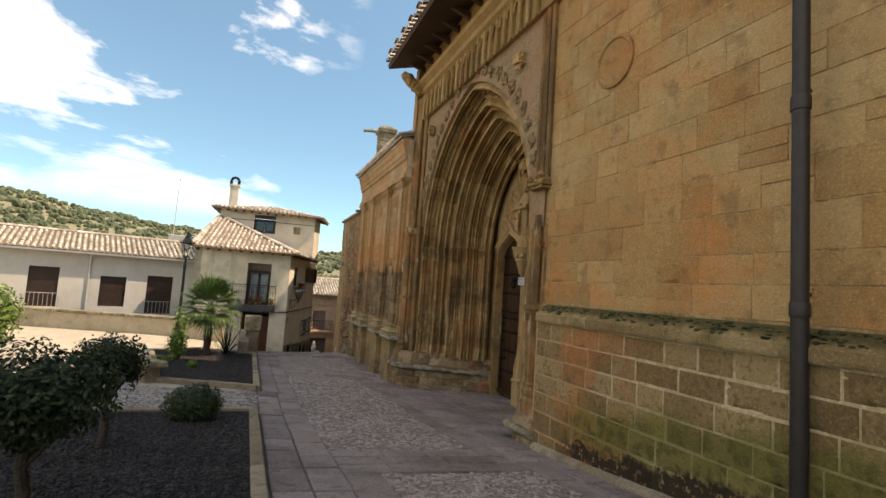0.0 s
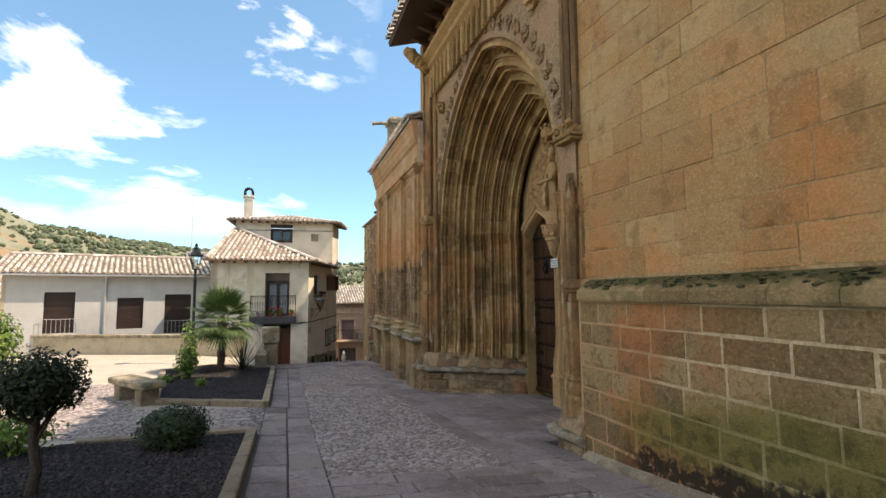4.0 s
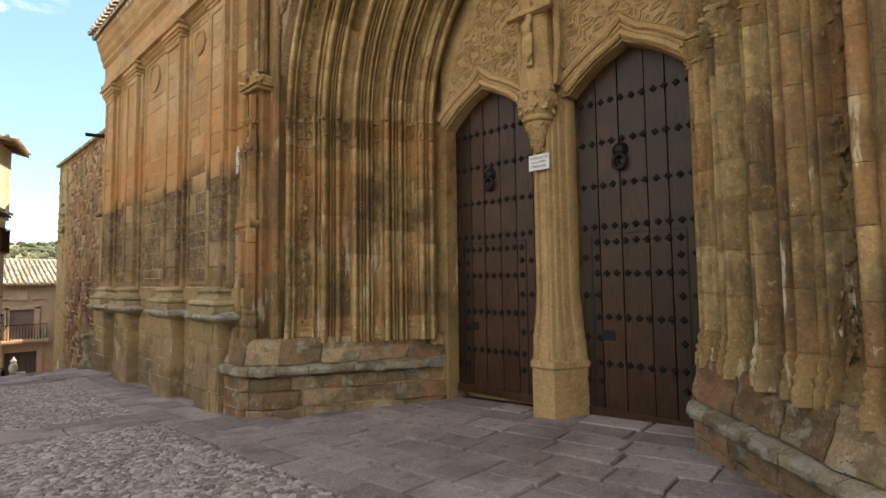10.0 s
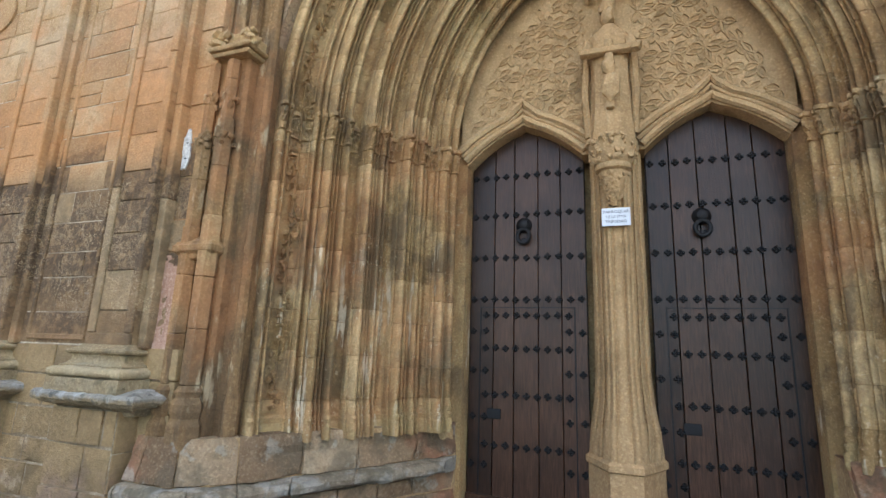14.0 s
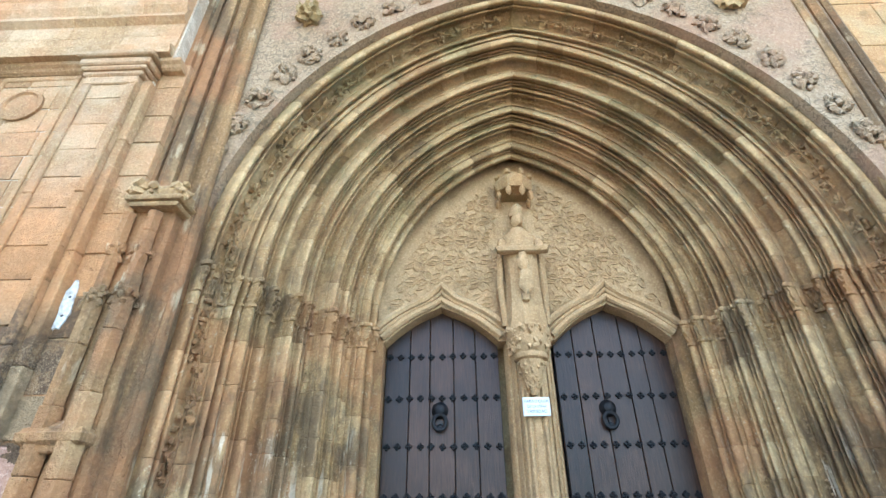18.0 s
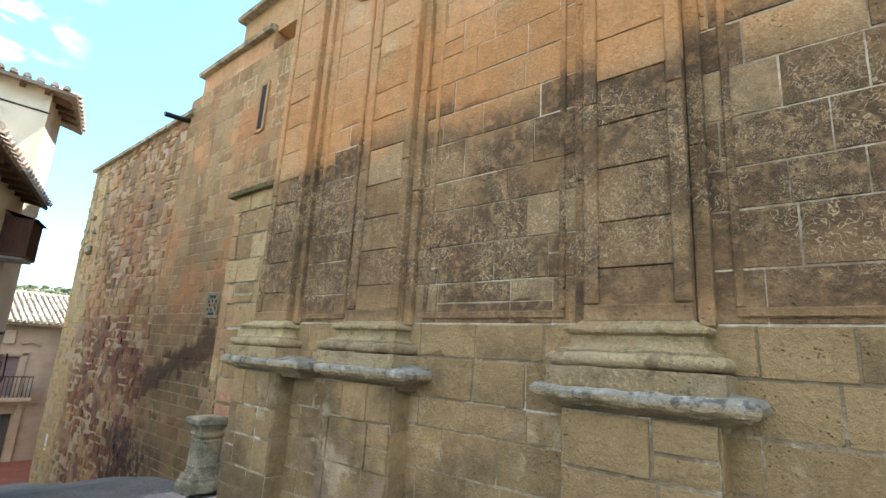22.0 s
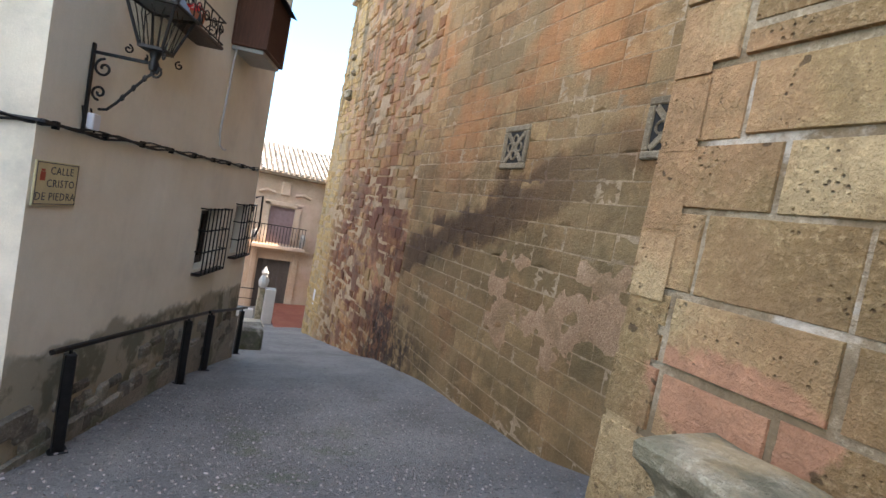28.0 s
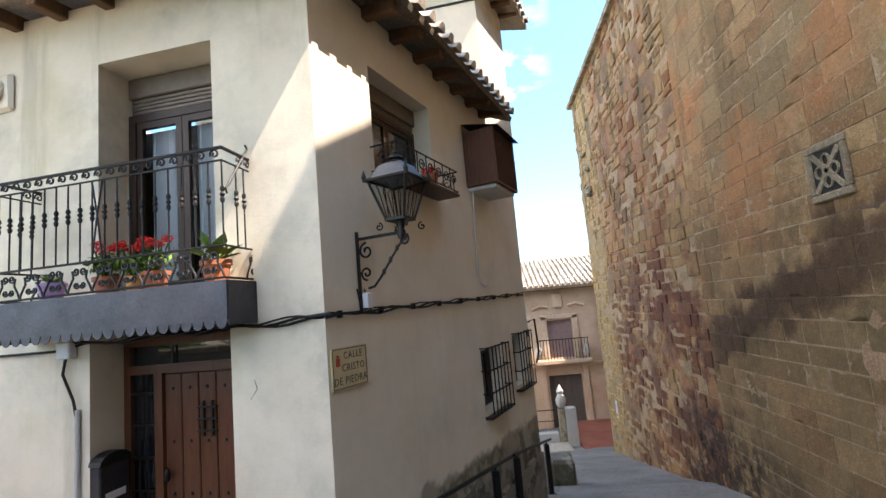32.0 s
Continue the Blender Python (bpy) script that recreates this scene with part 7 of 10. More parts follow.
def leaves(geo, c, rx, ry, rz, n, size, shell=0.45, flat=0.0, seed=0, up=0.4):
    """Small two-triangle leaves through an uneven crown."""
    r = random.Random(seed)
    for _ in range(n):
        while True:
            d = Vector((r.uniform(-1, 1), r.uniform(-1, 1), r.uniform(-1, 1)))
            if 0.02 < d.length < 1:
                break
        k = d.normalized()
        rad = (shell + (1 - shell) * r.random()) * (1 + 0.20 * noise.noise(k * 2.6 + Vector((seed, 0, 0))) + 0.12 * noise.noise(k * 7 + Vector((0, seed, 0))))
        p = Vector((c[0] + k.x * rx * rad, c[1] + k.y * ry * rad, c[2] + k.z * rz * rad))
        nrm = (k + Vector((r.uniform(-1, 1), r.uniform(-1, 1), r.uniform(-1, 1) + up)) * 0.9).normalized()
        t = nrm.orthogonal().normalized()
        t = (t * math.cos(r.random() * 6.3) + nrm.cross(t) * math.sin(r.random() * 6.3)).normalized()
        b = nrm.cross(t)
        s = size * r.uniform(0.6, 1.3)
        geo.add([p - t * s, p + b * s * 0.45, p + t * s, p - b * s * 0.45], [(0, 1, 2, 3)])
    return geo


def topiary(x, y, h, r, rz, seed, label):
    z = plaza_z(x, y)
    t = thing("topiary_tree", pose(x, y, z + 0.04), label, "tree", "clipped trees")
    g = Geo()
    g.tube([(0, 0, 0), (0.03, 0.02, h * 0.3), (-0.01, 0.0, h * 0.6), (0.02, 0, h)], 0.055, 9, r2=0.035)
    for k in range(7):
        an = k * 0.9
        g.tube([(0, 0, h * 0.55 + 0.05 * k), (0.3 * r * math.cos(an), 0.3 * r * math.sin(an), h * 0.85), (0.7 * r * math.cos(an), 0.7 * r * math.sin(an), h + 0.1)], 0.022, 6, r2=0.008)
    part("trunk", g, M_bark, t, "slender bare trunk", smooth=True)
    g = leaves(Geo(), (0, 0, h + rz * 0.55), r, r, rz, 8000, 0.028, 0.30, seed=seed)
    part("crown", g, M_priv, t, "dense clipped crown of small dark leaves", fix=False)
    return t


topiary(-1.62, 4.75, 0.75, 0.62, 0.42, 3, "small clipped tree with a dark flattened crown")
topiary(-1.67, 7.3, 0.88, 0.44, 0.34, 5, "small clipped tree with a dark flattened crown")


def shrub(x, y, r, rz, n, size, mat, seed, label, z=None, shell=0.35, name="shrub"):
    z = plaza_z(x, y) if z is None else z
    t = thing(name, pose(x, y, z + 0.03), label, "shrub")
    g = Geo()
    for k in range(5):
        an = k * 1.3 + seed
        g.tube([(0.02 * k, 0, 0), (0.3 * r * math.cos(an), 0.3 * r * math.sin(an), rz * 0.7), (0.6 * r * math.cos(an), 0.6 * r * math.sin(an), rz * 1.4)], 0.014, 5, r2=0.005)
    part("stems", g, M_bark, t)
    part("foliage", leaves(Geo(), (0, 0, rz * 0.95), r, r, rz, n, size, shell, seed=seed), mat, t, fix=False)
    return t


shrub(-0.82, 9.35, 0.48, 0.31, 7000, 0.024, M_box, 11, "clipped round boxwood bush", shell=0.6)
shrub(-0.40, 2.75, 0.42, 0.13, 2600, 0.026, M_box, 12, "low dark shrub at the edge of the bed")
shrub(-1.05, 2.55, 0.40, 0.12, 2200, 0.026, M_box, 13, "low dark shrub at the edge of the bed")
shrub(-2.35, 3.7, 0.45, 0.42, 500, 0.06, M_light, 14, "straggling rose bush with reddish leaves")
shrub(-3.3, 6.6, 0.55, 0.45, 900, 0.05, M_priv, 15, "dark leafy shrub in the bed")
shrub(-2.7, 9.3, 0.55, 0.32, 900, 0.045, M_light, 16, "light green shrub behind the trees")
shrub(-2.15, 17.9, 0.36, 0.55, 700, 0.055, M_light, 17, "slender rose bush in the raised bed")
shrub(-2.1, 18.0, 0.30, 0.95, 420, 0.055, M_light, 18, "slender rose bush in the raised bed")
shrub(-2.5, 17.0, 0.30, 0.13, 500, 0.04, M_light, 19, "low yellow-green plants by the kerb")
shrub(-1.5, 16.3, 0.16, 0.13, 260, 0.035, M_light, 20, "small yellow-green plant in the gravel")
shrub(-7.25, 17.6, 1.05, 1.15, 7000, 0.07, M_light, 21, "large bright green rounded bush")
shrub(-11.2, 17.0, 1.2, 0.8, 3000, 0.08, M_light, 22, "large bright green rounded bush")


def palm(x, y, h):
    t = thing("palm_tree", pose(x, y, plaza_z(x, y) + 0.05), "short fan palm with a shaggy trunk and spreading leaves", "palm")
    g = Geo()
    rings = []
    for k in range(15):
        z = h * k / 14
        rings.append([((0.115 + 0.02 * math.sin(3 * an + k * 2.1) + 0.012 * (k % 2)) * math.cos(an), (0.115 + 0.02 * math.sin(3 * an + k * 1.7) + 0.012 * (k % 2)) * math.sin(an), z) for an in [2 * math.pi * i / 12 for i in range(12)]])
    g.loft(rings)
    for k in range(60):
        an, z = rng.uniform(0, 6.28), rng.uniform(0.2, 1.0) * h
        g.tube([(0.11 * math.cos(an), 0.11 * math.sin(an), z), (0.19 * math.cos(an), 0.19 * math.sin(an), z + 0.10)], 0.02, 4, r2=0.006)
    part("trunk", g, M_bark, t, "fibrous brown trunk")
    for f in range(38):
        g = Geo()
        an = f * 2.39996
        el = radians(80 - f * 3.3)
        d = Vector((math.cos(an) * math.cos(el), math.sin(an) * math.cos(el), math.sin(el)))
        L = 0.55 + 0.15 * rng.random()
        p0 = Vector((0, 0, h))
        p1 = p0 + d * L + Vector((0, 0, -0.04 * f / 30))
        g.tube([p0, (p0 + p1) / 2 + Vector((0, 0, 0.03)), p1], 0.011, 4, r2=0.007)
        side = d.cross(Vector((0, 0, 1))).normalized()
        nrm = side.cross(d).normalized()
        for k in range(25):
            q = radians(-110 + 220 * k / 24)
            v = (d * math.cos(q) + side * math.sin(q) + nrm * 0.10).normalized()
            ll = 0.68 * (0.80 + 0.2 * math.cos(q)) * rng.uniform(0.9, 1.1)
            droop = Vector((0, 0, -0.20 * ll * (0.5 + f / 30)))
            w = v.cross(nrm).normalized() * 0.026
            m_ = p1 + v * ll * 0.55
            e_ = p1 + v * ll + droop
            g.add([p1, m_ + w, e_, m_ - w], [(0, 1, 2, 3)])
        part("leaf", g, M_palm, t, fix=False)
    return t


palm(-1.38, 19.55, 1.72)
t = thing("yucca", pose(-0.75, 20.0, plaza_z(-0.75, 20.0) + 0.03), "spiky dark yucca with arching stems", "plant")
for f in range(46):
    g = Geo()
    an, el = f * 2.4, radians(85 - 1.5 * f)
    d = Vector((math.cos(an) * math.cos(el), math.sin(an) * math.cos(el), math.sin(el)))
    L = rng.uniform(0.95, 1.55)
    s = d.cross(Vector((0, 0, 1))).normalized() * 0.018
    p = Vector((0, 0, 0.02))
    g.add([p - s, p + s, p + d * L * 0.6 + s, p + d * L + Vector((0, 0, -0.2 * L * math.cos(el))), p + d * L * 0.6 - s], [(0, 1, 2, 4), (4, 2, 3)])
    part("blade", g, M_priv, t, fix=False)

# ---- square furniture ----
def lamp_post(x, y):
    z = plaza_z(x, y)
    t = thing("street_lamp", pose(x, y, z), "black cast-iron street lamp with a glazed lantern", "street lamp")
    M = M_lamp
    part("base", Geo().lathe([(0.24, 0.0), (0.24, 0.10), (0.19, 0.14), (0.16, 0.35), (0.12, 0.45), (0.13, 0.62), (0.10, 0.70), (0.115, 0.80), (0.08, 0.90)], 12), M, t, smooth=True)
    part("pole", Geo().lathe([(0.062, 0.9), (0.07, 1.2), (0.055, 1.25), (0.05, 3.0), (0.07, 3.05), (0.06, 3.12), (0.045, 3.2), (0.045, 3.45), (0.09, 3.5)], 14), M, t, smooth=True)
    lan = part("lantern_frame", Geo().lathe([(0.12, 3.48), (0.13, 3.52), (0.11, 3.53)], 6), M, t)
    for k in range(6):
        an = k * math.pi / 3
        part("lantern_bar", Geo().tube([(0.115 * math.cos(an), 0.115 * math.sin(an), 3.52), (0.215 * math.cos(an), 0.215 * math.sin(an), 4.02)], 0.011, 5), M, lan)
        a2 = an + math.pi / 3
        g = Geo().add([(0.112 * math.cos(an), 0.112 * math.sin(an), 3.53), (0.112 * math.cos(a2), 0.112 * math.sin(a2), 3.53), (0.21 * math.cos(a2), 0.21 * math.sin(a2), 4.01), (0.21 * math.cos(an), 0.21 * math.sin(an), 4.01)], [(0, 1, 2, 3)])
        pane = part("pane", g, M_glass, lan)
        pane.visible_shadow = False
    part("lantern_roof", Geo().lathe([(0.25, 4.0), (0.26, 4.04), (0.20, 4.08), (0.13, 4.22), (0.10, 4.26), (0.12, 4.30), (0.05, 4.36), (0.06, 4.42), (0.02, 4.5)], 6), M, t)
    for k in range(6):
        an = k * math.pi / 3
        part("finial", Geo().blob((0.24 * math.cos(an), 0.24 * math.sin(an), 4.08), 0.025, 0.025, 0.05, 1, 0.1), M, t)
    return t


M_lamp = plain("dark_green_iron", (0.012, 0.016, 0.015), 0.4, 0.3, var=0.15)
M_glass, nt, bsdf = material("clear_glass")
bsdf.inputs["Base Color"].default_value = (0.75, 0.8, 0.8, 1)
bsdf.inputs["Roughness"].default_value = 0.02
bsdf.inputs["Transmission Weight"].default_value = 1.0
bsdf.inputs["IOR"].default_value = 1.1
lamp_post(-2.62, 21.75)


def bench(x, y, rz, label, hl=0.62):
    z = plaza_z(x, y)
    t = thing("stone_bench", pose(x, y, z, 0, 0, rz), label, "bench", "stone benches")
    g = worn(Geo().rbox(-hl, hl, -0.27, 0.27, 0.34, 0.50, 0.035), 0.02, 4)
    part("seat", g, M_ledge, t, "thick worn grey stone slab")
    for s_ in (-1, 1):
        part("leg", worn(Geo().rbox(s_ * hl * 0.62 - 0.14, s_ * hl * 0.62 + 0.14, -0.2, 0.2, -0.12, 0.34, 0.03), 0.015, 4), M_kerb, t)
    return t


bench(-2.52, 14.2, -53.5, "weathered stone bench beside the raised bed", 0.86)
bench(-3.55, 9.85, 25, "mossy stone bench by the garden bed")

# low parapet wall along the far edge of the square
pw = thing("parapet_wall", pose(-2.4, 24.55, -0.1, 0, 0, -21.5), "low rendered parapet wall with a stone coping", "wall", kind="structure")
M_render_y = stone("ochre_render", ((0.36, 0.29, 0.19), (0.45, 0.37, 0.25), (0.52, 0.44, 0.32)), [((0.20, 0.15, 0.09), blotch(1.2, 0.52, 0.68), 0.5)], rnd=0.1, bump=0.4)
part("wall_body", Geo().box(-32, 1.4, -0.16, 0.16, -3.5, 0.70), M_render_y, pw)
for k in range(28):
    x1 = 1.45 - k * 1.2
    part("coping_stone", worn(Geo().rbox(x1 - 1.19, x1, -0.23, 0.23, 0.70, 0.82, 0.02), 0.012, 3), M_ledge, pw)
# retaining wall and post where the square meets the lane
lw = thing("low_wall", pose(-0.2, 20.4, -0.5), "low rough stone retaining wall at the edge of the square", "wall", kind="structure")
part("wall_body", worn(Geo().rbox(-0.18, 0.22, 0.0, 4.9, -1.6, 0.72, 0.03), 0.03, 2), M_kerb, lw)
po = thing("stone_post", pose(0.12, 22.1, -0.5), "square weathered stone gate post", "post")
part("shaft", worn(Geo().rbox(-0.27, 0.27, -0.27, 0.27, -0.2, 0.98, 0.03), 0.02, 3), M_kerb, po)
part("block", worn(Geo().rbox(-0.32, 0.32, -0.32, 0.32, 1.0, 1.62, 0.04), 0.03, 3), M_ledge, po, "rough grey capstone")
# pillar with a dark bust at the side of the square
bp = thing("bust_pillar", pose(-6.5, 13.8, plaza_z(-6.5, 13.8)), "pale stone pillar carrying a grey-green weathered bust", "monument")
part("pillar", worn(square_turned(((0, 0.66), (0.2, 0.66), (0.25, 0.50), (0.32, 0.46), (1.45, 0.45), (1.5, 0.52), (1.56, 0.57), (1.70, 0.57))), 0.008, 4.0), M_render_y, bp)
g = Geo()
g.blob((0, 0, 1.86), 0.36, 0.22, 0.26, 3, 0.2, 4)
g.lathe([(0.11, 2.0), (0.09, 2.2)], 12)
g.blob((0, -0.02, 2.32), 0.145, 0.16, 0.20, 3, 0.15, 8)
g.blob((0, 0.03, 2.40), 0.165, 0.16, 0.15, 3, 0.35, 2, 5)
part("bust", g, plain("weathered_bronze", (0.24, 0.27, 0.235), 0.7, 0.1, var=0.35), bp, smooth=True)

# straggling broad-leaved plant at the edge of the bed
bl_ = thing("broadleaf_plant", pose(-1.75, 3.55, plaza_z(-1.75, 3.55) + 0.02), "low plant with large glossy green leaves", "plant")
r6 = random.Random(61)
for k in range(26):
    an, l, el = r6.random() * 6.28, r6.uniform(0.12, 0.38), r6.uniform(0.35, 1.25)
    d = Vector((math.cos(an) * math.cos(el), math.sin(an) * math.cos(el), math.sin(el)))
    o, s_ = d * l, Vector((-math.sin(an), math.cos(an), 0)) * 0.035
    tip = o + Vector((math.cos(an), math.sin(an), -0.25)) * 0.12
    g = Geo().tube([(0, 0, 0), tuple(o)], 0.004, 4)
    g.add([o, (o + tip) / 2 + s_ + Vector((0, 0, 0.012)), tip, (o + tip) / 2 - s_ + Vector((0, 0, 0.012)), (o + tip) / 2], [(0, 1, 4), (1, 2, 4), (2, 3, 4), (3, 0, 4)])
    part("leaf", g, M_light if k % 3 else M_box, bl_, fix=False)

# kerb of the step down to the lane, and loose gravel on it
kb = thing("lane_step", pose(0, 0, 0), "row of worn pale stones at the step down to the lane", "step", kind="structure")
x = 0.25
while x < 4.0:
    l = rng.uniform(0.45, 0.8)
    z = ground_z(x + l / 2, 23.2)
    part("kerb_stone", worn(Geo().rbox(x, x + l - 0.012, 23.12, 23.46, z - 0.5, z + 0.012, 0.02), 0.012, 5), M_slab, kb)
    x += l
pebbles("lane_gravel", 0.2, 6.4, 23.5, 29.5, 90, 0.013, M_pebble, base=0.012, label="loose gravel scattered on the lane", hgt=0.8)

# ---- cream house on the lane ----
def frame_of(o, ux, uy):
    """Local frame of a wall: x along it, y into it, z up."""
    k = math.hypot(ux, uy)
    ux, uy = ux / k, uy / k
    return Matrix(((ux, -uy, 0, o[0]), (uy, ux, 0, o[1]), (0, 0, 1, o[2]), (0, 0, 0, 1)))


MF = frame_of((1.72, 26.98, 0), 0.993, -0.11)      # front: x runs up to 0 at the corner
MS = frame_of((1.72, 26.98, 0), 0.347, 0.938)      # lane side: x runs from 0 at the corner
MW = frame_of((-3.0, 29.1, 0), 0.966, 0.26)        # long white house

def lane_base(N, p, x, y, z):
    """Bare rough render along the foot of the lane wall, rising downhill against the paving."""
    s = N.math("ADD", N.math("MULTIPLY", N.math("SUBTRACT", x, 1.72), 0.347), N.math("MULTIPLY", N.math("SUBTRACT", y, 26.98), 0.938))
    line = N.math("ADD", N.math("MULTIPLY", s, BASE_K), BASE_0)
    n = N.math("MULTIPLY", N.math("SUBTRACT", N.noise(p, 2.6, 5.0, 0.6), 0.5), 0.55)
    return N.range(N.math("SUBTRACT", N.math("ADD", z, n), line), 0.05, -0.05)


BASE_0, BASE_K = -0.74, -0.04
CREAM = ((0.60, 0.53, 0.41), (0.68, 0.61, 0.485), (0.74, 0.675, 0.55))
GREY_BASE = (0.21, 0.19, 0.155)
# broad first blotch darkens the front's colour against bright bounced light; others are stains
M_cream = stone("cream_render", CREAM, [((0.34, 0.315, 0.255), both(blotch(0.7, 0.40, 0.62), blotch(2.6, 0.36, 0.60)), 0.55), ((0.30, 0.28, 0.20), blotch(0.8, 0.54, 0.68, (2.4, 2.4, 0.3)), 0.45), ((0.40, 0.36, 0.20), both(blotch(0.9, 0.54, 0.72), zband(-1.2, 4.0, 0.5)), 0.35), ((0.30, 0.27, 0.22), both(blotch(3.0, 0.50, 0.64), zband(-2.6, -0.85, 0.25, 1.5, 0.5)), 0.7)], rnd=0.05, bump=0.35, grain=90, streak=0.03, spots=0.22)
M_cream_side = stone("cream_render_lane", CREAM, [((0.36, 0.32, 0.27), blotch(0.8, 0.53, 0.70), 0.22), ((0.235, 0.205, 0.145), lane_base, 0.8), ((0.10, 0.095, 0.06), both(lane_base, blotch(2.6, 0.46, 0.58)), 0.75), ((0.42, 0.38, 0.30), both(lane_base, blotch(1.6, 0.56, 0.62)), 0.7)], rnd=0.05, bump=0.35, grain=90, streak=0.04, spots=0.22)
M_white = stone("white_render", ((0.40, 0.38, 0.34), (0.46, 0.44, 0.40), (0.51, 0.49, 0.45)), [((0.36, 0.33, 0.28), zband(-1.0, 0.35, 0.2, 1.5, 0.5), 0.4)], rnd=0.05, bump=0.25, streak=0.06, spots=0.22)
M_base = stone("rubble_base", ((0.11, 0.095, 0.075), (0.19, 0.165, 0.13), (0.29, 0.255, 0.20)), [((0.07, 0.085, 0.04), blotch(1.8, 0.5, 0.64), 0.6), ((0.40, 0.36, 0.29), blotch(2.2, 0.58, 0.66), 0.6)], rnd=0.6, bump=1.0)
M_brown = wood("brown_shutter_wood", (0.018, 0.010, 0.007), (0.035, 0.019, 0.013), (0.062, 0.036, 0.025), 0.45)
M_hdoor = wood("house_door_wood", (0.052, 0.018, 0.009), (0.088, 0.032, 0.015), (0.12, 0.05, 0.024), 0.42)
M_sheet = plain("grey_sheet_metal", (0.055, 0.053, 0.062), 0.45, 0.6, var=0.2, scale=5)
M_curtain = plain("white_lace", (0.62, 0.64, 0.68), 0.9, var=0.05)
# dimness of the rooms behind the glass is put into this dark colour
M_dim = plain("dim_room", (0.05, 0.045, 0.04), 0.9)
M_terra = plain("terracotta", (0.33, 0.11, 0.055), 0.8, var=0.18)
M_lilac = plain("lilac_pot", (0.40, 0.24, 0.47), 0.5, var=0.06)
M_ochre_pot = plain("ochre_pot", (0.55, 0.28, 0.09), 0.5, var=0.06)
M_red = leaf_mat("geranium_flowers", (0.45, 0.012, 0.012), (0.75, 0.04, 0.035))
M_conduit = plain("grey_conduit", (0.42, 0.41, 0.39), 0.6, var=0.08)
M_white_box = plain("white_plastic", (0.62, 0.63, 0.66), 0.5, var=0.05)
M_rafter = wood("eave_timber", (0.05, 0.026, 0.013), (0.11, 0.058, 0.03), (0.18, 0.10, 0.055), 0.75)
M_sky_glass, nt, bsdf = material("window_glass")
bsdf.inputs["Base Color"].default_value = (0.02, 0.025, 0.03, 1)
bsdf.inputs["Roughness"].default_value = 0.03
bsdf.inputs["Transmission Weight"].default_value = 0.35
bsdf.inputs["Specular IOR Level"].default_value = 0.8


def holed(name, m, x0, x1, z0, z1, thick, holes, mat, parent, label=""):
    """A wall with rectangular openings; face at y = 0, thickness into +y."""
    xs = sorted({x0, x1} | {h[0] for h in holes} | {h[1] for h in holes})
    zs = sorted({z0, z1} | {h[2] for h in holes} | {h[3] for h in holes})
    g = Geo()
    solid = lambda i, j: 0 <= i < len(xs) - 1 and 0 <= j < len(zs) - 1 and not any(h[0] < (xs[i] + xs[i + 1]) / 2 < h[1] and h[2] < (zs[j] + zs[j + 1]) / 2 < h[3] for h in holes)
    for i in range(len(xs) - 1):
        for j in range(len(zs) - 1):
            if not solid(i, j):
                continue
            a, b, c, d = xs[i], xs[i + 1], zs[j], zs[j + 1]
            q = lambda *ps: g.add([m @ Vector(p) for p in ps], [(0, 1, 2, 3)])
            q((a, 0, c), (b, 0, c), (b, 0, d), (a, 0, d))
            q((b, thick, c), (a, thick, c), (a, thick, d), (b, thick, d))
            if not solid(i - 1, j):
                q((a, thick, c), (a, 0, c), (a, 0, d), (a, thick, d))
            if not solid(i + 1, j):
                q((b, 0, c), (b, thick, c), (b, thick, d), (b, 0, d))
            if not solid(i, j - 1):
                q((a, thick, c), (b, thick, c), (b, 0, c), (a, 0, c))
            if not solid(i, j + 1):
                q((a, 0, d), (b, 0, d), (b, thick, d), (a, thick, d))
    return part(name, g, mat, parent, label, fix=False)


def placed(ob, m):
    ob.matrix_basis = m
    return ob


house = thing("lane_house", pose(1.72, 26.98, 0) @ Matrix.Translation((0, 0, 0)), "old cream rendered house with a tiled roof on the lane corner", "house")
house.matrix_world = Matrix.Identity(4)
F_BALC = (-2.08, -0.92, 1.30, 3.46)
F_DOOR = (-2.17, -0.82, -1.6, 1.02)
S_WIN = (0.86, 2.14, 2.36, 3.42)
S_GR1, S_GR2 = (3.10, 3.90, -0.43, 0.38), (4.47, 5.14, -0.33, 0.46)
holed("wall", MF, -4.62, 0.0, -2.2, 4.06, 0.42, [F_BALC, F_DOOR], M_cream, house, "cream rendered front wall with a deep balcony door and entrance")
holed("wall", MS, 0.0, 5.40, -3.4, 4.0, 0.34, [S_WIN, S_GR1, S_GR2], M_cream_side, house, "cream rendered lane wall with stained base")
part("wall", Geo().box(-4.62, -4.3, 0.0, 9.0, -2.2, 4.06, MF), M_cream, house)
part("wall", Geo().box(5.38, 5.40, 0.34, 5.0, -3.4, 4.0, MS), M_cream_side, house)
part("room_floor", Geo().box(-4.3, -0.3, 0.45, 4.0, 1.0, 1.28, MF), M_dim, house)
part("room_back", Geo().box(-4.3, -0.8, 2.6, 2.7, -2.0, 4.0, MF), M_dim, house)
# upper storey set back over the rear of the house
TO = MS @ Vector((4.36, 0, 0))
MT = frame_of((TO.x, TO.y, 0), 0.993, -0.11)
T_WIN = (-3.55, -2.30, 5.42, 6.5)
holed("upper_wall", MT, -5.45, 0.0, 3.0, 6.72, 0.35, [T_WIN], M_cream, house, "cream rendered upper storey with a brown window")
holed("upper_wall", MS, 4.36, 5.75, 3.9, 6.66, 0.35, [], M_cream, house)
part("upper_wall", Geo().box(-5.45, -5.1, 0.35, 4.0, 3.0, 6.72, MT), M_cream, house)


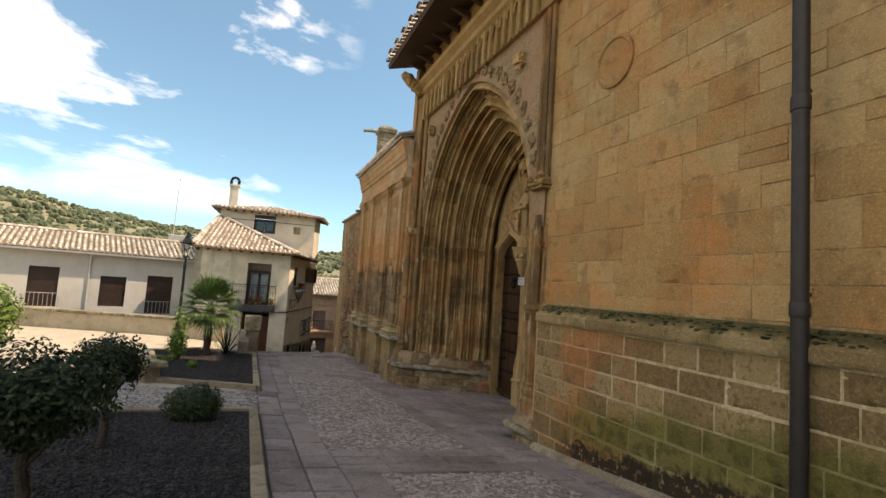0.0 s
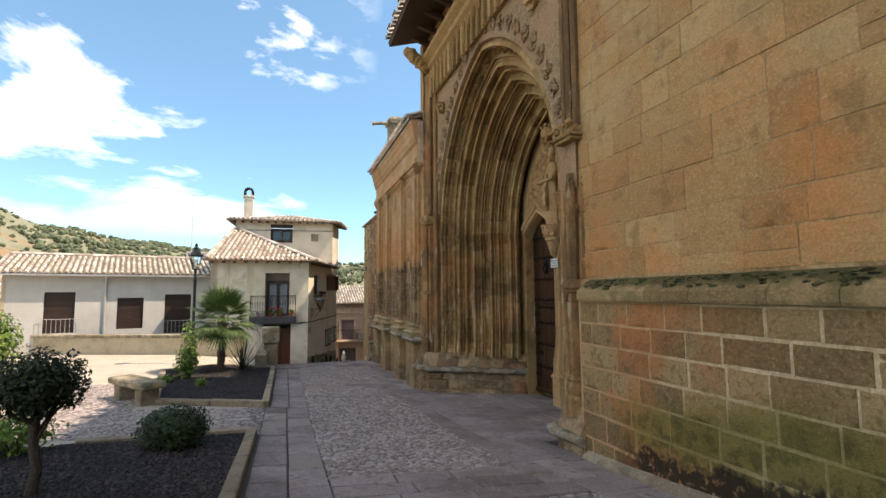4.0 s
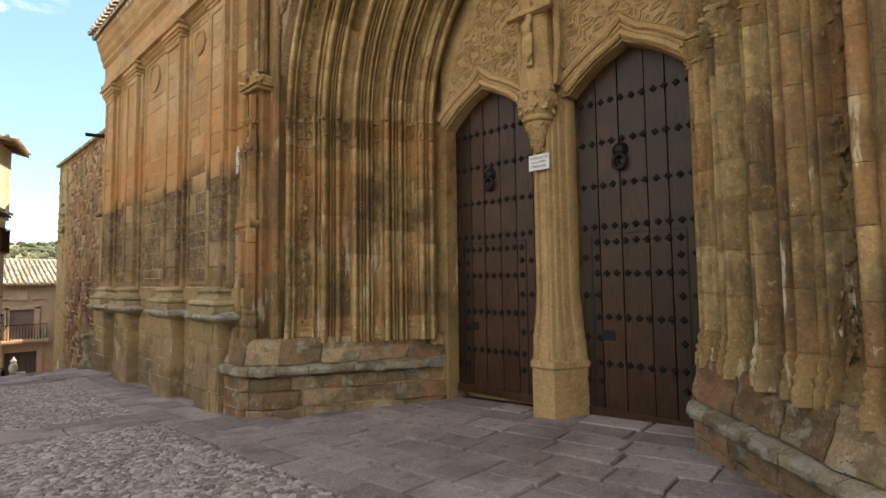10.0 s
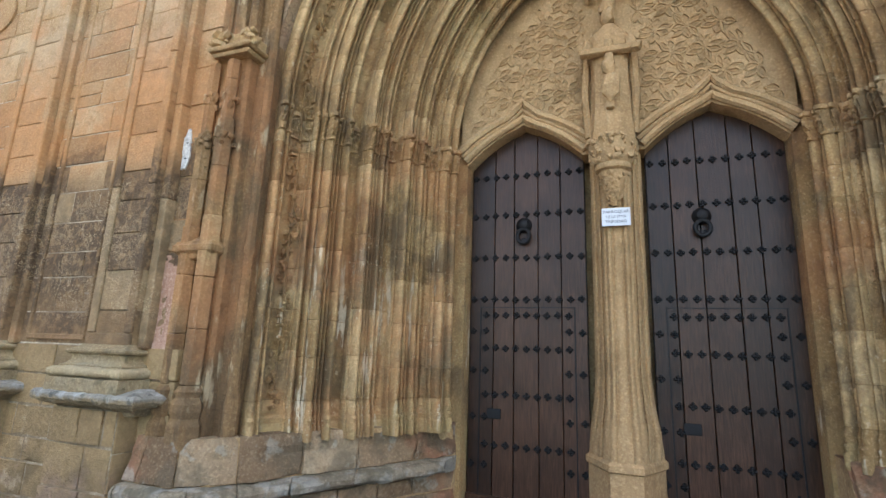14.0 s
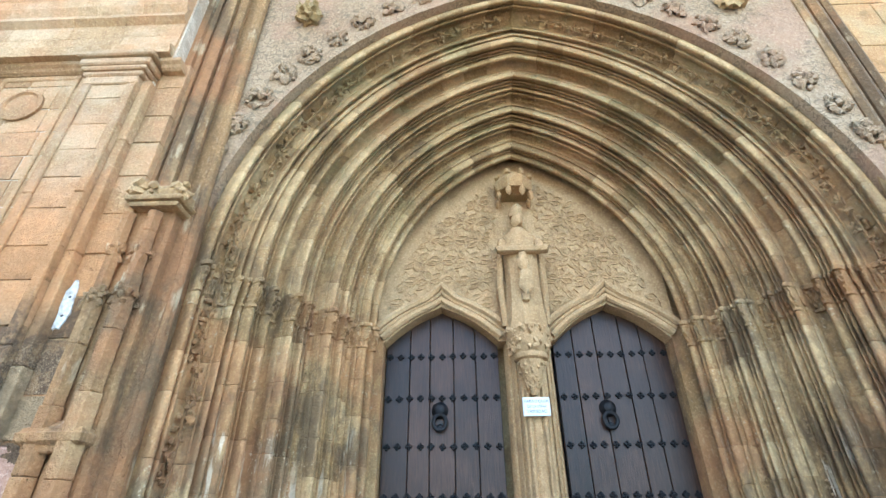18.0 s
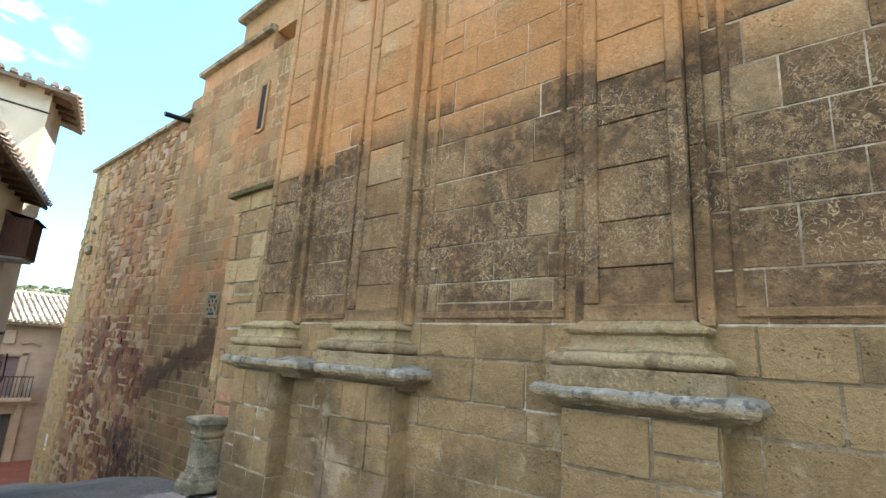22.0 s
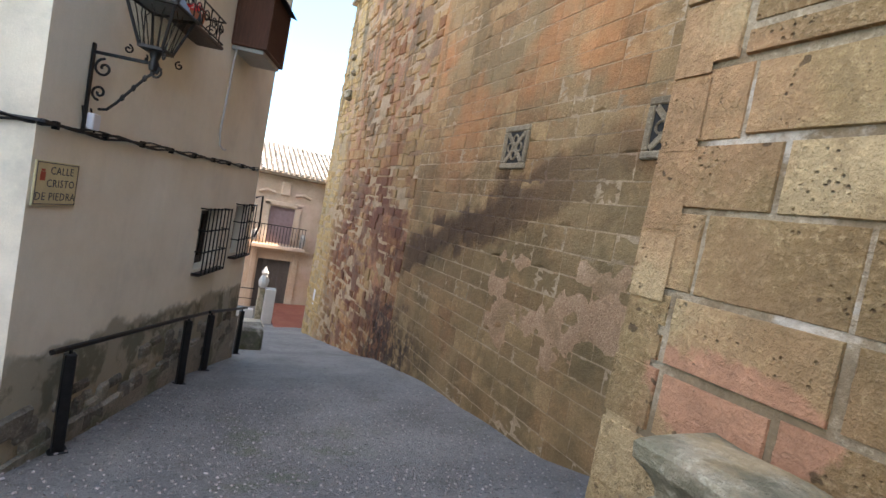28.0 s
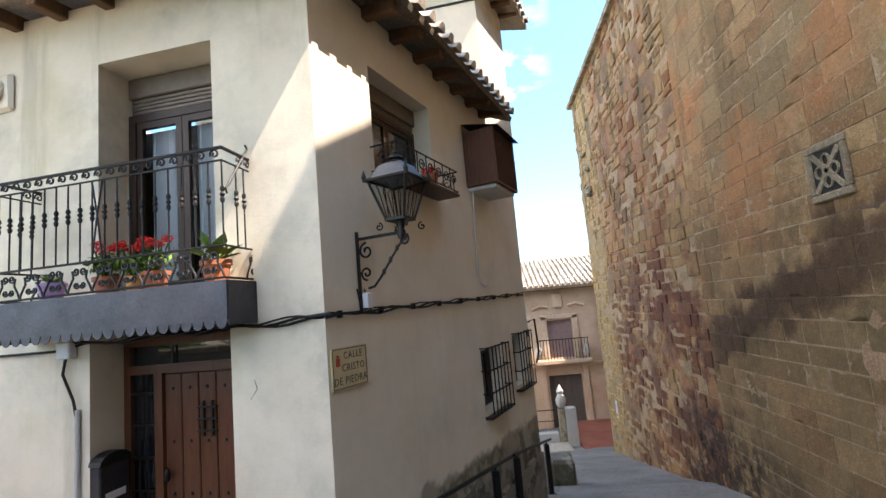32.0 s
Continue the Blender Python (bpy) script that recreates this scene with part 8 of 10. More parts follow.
def roof_fan(parent, eave_a, eave_b, apex, spacing=0.235, overlap=0.0):
    """A triangular tiled slope from an eave up to one point."""
    a, b, c = Vector(eave_a), Vector(eave_b), Vector(apex)
    along = (b - a).normalized()
    L = (b - a).length
    foot = (c - a).dot(along)
    upv = (c - a) - along * foot
    H = upv.length
    upv.normalize()
    nrm = along.cross(upv).normalized()
    if nrm.z < 0:
        nrm = -nrm
    t = 0.07
    g = Geo().add([a, b, c, a - nrm * t, b - nrm * t, c - nrm * t], [(0, 1, 2), (5, 4, 3), (0, 3, 4, 1), (1, 4, 5, 2), (2, 5, 3, 0)])
    part("roof_deck", g, M_tile, parent)
    g = Geo()
    n = int(L / spacing)
    for i in range(n + 1):
        s = i * spacing
        h = H * (s / foot if s < foot else (L - s) / max(0.01, L - foot)) if foot > 0.01 else H * (1 - s / L)
        h = max(0.0, min(H, h))
        if h > 0.15:
            tile_rows(g, a + along * s, along, -upv, 0.0, max(0.42, h), 0.235, 0.42)
    tagged(part("tile", g, M_tile_island, parent, "pale weathered curved clay tiles", smooth=True, fix=False), kind="stuff")


def ridge_line(parent, p, q):
    p, q = Vector(p), Vector(q)
    d = (q - p).normalized()
    n = int((q - p).length / 0.4)
    g = Geo()
    side = d.cross(Vector((0, 0, 1))).normalized()
    up = side.cross(d)
    for i in range(n):
        o = p + d * (i * 0.4)
        vs = []
        for e, r in ((0.0, 0.12), (0.45, 0.10)):
            for k in range(6):
                an = math.pi * k / 5
                vs.append(o + d * e + side * (r * math.cos(an)) + up * (r * math.sin(an) + 0.03))
        g.add(vs, [(k, k + 1, 6 + k + 1, 6 + k) for k in range(5)] + [(0, 1, 2, 3, 4, 5)])
    tagged(part("ridge_tile", g, M_tile_island, parent, smooth=True, fix=False), kind="stuff")


def rafters(parent, m, x0, x1, step, z, out, drop, mat=None, size=0.055):
    first = None
    n = int((x1 - x0) / step)
    for k in range(n + 1):
        x = x0 + k * step
        if first is None:
            g = Geo().rbox(-size, size, -out, 0.06, -0.16, -0.02, 0.012)
            g.v = [(p[0], p[1], p[2] - drop * (-p[1])) for p in g.v]
            first = part("rafter", g, mat or M_rafter, parent)
            placed(first, m @ Matrix.Translation((x, 0, z)))
        else:
            at(first, parent, m @ Matrix.Translation((x, 0, z)))


HIP = MF @ Vector((0.40, -0.36, 4.04))
EL = MF @ Vector((-4.80, -0.34, 4.12))
SE = MS @ Vector((4.36, -0.42, 3.92))
APEX = MT @ Vector((-5.45, 0.02, 6.22))
roof_fan(house, EL, HIP, APEX)
roof_fan(house, HIP, SE, APEX)
ridge_line(house, HIP, APEX)
ridge_line(house, EL + Vector((0.03, 0, 0.03)), APEX)
rafters(house, MF, -4.55, -0.15, 0.52, 4.13, 0.31, 0.12)
rafters(house, MS, 0.35, 4.2, 0.52, 4.06, 0.36, 0.14)
part("eave_board", Geo().box(-4.62, 0.3, -0.31, 0.0, 4.075, 4.10, MF @ Matrix.Rotation(0.11, 4, "X")), M_rafter, house)
# roof of the upper storey
C = [MT @ Vector(p) for p in ((-5.9, -0.45, 6.72), (0.42, -0.45, 6.62))]
R = [MS @ Vector((6.3, -0.40, 6.5)), MT @ Vector((-5.9, 4.2, 6.6))]
TOP = MT @ Vector((-2.6, 2.2, 7.35))
roof_fan(house, C[0], C[1], TOP)
roof_fan(house, C[1], R[0], TOP)
roof_fan(house, R[1], C[0], TOP)
rafters(house, MT, -5.5, 0.1, 0.45, 6.72, 0.38, 0.10)
rafters(house, MS, 4.5, 6.1, 0.4, 6.66, 0.36, 0.12)
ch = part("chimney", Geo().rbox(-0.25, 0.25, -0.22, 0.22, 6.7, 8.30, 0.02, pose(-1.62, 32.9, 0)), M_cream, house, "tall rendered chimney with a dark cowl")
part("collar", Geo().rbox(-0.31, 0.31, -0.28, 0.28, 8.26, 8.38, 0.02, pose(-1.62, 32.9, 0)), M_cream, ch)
part("cowl", Geo().tube([(-1.84, 32.9, 8.36), (-1.84, 32.9, 8.66), (-1.76, 32.9, 8.80), (-1.62, 32.9, 8.84), (-1.48, 32.9, 8.80), (-1.40, 32.9, 8.66), (-1.40, 32.9, 8.36)], 0.085, 8), M_iron, ch, "dark metal cowl")
g = worn(Geo().rbox(-0.2, 0.2, -0.05, 0.02, -0.22, 0.22, 0.06, MT @ Matrix.Translation((-1.05, 0, 5.75))), 0.03, 6)
part("carved_shield", g, M_ledge, house, "weathered carved stone shield")
g = worn(Geo().rbox(-0.16, 0.16, -0.05, 0.02, -0.19, 0.19, 0.03, MF @ Matrix.Translation((-3.18, 0, 3.36))), 0.02, 6)
g.blob(MF @ Vector((-3.18, -0.06, 3.38)), 0.10, 0.05, 0.12, 2, 0.5, 3, 4)
part("stone_relief", g, M_cream, house, "small worn stone relief")
part("moulding", Geo().box(-5.5, 0.03, -0.025, 0.0, 6.12, 6.15, MT), M_iron, house)


def pane_frame(parent, m, x0, x1, z0, z1, y, mat, w=0.07, split=True, glass=None, curtain=False):
    """A frame with two glazed leaves."""
    f = part("window_frame", Geo().box(x0, x0 + w, y, y + 0.08, z0, z1, m).box(x1 - w, x1, y, y + 0.08, z0, z1, m).box(x0 + w, x1 - w, y, y + 0.08, z1 - w, z1, m).box(x0 + w, x1 - w, y, y + 0.08, z0, z0 + w, m), mat, parent)
    mid = (x0 + x1) / 2
    leaves_ = [(x0 + w, mid), (mid, x1 - w)] if split else [(x0 + w, x1 - w)]
    for a, b in leaves_:
        s = w * 0.9
        part("sash", Geo().box(a + 0.004, a + s, y + 0.012, y + 0.06, z0 + w, z1 - w, m).box(b - s, b - 0.004, y + 0.012, y + 0.06, z0 + w, z1 - w, m).box(a + s, b - s, y + 0.012, y + 0.06, z1 - w - s, z1 - w, m).box(a + s, b - s, y + 0.012, y + 0.06, z0 + w, z0 + w + s, m), mat, f)
        part("pane", Geo().box(a + s, b - s, y + 0.03, y + 0.038, z0 + w + s, z1 - w - s, m), glass or M_sky_glass, f)
        if curtain:
            n = 22
            ring = []
            for zz in (z0 + w + s, z1 - w - s):
                ring.append([m @ Vector((a + s + (b - a - 2 * s) * k / n, y + 0.14 + 0.03 * math.sin(k * 1.9), zz)) for k in range(n + 1)])
            gg = Geo().loft(ring, closed=False, cap=False)
            part("curtain", gg, M_curtain, f, "white net curtain", smooth=True, fix=False)
    return f


def roller(parent, m, x0, x1, z0, z1, y, mat, n=7):
    b = part("shutter_box", Geo().rbox(x0, x1, y - 0.01, y + 0.12, z1, z1 + 0.20, 0.01, m), mat, parent)
    for k in range(n):
        a = z0 + (z1 - z0) * k / n
        part("slat", Geo().rbox(x0 + 0.02, x1 - 0.02, y + 0.02, y + 0.05, a + 0.003, a + (z1 - z0) / n - 0.003, 0.006, m), mat, b)


M_roller = plain("brown_shutter_plastic", (0.13, 0.10, 0.075), 0.5, var=0.1)
bw = thing("balcony_door", Matrix.Identity(4), "brown glazed balcony door with net curtains and a rolled shutter", "door", kind="structure")
pane_frame(bw, MF, F_BALC[0], F_BALC[1], 1.30, 3.08, 0.33, M_brown, 0.075, curtain=True, glass=M_glass)
roller(bw, MF, F_BALC[0] + 0.002, F_BALC[1] - 0.002, 3.09, 3.25, 0.33, M_roller, 4)
sw = thing("window_lane", Matrix.Identity(4), "brown window above the lane with a raised roller shutter", "window", kind="structure")
pane_frame(sw, MS, S_WIN[0], S_WIN[1], 2.37, 3.14, 0.22, M_brown, 0.06)
roller(sw, MS, S_WIN[0] + 0.002, S_WIN[1] - 0.002, 3.12, 3.22, 0.2, M_roller, 3)
tw = thing("window_upper", Matrix.Identity(4), "brown window of the upper storey under the eaves", "window", kind="structure")
pane_frame(tw, MT, T_WIN[0], T_WIN[1], 5.43, 6.26, 0.12, M_brown, 0.08)
roller(tw, MT, T_WIN[0] + 0.002, T_WIN[1] - 0.002, 6.27, 6.29, 0.02, M_brown, 1)

# ---- entrance ----
ed = thing("entrance_door", Matrix.Identity(4), "brown studded plank door with a glazed side light", "door", kind="structure")
y = 0.34
x0, x1, zt = F_DOOR[0] + 0.003, F_DOOR[1] - 0.003, 0.94
XM = x0 + 0.36
fr_ = Geo()
for a, b, c, d in ((x0, x0 + 0.07, -1.3, zt), (x1 - 0.06, x1, -1.3, zt), (x0 + 0.07, x1 - 0.06, zt - 0.07, zt), (x0 + 0.07, x1 - 0.06, 0.62, 0.70), (XM - 0.04, XM + 0.04, -1.3, 0.62), (x0 + 0.07, XM - 0.04, -1.3, -0.62)):
    fr_.box(a, b, y, y + 0.09, c, d, MF)
df = part("door_frame", fr_, M_hdoor, ed)
part("pane", Geo().box(x0 + 0.07, x1 - 0.06, y + 0.04, y + 0.05, 0.70, zt - 0.07, MF), M_sky_glass, df)
part("pane", Geo().box(x0 + 0.07, XM - 0.04, y + 0.04, y + 0.05, -0.62, 0.62, MF), M_sky_glass, df)
for k in range(4):
    zz = -0.4 + 0.28 * k
    part("iron_bar", Geo().box(x0 + 0.06, XM - 0.03, y + 0.005, y + 0.02, zz, zz + 0.02, MF), M_iron, df)
for k in range(2):
    part("iron_bar", Geo().tube([MF @ Vector((x0 + 0.15 + 0.09 * k, y + 0.012, -0.62)), MF @ Vector((x0 + 0.15 + 0.09 * k, y + 0.012, 0.62))], 0.008, 6), M_iron, df)
part("iron_bar", Geo().box(x0 + 0.5, x0 + 0.515, y + 0.005, y + 0.02, 0.70, zt - 0.07, MF), M_iron, df)
leaf = part("door_leaf", Geo().box(XM + 0.042, x1 - 0.062, y + 0.05, y + 0.08, -1.28, 0.615, MF), M_hdoor, ed)
n = 5
wd = (x1 - 0.066 - XM - 0.046) / n
for k in range(n):
    part("plank", Geo().rbox(XM + 0.046 + k * wd + 0.003, XM + 0.046 + (k + 1) * wd - 0.003, y + 0.025, y + 0.05, -1.27, 0.61, 0.008, MF), M_hdoor, leaf)
stud = part("stud", Geo().lathe([(0.016, 0), (0.013, 0.008), (0.005, 0.013)], 8, pose(0, 0, 0, 90, 0, 0)), M_iron, leaf, smooth=True)
first = True
for zz in (0.48, 0.02, -0.42, -0.9):
    for k in range(n):
        m = MF @ Matrix.Translation((XM + 0.046 + (k + 0.5) * wd, y + 0.025, zz))
        if first:
            placed(stud, m)
            first = False
        else:
            at(stud, leaf, m)
xc = (XM + x1) / 2
for k in (-1, 1):
    part("grille_bar", Geo().box(xc + 0.045 * k - 0.008, xc + 0.045 * k + 0.008, y, y + 0.025, 0.06, 0.36, MF), M_iron, leaf)
for zz in (0.10, 0.20, 0.30):
    part("grille_bar", Geo().box(xc - 0.1, xc + 0.1, y - 0.008, y + 0.012, zz, zz + 0.014, MF), M_iron, leaf)
part("door_knob", Geo().blob(MF @ Vector((XM + 0.1, y - 0.02, -0.25)), 0.025, 0.03, 0.06, 2, 0.0), M_iron, leaf, smooth=True)
part("threshold", Geo().rbox(F_DOOR[0], F_DOOR[1], -0.05, 0.4, -1.6, -1.30, 0.02, MF), M_kerb, ed)
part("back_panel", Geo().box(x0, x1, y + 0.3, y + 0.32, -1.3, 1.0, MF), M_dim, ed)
mb = thing("mailbox", MF @ Matrix.Translation((F_DOOR[0] + 0.002, 0.14, -0.22)), "dark metal mailbox on the side of the entrance", "mailbox")
part("box_body", Geo().rbox(0.0, 0.11, -0.15, 0.15, -0.2, 0.15, 0.012), M_sheet, mb)
part("box_lid", Geo().loft([[(0.0, 0.16 * math.cos(a * 0.393), 0.15 + 0.09 * math.sin(a * 0.393)) for a in range(9)], [(0.12, 0.16 * math.cos(a * 0.393), 0.15 + 0.09 * math.sin(a * 0.393)) for a in range(9)]]), M_iron, mb)
part("flap", Geo().rbox(0.108, 0.116, -0.1, 0.1, -0.14, -0.08, 0.003), M_white_box, mb)

# ---- balcony ----
def scroll(m, cx, cz, r, a0, turns, rr=0.008, taper=True, k=16):
    pts = []
    for i in range(k + 1):
        f = i / k
        a = a0 + turns * 2 * math.pi * f
        q = r * (1 - 0.8 * f if taper else 1)
        pts.append(m @ Vector((cx + q * math.cos(a), 0, cz + q * math.sin(a))))
    return pts


BX0, BX1, BO = -2.72, -0.58, 0.37
bal = thing("balcony", Matrix.Identity(4), "small balcony with a dark sheet-metal edge and wrought-iron railing", "balcony")
part("slab", Geo().rbox(BX0, BX1, -BO + 0.02, -0.002, 1.06, 1.29, 0.01, MF), M_cream, bal, "rendered balcony slab")
part("fascia", Geo().box(BX0 - 0.004, BX1 + 0.004, -BO - 0.004, -BO + 0.012, 1.03, 1.32, MF), M_sheet, bal, "grey sheet-metal edge")
part("fascia", Geo().box(BX1, BX1 + 0.012, -BO + 0.013, -0.003, 0.99, 1.32, MF), M_sheet, bal)
part("fascia", Geo().box(BX0 - 0.012, BX0, -BO + 0.013, -0.003, 0.99, 1.32, MF), M_sheet, bal)
ns = 22
wd = (BX1 - BX0) / ns
sc = Geo()
for k in range(9):
    a = math.pi * k / 8
    sc.v.append((wd * 0.47 * math.cos(a), 0, -0.062 * math.sin(a)))
for k in range(9):
    a = math.pi * k / 8
    sc.v.append((wd * 0.47 * math.cos(a), 0.006, -0.062 * math.sin(a)))
sc.f = [tuple(range(9)), tuple(range(17, 8, -1))] + [(k, k + 9, k + 10, k + 1) for k in range(8)]
s1 = part("scallop", sc, M_sheet, bal)
placed(s1, MF @ Matrix.Translation((BX0 + wd / 2, -BO, 1.03)))
for k in range(1, ns):
    at(s1, bal, MF @ Matrix.Translation((BX0 + wd * (k + 0.5), -BO, 1.03)))
RZ0, RB, RTOP = 1.34, 1.58, 2.33
for z, r in ((RZ0, 0.010), (RB, 0.010), (RTOP - 0.10, 0.008), (RTOP, 0.014)):
    pts = [MF @ Vector(p) for p in ((BX0 + 0.02, -0.003, z), (BX0 + 0.02, -BO + 0.02, z), (BX1 - 0.02, -BO + 0.02, z), (BX1 - 0.02, -0.003, z))]
    for p, q in zip(pts[:-1], pts[1:]):
        part("rail", Geo().tube([p, q], r, 6), M_iron, bal)
prof = [(0.007, RB), (0.007, 1.90), (0.014, 1.905), (0.019, 1.93), (0.010, 1.945), (0.021, 1.965), (0.010, 1.985), (0.019, 2.0), (0.014, 2.025), (0.007, 2.03), (0.007, RTOP - 0.1)]
b1 = part("baluster", Geo().lathe(prof, 7), M_iron, bal, smooth=True)
curl = Geo()
curl.tube([p for p in scroll(Matrix.Identity(4), 0.0, 0.012, 0.040, math.radians(-160), -1.25, k=14)], 0.008, 5)
c1 = part("curl", curl, M_iron, bal, smooth=True)
hs = Geo()
for sgn in (-1, 1):
    hs.tube(scroll(Matrix.Identity(4), 0.035 * sgn, 0.055, 0.034, math.pi / 2 - sgn * math.pi / 2, -1.3 * sgn, k=14), 0.0085, 5)
    hs.tube(scroll(Matrix.Identity(4), 0.030 * sgn, -0.055, 0.028, math.pi / 2 + sgn * math.pi / 2, 1.3 * sgn, k=14), 0.0085, 5)
    hs.tube([(0.07 * sgn, 0, 0.06), (0.06 * sgn, 0, 0.0), (0.10 * sgn, 0, -0.07), (0.115 * sgn, 0, -0.115)], 0.0085, 5)
h1 = part("scrollwork", hs, M_iron, bal, smooth=True)
nb = 18
stp = (BX1 - BX0 - 0.04) / nb
used = False
spots = [(MF @ Matrix.Translation((BX0 + 0.02 + stp * k, -BO + 0.02, 0)), k) for k in range(nb + 1)]
spots += [(MF @ Matrix.Translation((x, -0.08 - 0.1 * k, 0)) @ Matrix.Rotation(math.pi / 2, 4, "Z"), 99) for x in (BX0 + 0.02, BX1 - 0.02) for k in range(2)]
for i, (m, k) in enumerate(spots):
    if i == 0:
        placed(b1, m)
        placed(c1, m @ Matrix.Translation((stp / 2, 0, RTOP - 0.058)))
        placed(h1, m @ Matrix.Translation((0.115, 0, 1.46)))
    else:
        at(b1, bal, m)
        if k != nb:
            at(c1, bal, m @ Matrix.Translation((stp / 2, 0, RTOP - 0.058)))
        if k % 2 == 0 and k < nb or k == 99 and i % 2:
            at(h1, bal, m @ Matrix.Translation((0.115, 0, 1.46)))
m = MF @ Matrix.Translation((BX1 - 0.015, -0.3, 0)) @ Matrix.Rotation(math.pi / 2, 4, "Z")
pts = [m @ Vector(p) for p in ((0.0, 0, 1.98), (-0.02, 0, 2.02), (0.02, 0, 2.06), (0.24, 0, 2.36), (0.28, 0, 2.42), (0.25, 0, 2.44))]
part("scroll_brace", Geo().tube(pts, 0.009, 6), M_iron, bal, smooth=True)
for p, q in (((-1.02, RB), (-0.92, RTOP - 0.1)), ((-0.92, RB), (-1.02, RTOP - 0.1))):
    part("cross_bar", Geo().tube([MF @ Vector((p[0] - 0.75, -BO + 0.02, p[1])), MF @ Vector(((p[0] + q[0]) / 2 - 0.75, -BO + 0.02, 1.95)), MF @ Vector((q[0] - 0.75, -BO + 0.02, q[1]))], 0.007, 6), M_iron, bal)


def flower_pot(x, r, h, mat, kind_, seed, label):
    t = thing("flower_pot", MF @ Matrix.Translation((x, -0.2, 1.294)), label, "flower pot", "pots on the balcony")
    part("pot", Geo().lathe([(r * 0.68, 0), (r * 0.95, h * 0.78), (r * 1.08, h * 0.80), (r * 1.08, h), (r * 0.95, h), (r * 0.9, h * 0.9)], 16), mat, t, smooth=True)
    part("soil", Geo().lathe([(r * 0.9, h * 0.86), (r * 0.5, h * 0.93), (r * 0.1, h * 0.95)], 12), M_lava, t)
    if kind_ == "geranium":
        g = Geo()
        r2 = random.Random(seed)
        for k in range(8):
            a = r2.random() * 6.28
            g.tube([(0, 0, h * 0.9), (0.06 * math.cos(a), 0.06 * math.sin(a), h + 0.12), (0.10 * math.cos(a), 0.10 * math.sin(a), h + 0.2 + 0.04 * r2.random())], 0.005, 4)
        part("stems", g, M_box, t)
        part("foliage", leaves(Geo(), (0, 0, h + 0.09), 0.15, 0.13, 0.10, 150, 0.035, 0.3, seed=seed), M_light, t, fix=False)
        for k in range(4):
            a = seed + k * 1.6
            part("flower_head", leaves(Geo(), (0.10 * math.cos(a), 0.07 * math.sin(a), h + 0.23 + 0.03 * (k % 2)), 0.05, 0.05, 0.035, 70, 0.016, 0.5, seed=seed + k), M_red, t, "bright red flower head", fix=False)
    else:
        big = kind_ == "leafy"
        g = Geo()
        r2 = random.Random(seed)
        for k in range(26 if big else 40):
            a, l = r2.random() * 6.28, (0.26 if big else 0.13) * r2.uniform(0.6, 1.1)
            e = r2.uniform(0.5, 1.2)
            d = Vector((math.cos(a) * math.cos(e), math.sin(a) * math.cos(e), math.sin(e)))
            s = Vector((-math.sin(a), math.cos(a), 0)) * (0.05 if big else 0.016)
            o = Vector((0, 0, h * 0.9))
            g.add([o + d * l * 0.35, o + d * l * 0.7 + s, o + d * l * 1.15 - Vector((0, 0, 0.04)), o + d * l * 0.7 - s], [(0, 1, 2, 3)])
            g.tube([o, o + d * l * 0.4], 0.004, 4)
        part("foliage", g, M_light, t, fix=False)
    return t


flower_pot(-0.78, 0.11, 0.20, M_terra, "leafy", 4, "terracotta pot with a broad-leaved green plant")
flower_pot(-1.32, 0.10, 0.17, M_terra, "geranium", 5, "terracotta pot of red geraniums")
flower_pot(-1.52, 0.07, 0.15, M_ochre_pot, "geranium", 15, "ochre pot of red geraniums")
flower_pot(-1.78, 0.10, 0.17, M_terra, "geranium", 9, "terracotta pot of red geraniums")
flower_pot(-2.33, 0.10, 0.17, M_lilac, "small", 7, "lilac pot with a small green plant")

# ---- lane side: window box, lantern, sign, cage, grilles ----
wb = thing("window_box", Matrix.Identity(4), "small wrought-iron window balcony with a flower pot", "window box")
part("tray", Geo().rbox(0.78, 2.20, -0.30, -0.002, 2.26, 2.30, 0.01, MS), M_brown, wb)
for z in (2.32, 2.56):
    pts = [MS @ Vector(p) for p in ((0.80, -0.003, z), (0.80, -0.29, z), (2.18, -0.29, z), (2.18, -0.003, z))]
    for p, q in zip(pts[:-1], pts[1:]):
        part("rail", Geo().tube([p, q], 0.009, 6), M_iron, wb)
ring = Geo()
ring.tube(scroll(Matrix.Identity(4), 0, 0, 0.07, 0, 1.4, k=16), 0.007, 5)
ring.tube([(-0.09, 0, -0.12), (-0.09, 0, 0.12)], 0.007, 5)
r1 = part("scroll_panel", ring, M_iron, wb, smooth=True)
placed(r1, MS @ Matrix.Translation((0.90, -0.29, 2.44)))
for k in range(1, 7):
    at(r1, wb, MS @ Matrix.Translation((0.90 + 0.195 * k, -0.29, 2.44)))
for x in (0.80, 2.18):
    at(r1, wb, MS @ Matrix.Translation((x, -0.15, 2.44)) @ Matrix.Rotation(math.pi / 2, 4, "Z"))
pt = thing("flower_pot", MS @ Matrix.Translation((1.75, -0.14, 2.302)), "terracotta pot with a few red flowers", "flower pot")
part("pot", Geo().lathe([(0.07, 0), (0.10, 0.13), (0.11, 0.16), (0.09, 0.16)], 14), M_terra, pt, smooth=True)
part("foliage", leaves(Geo(), (0, 0, 0.2), 0.1, 0.1, 0.07, 60, 0.03, seed=8), M_red, pt, fix=False)

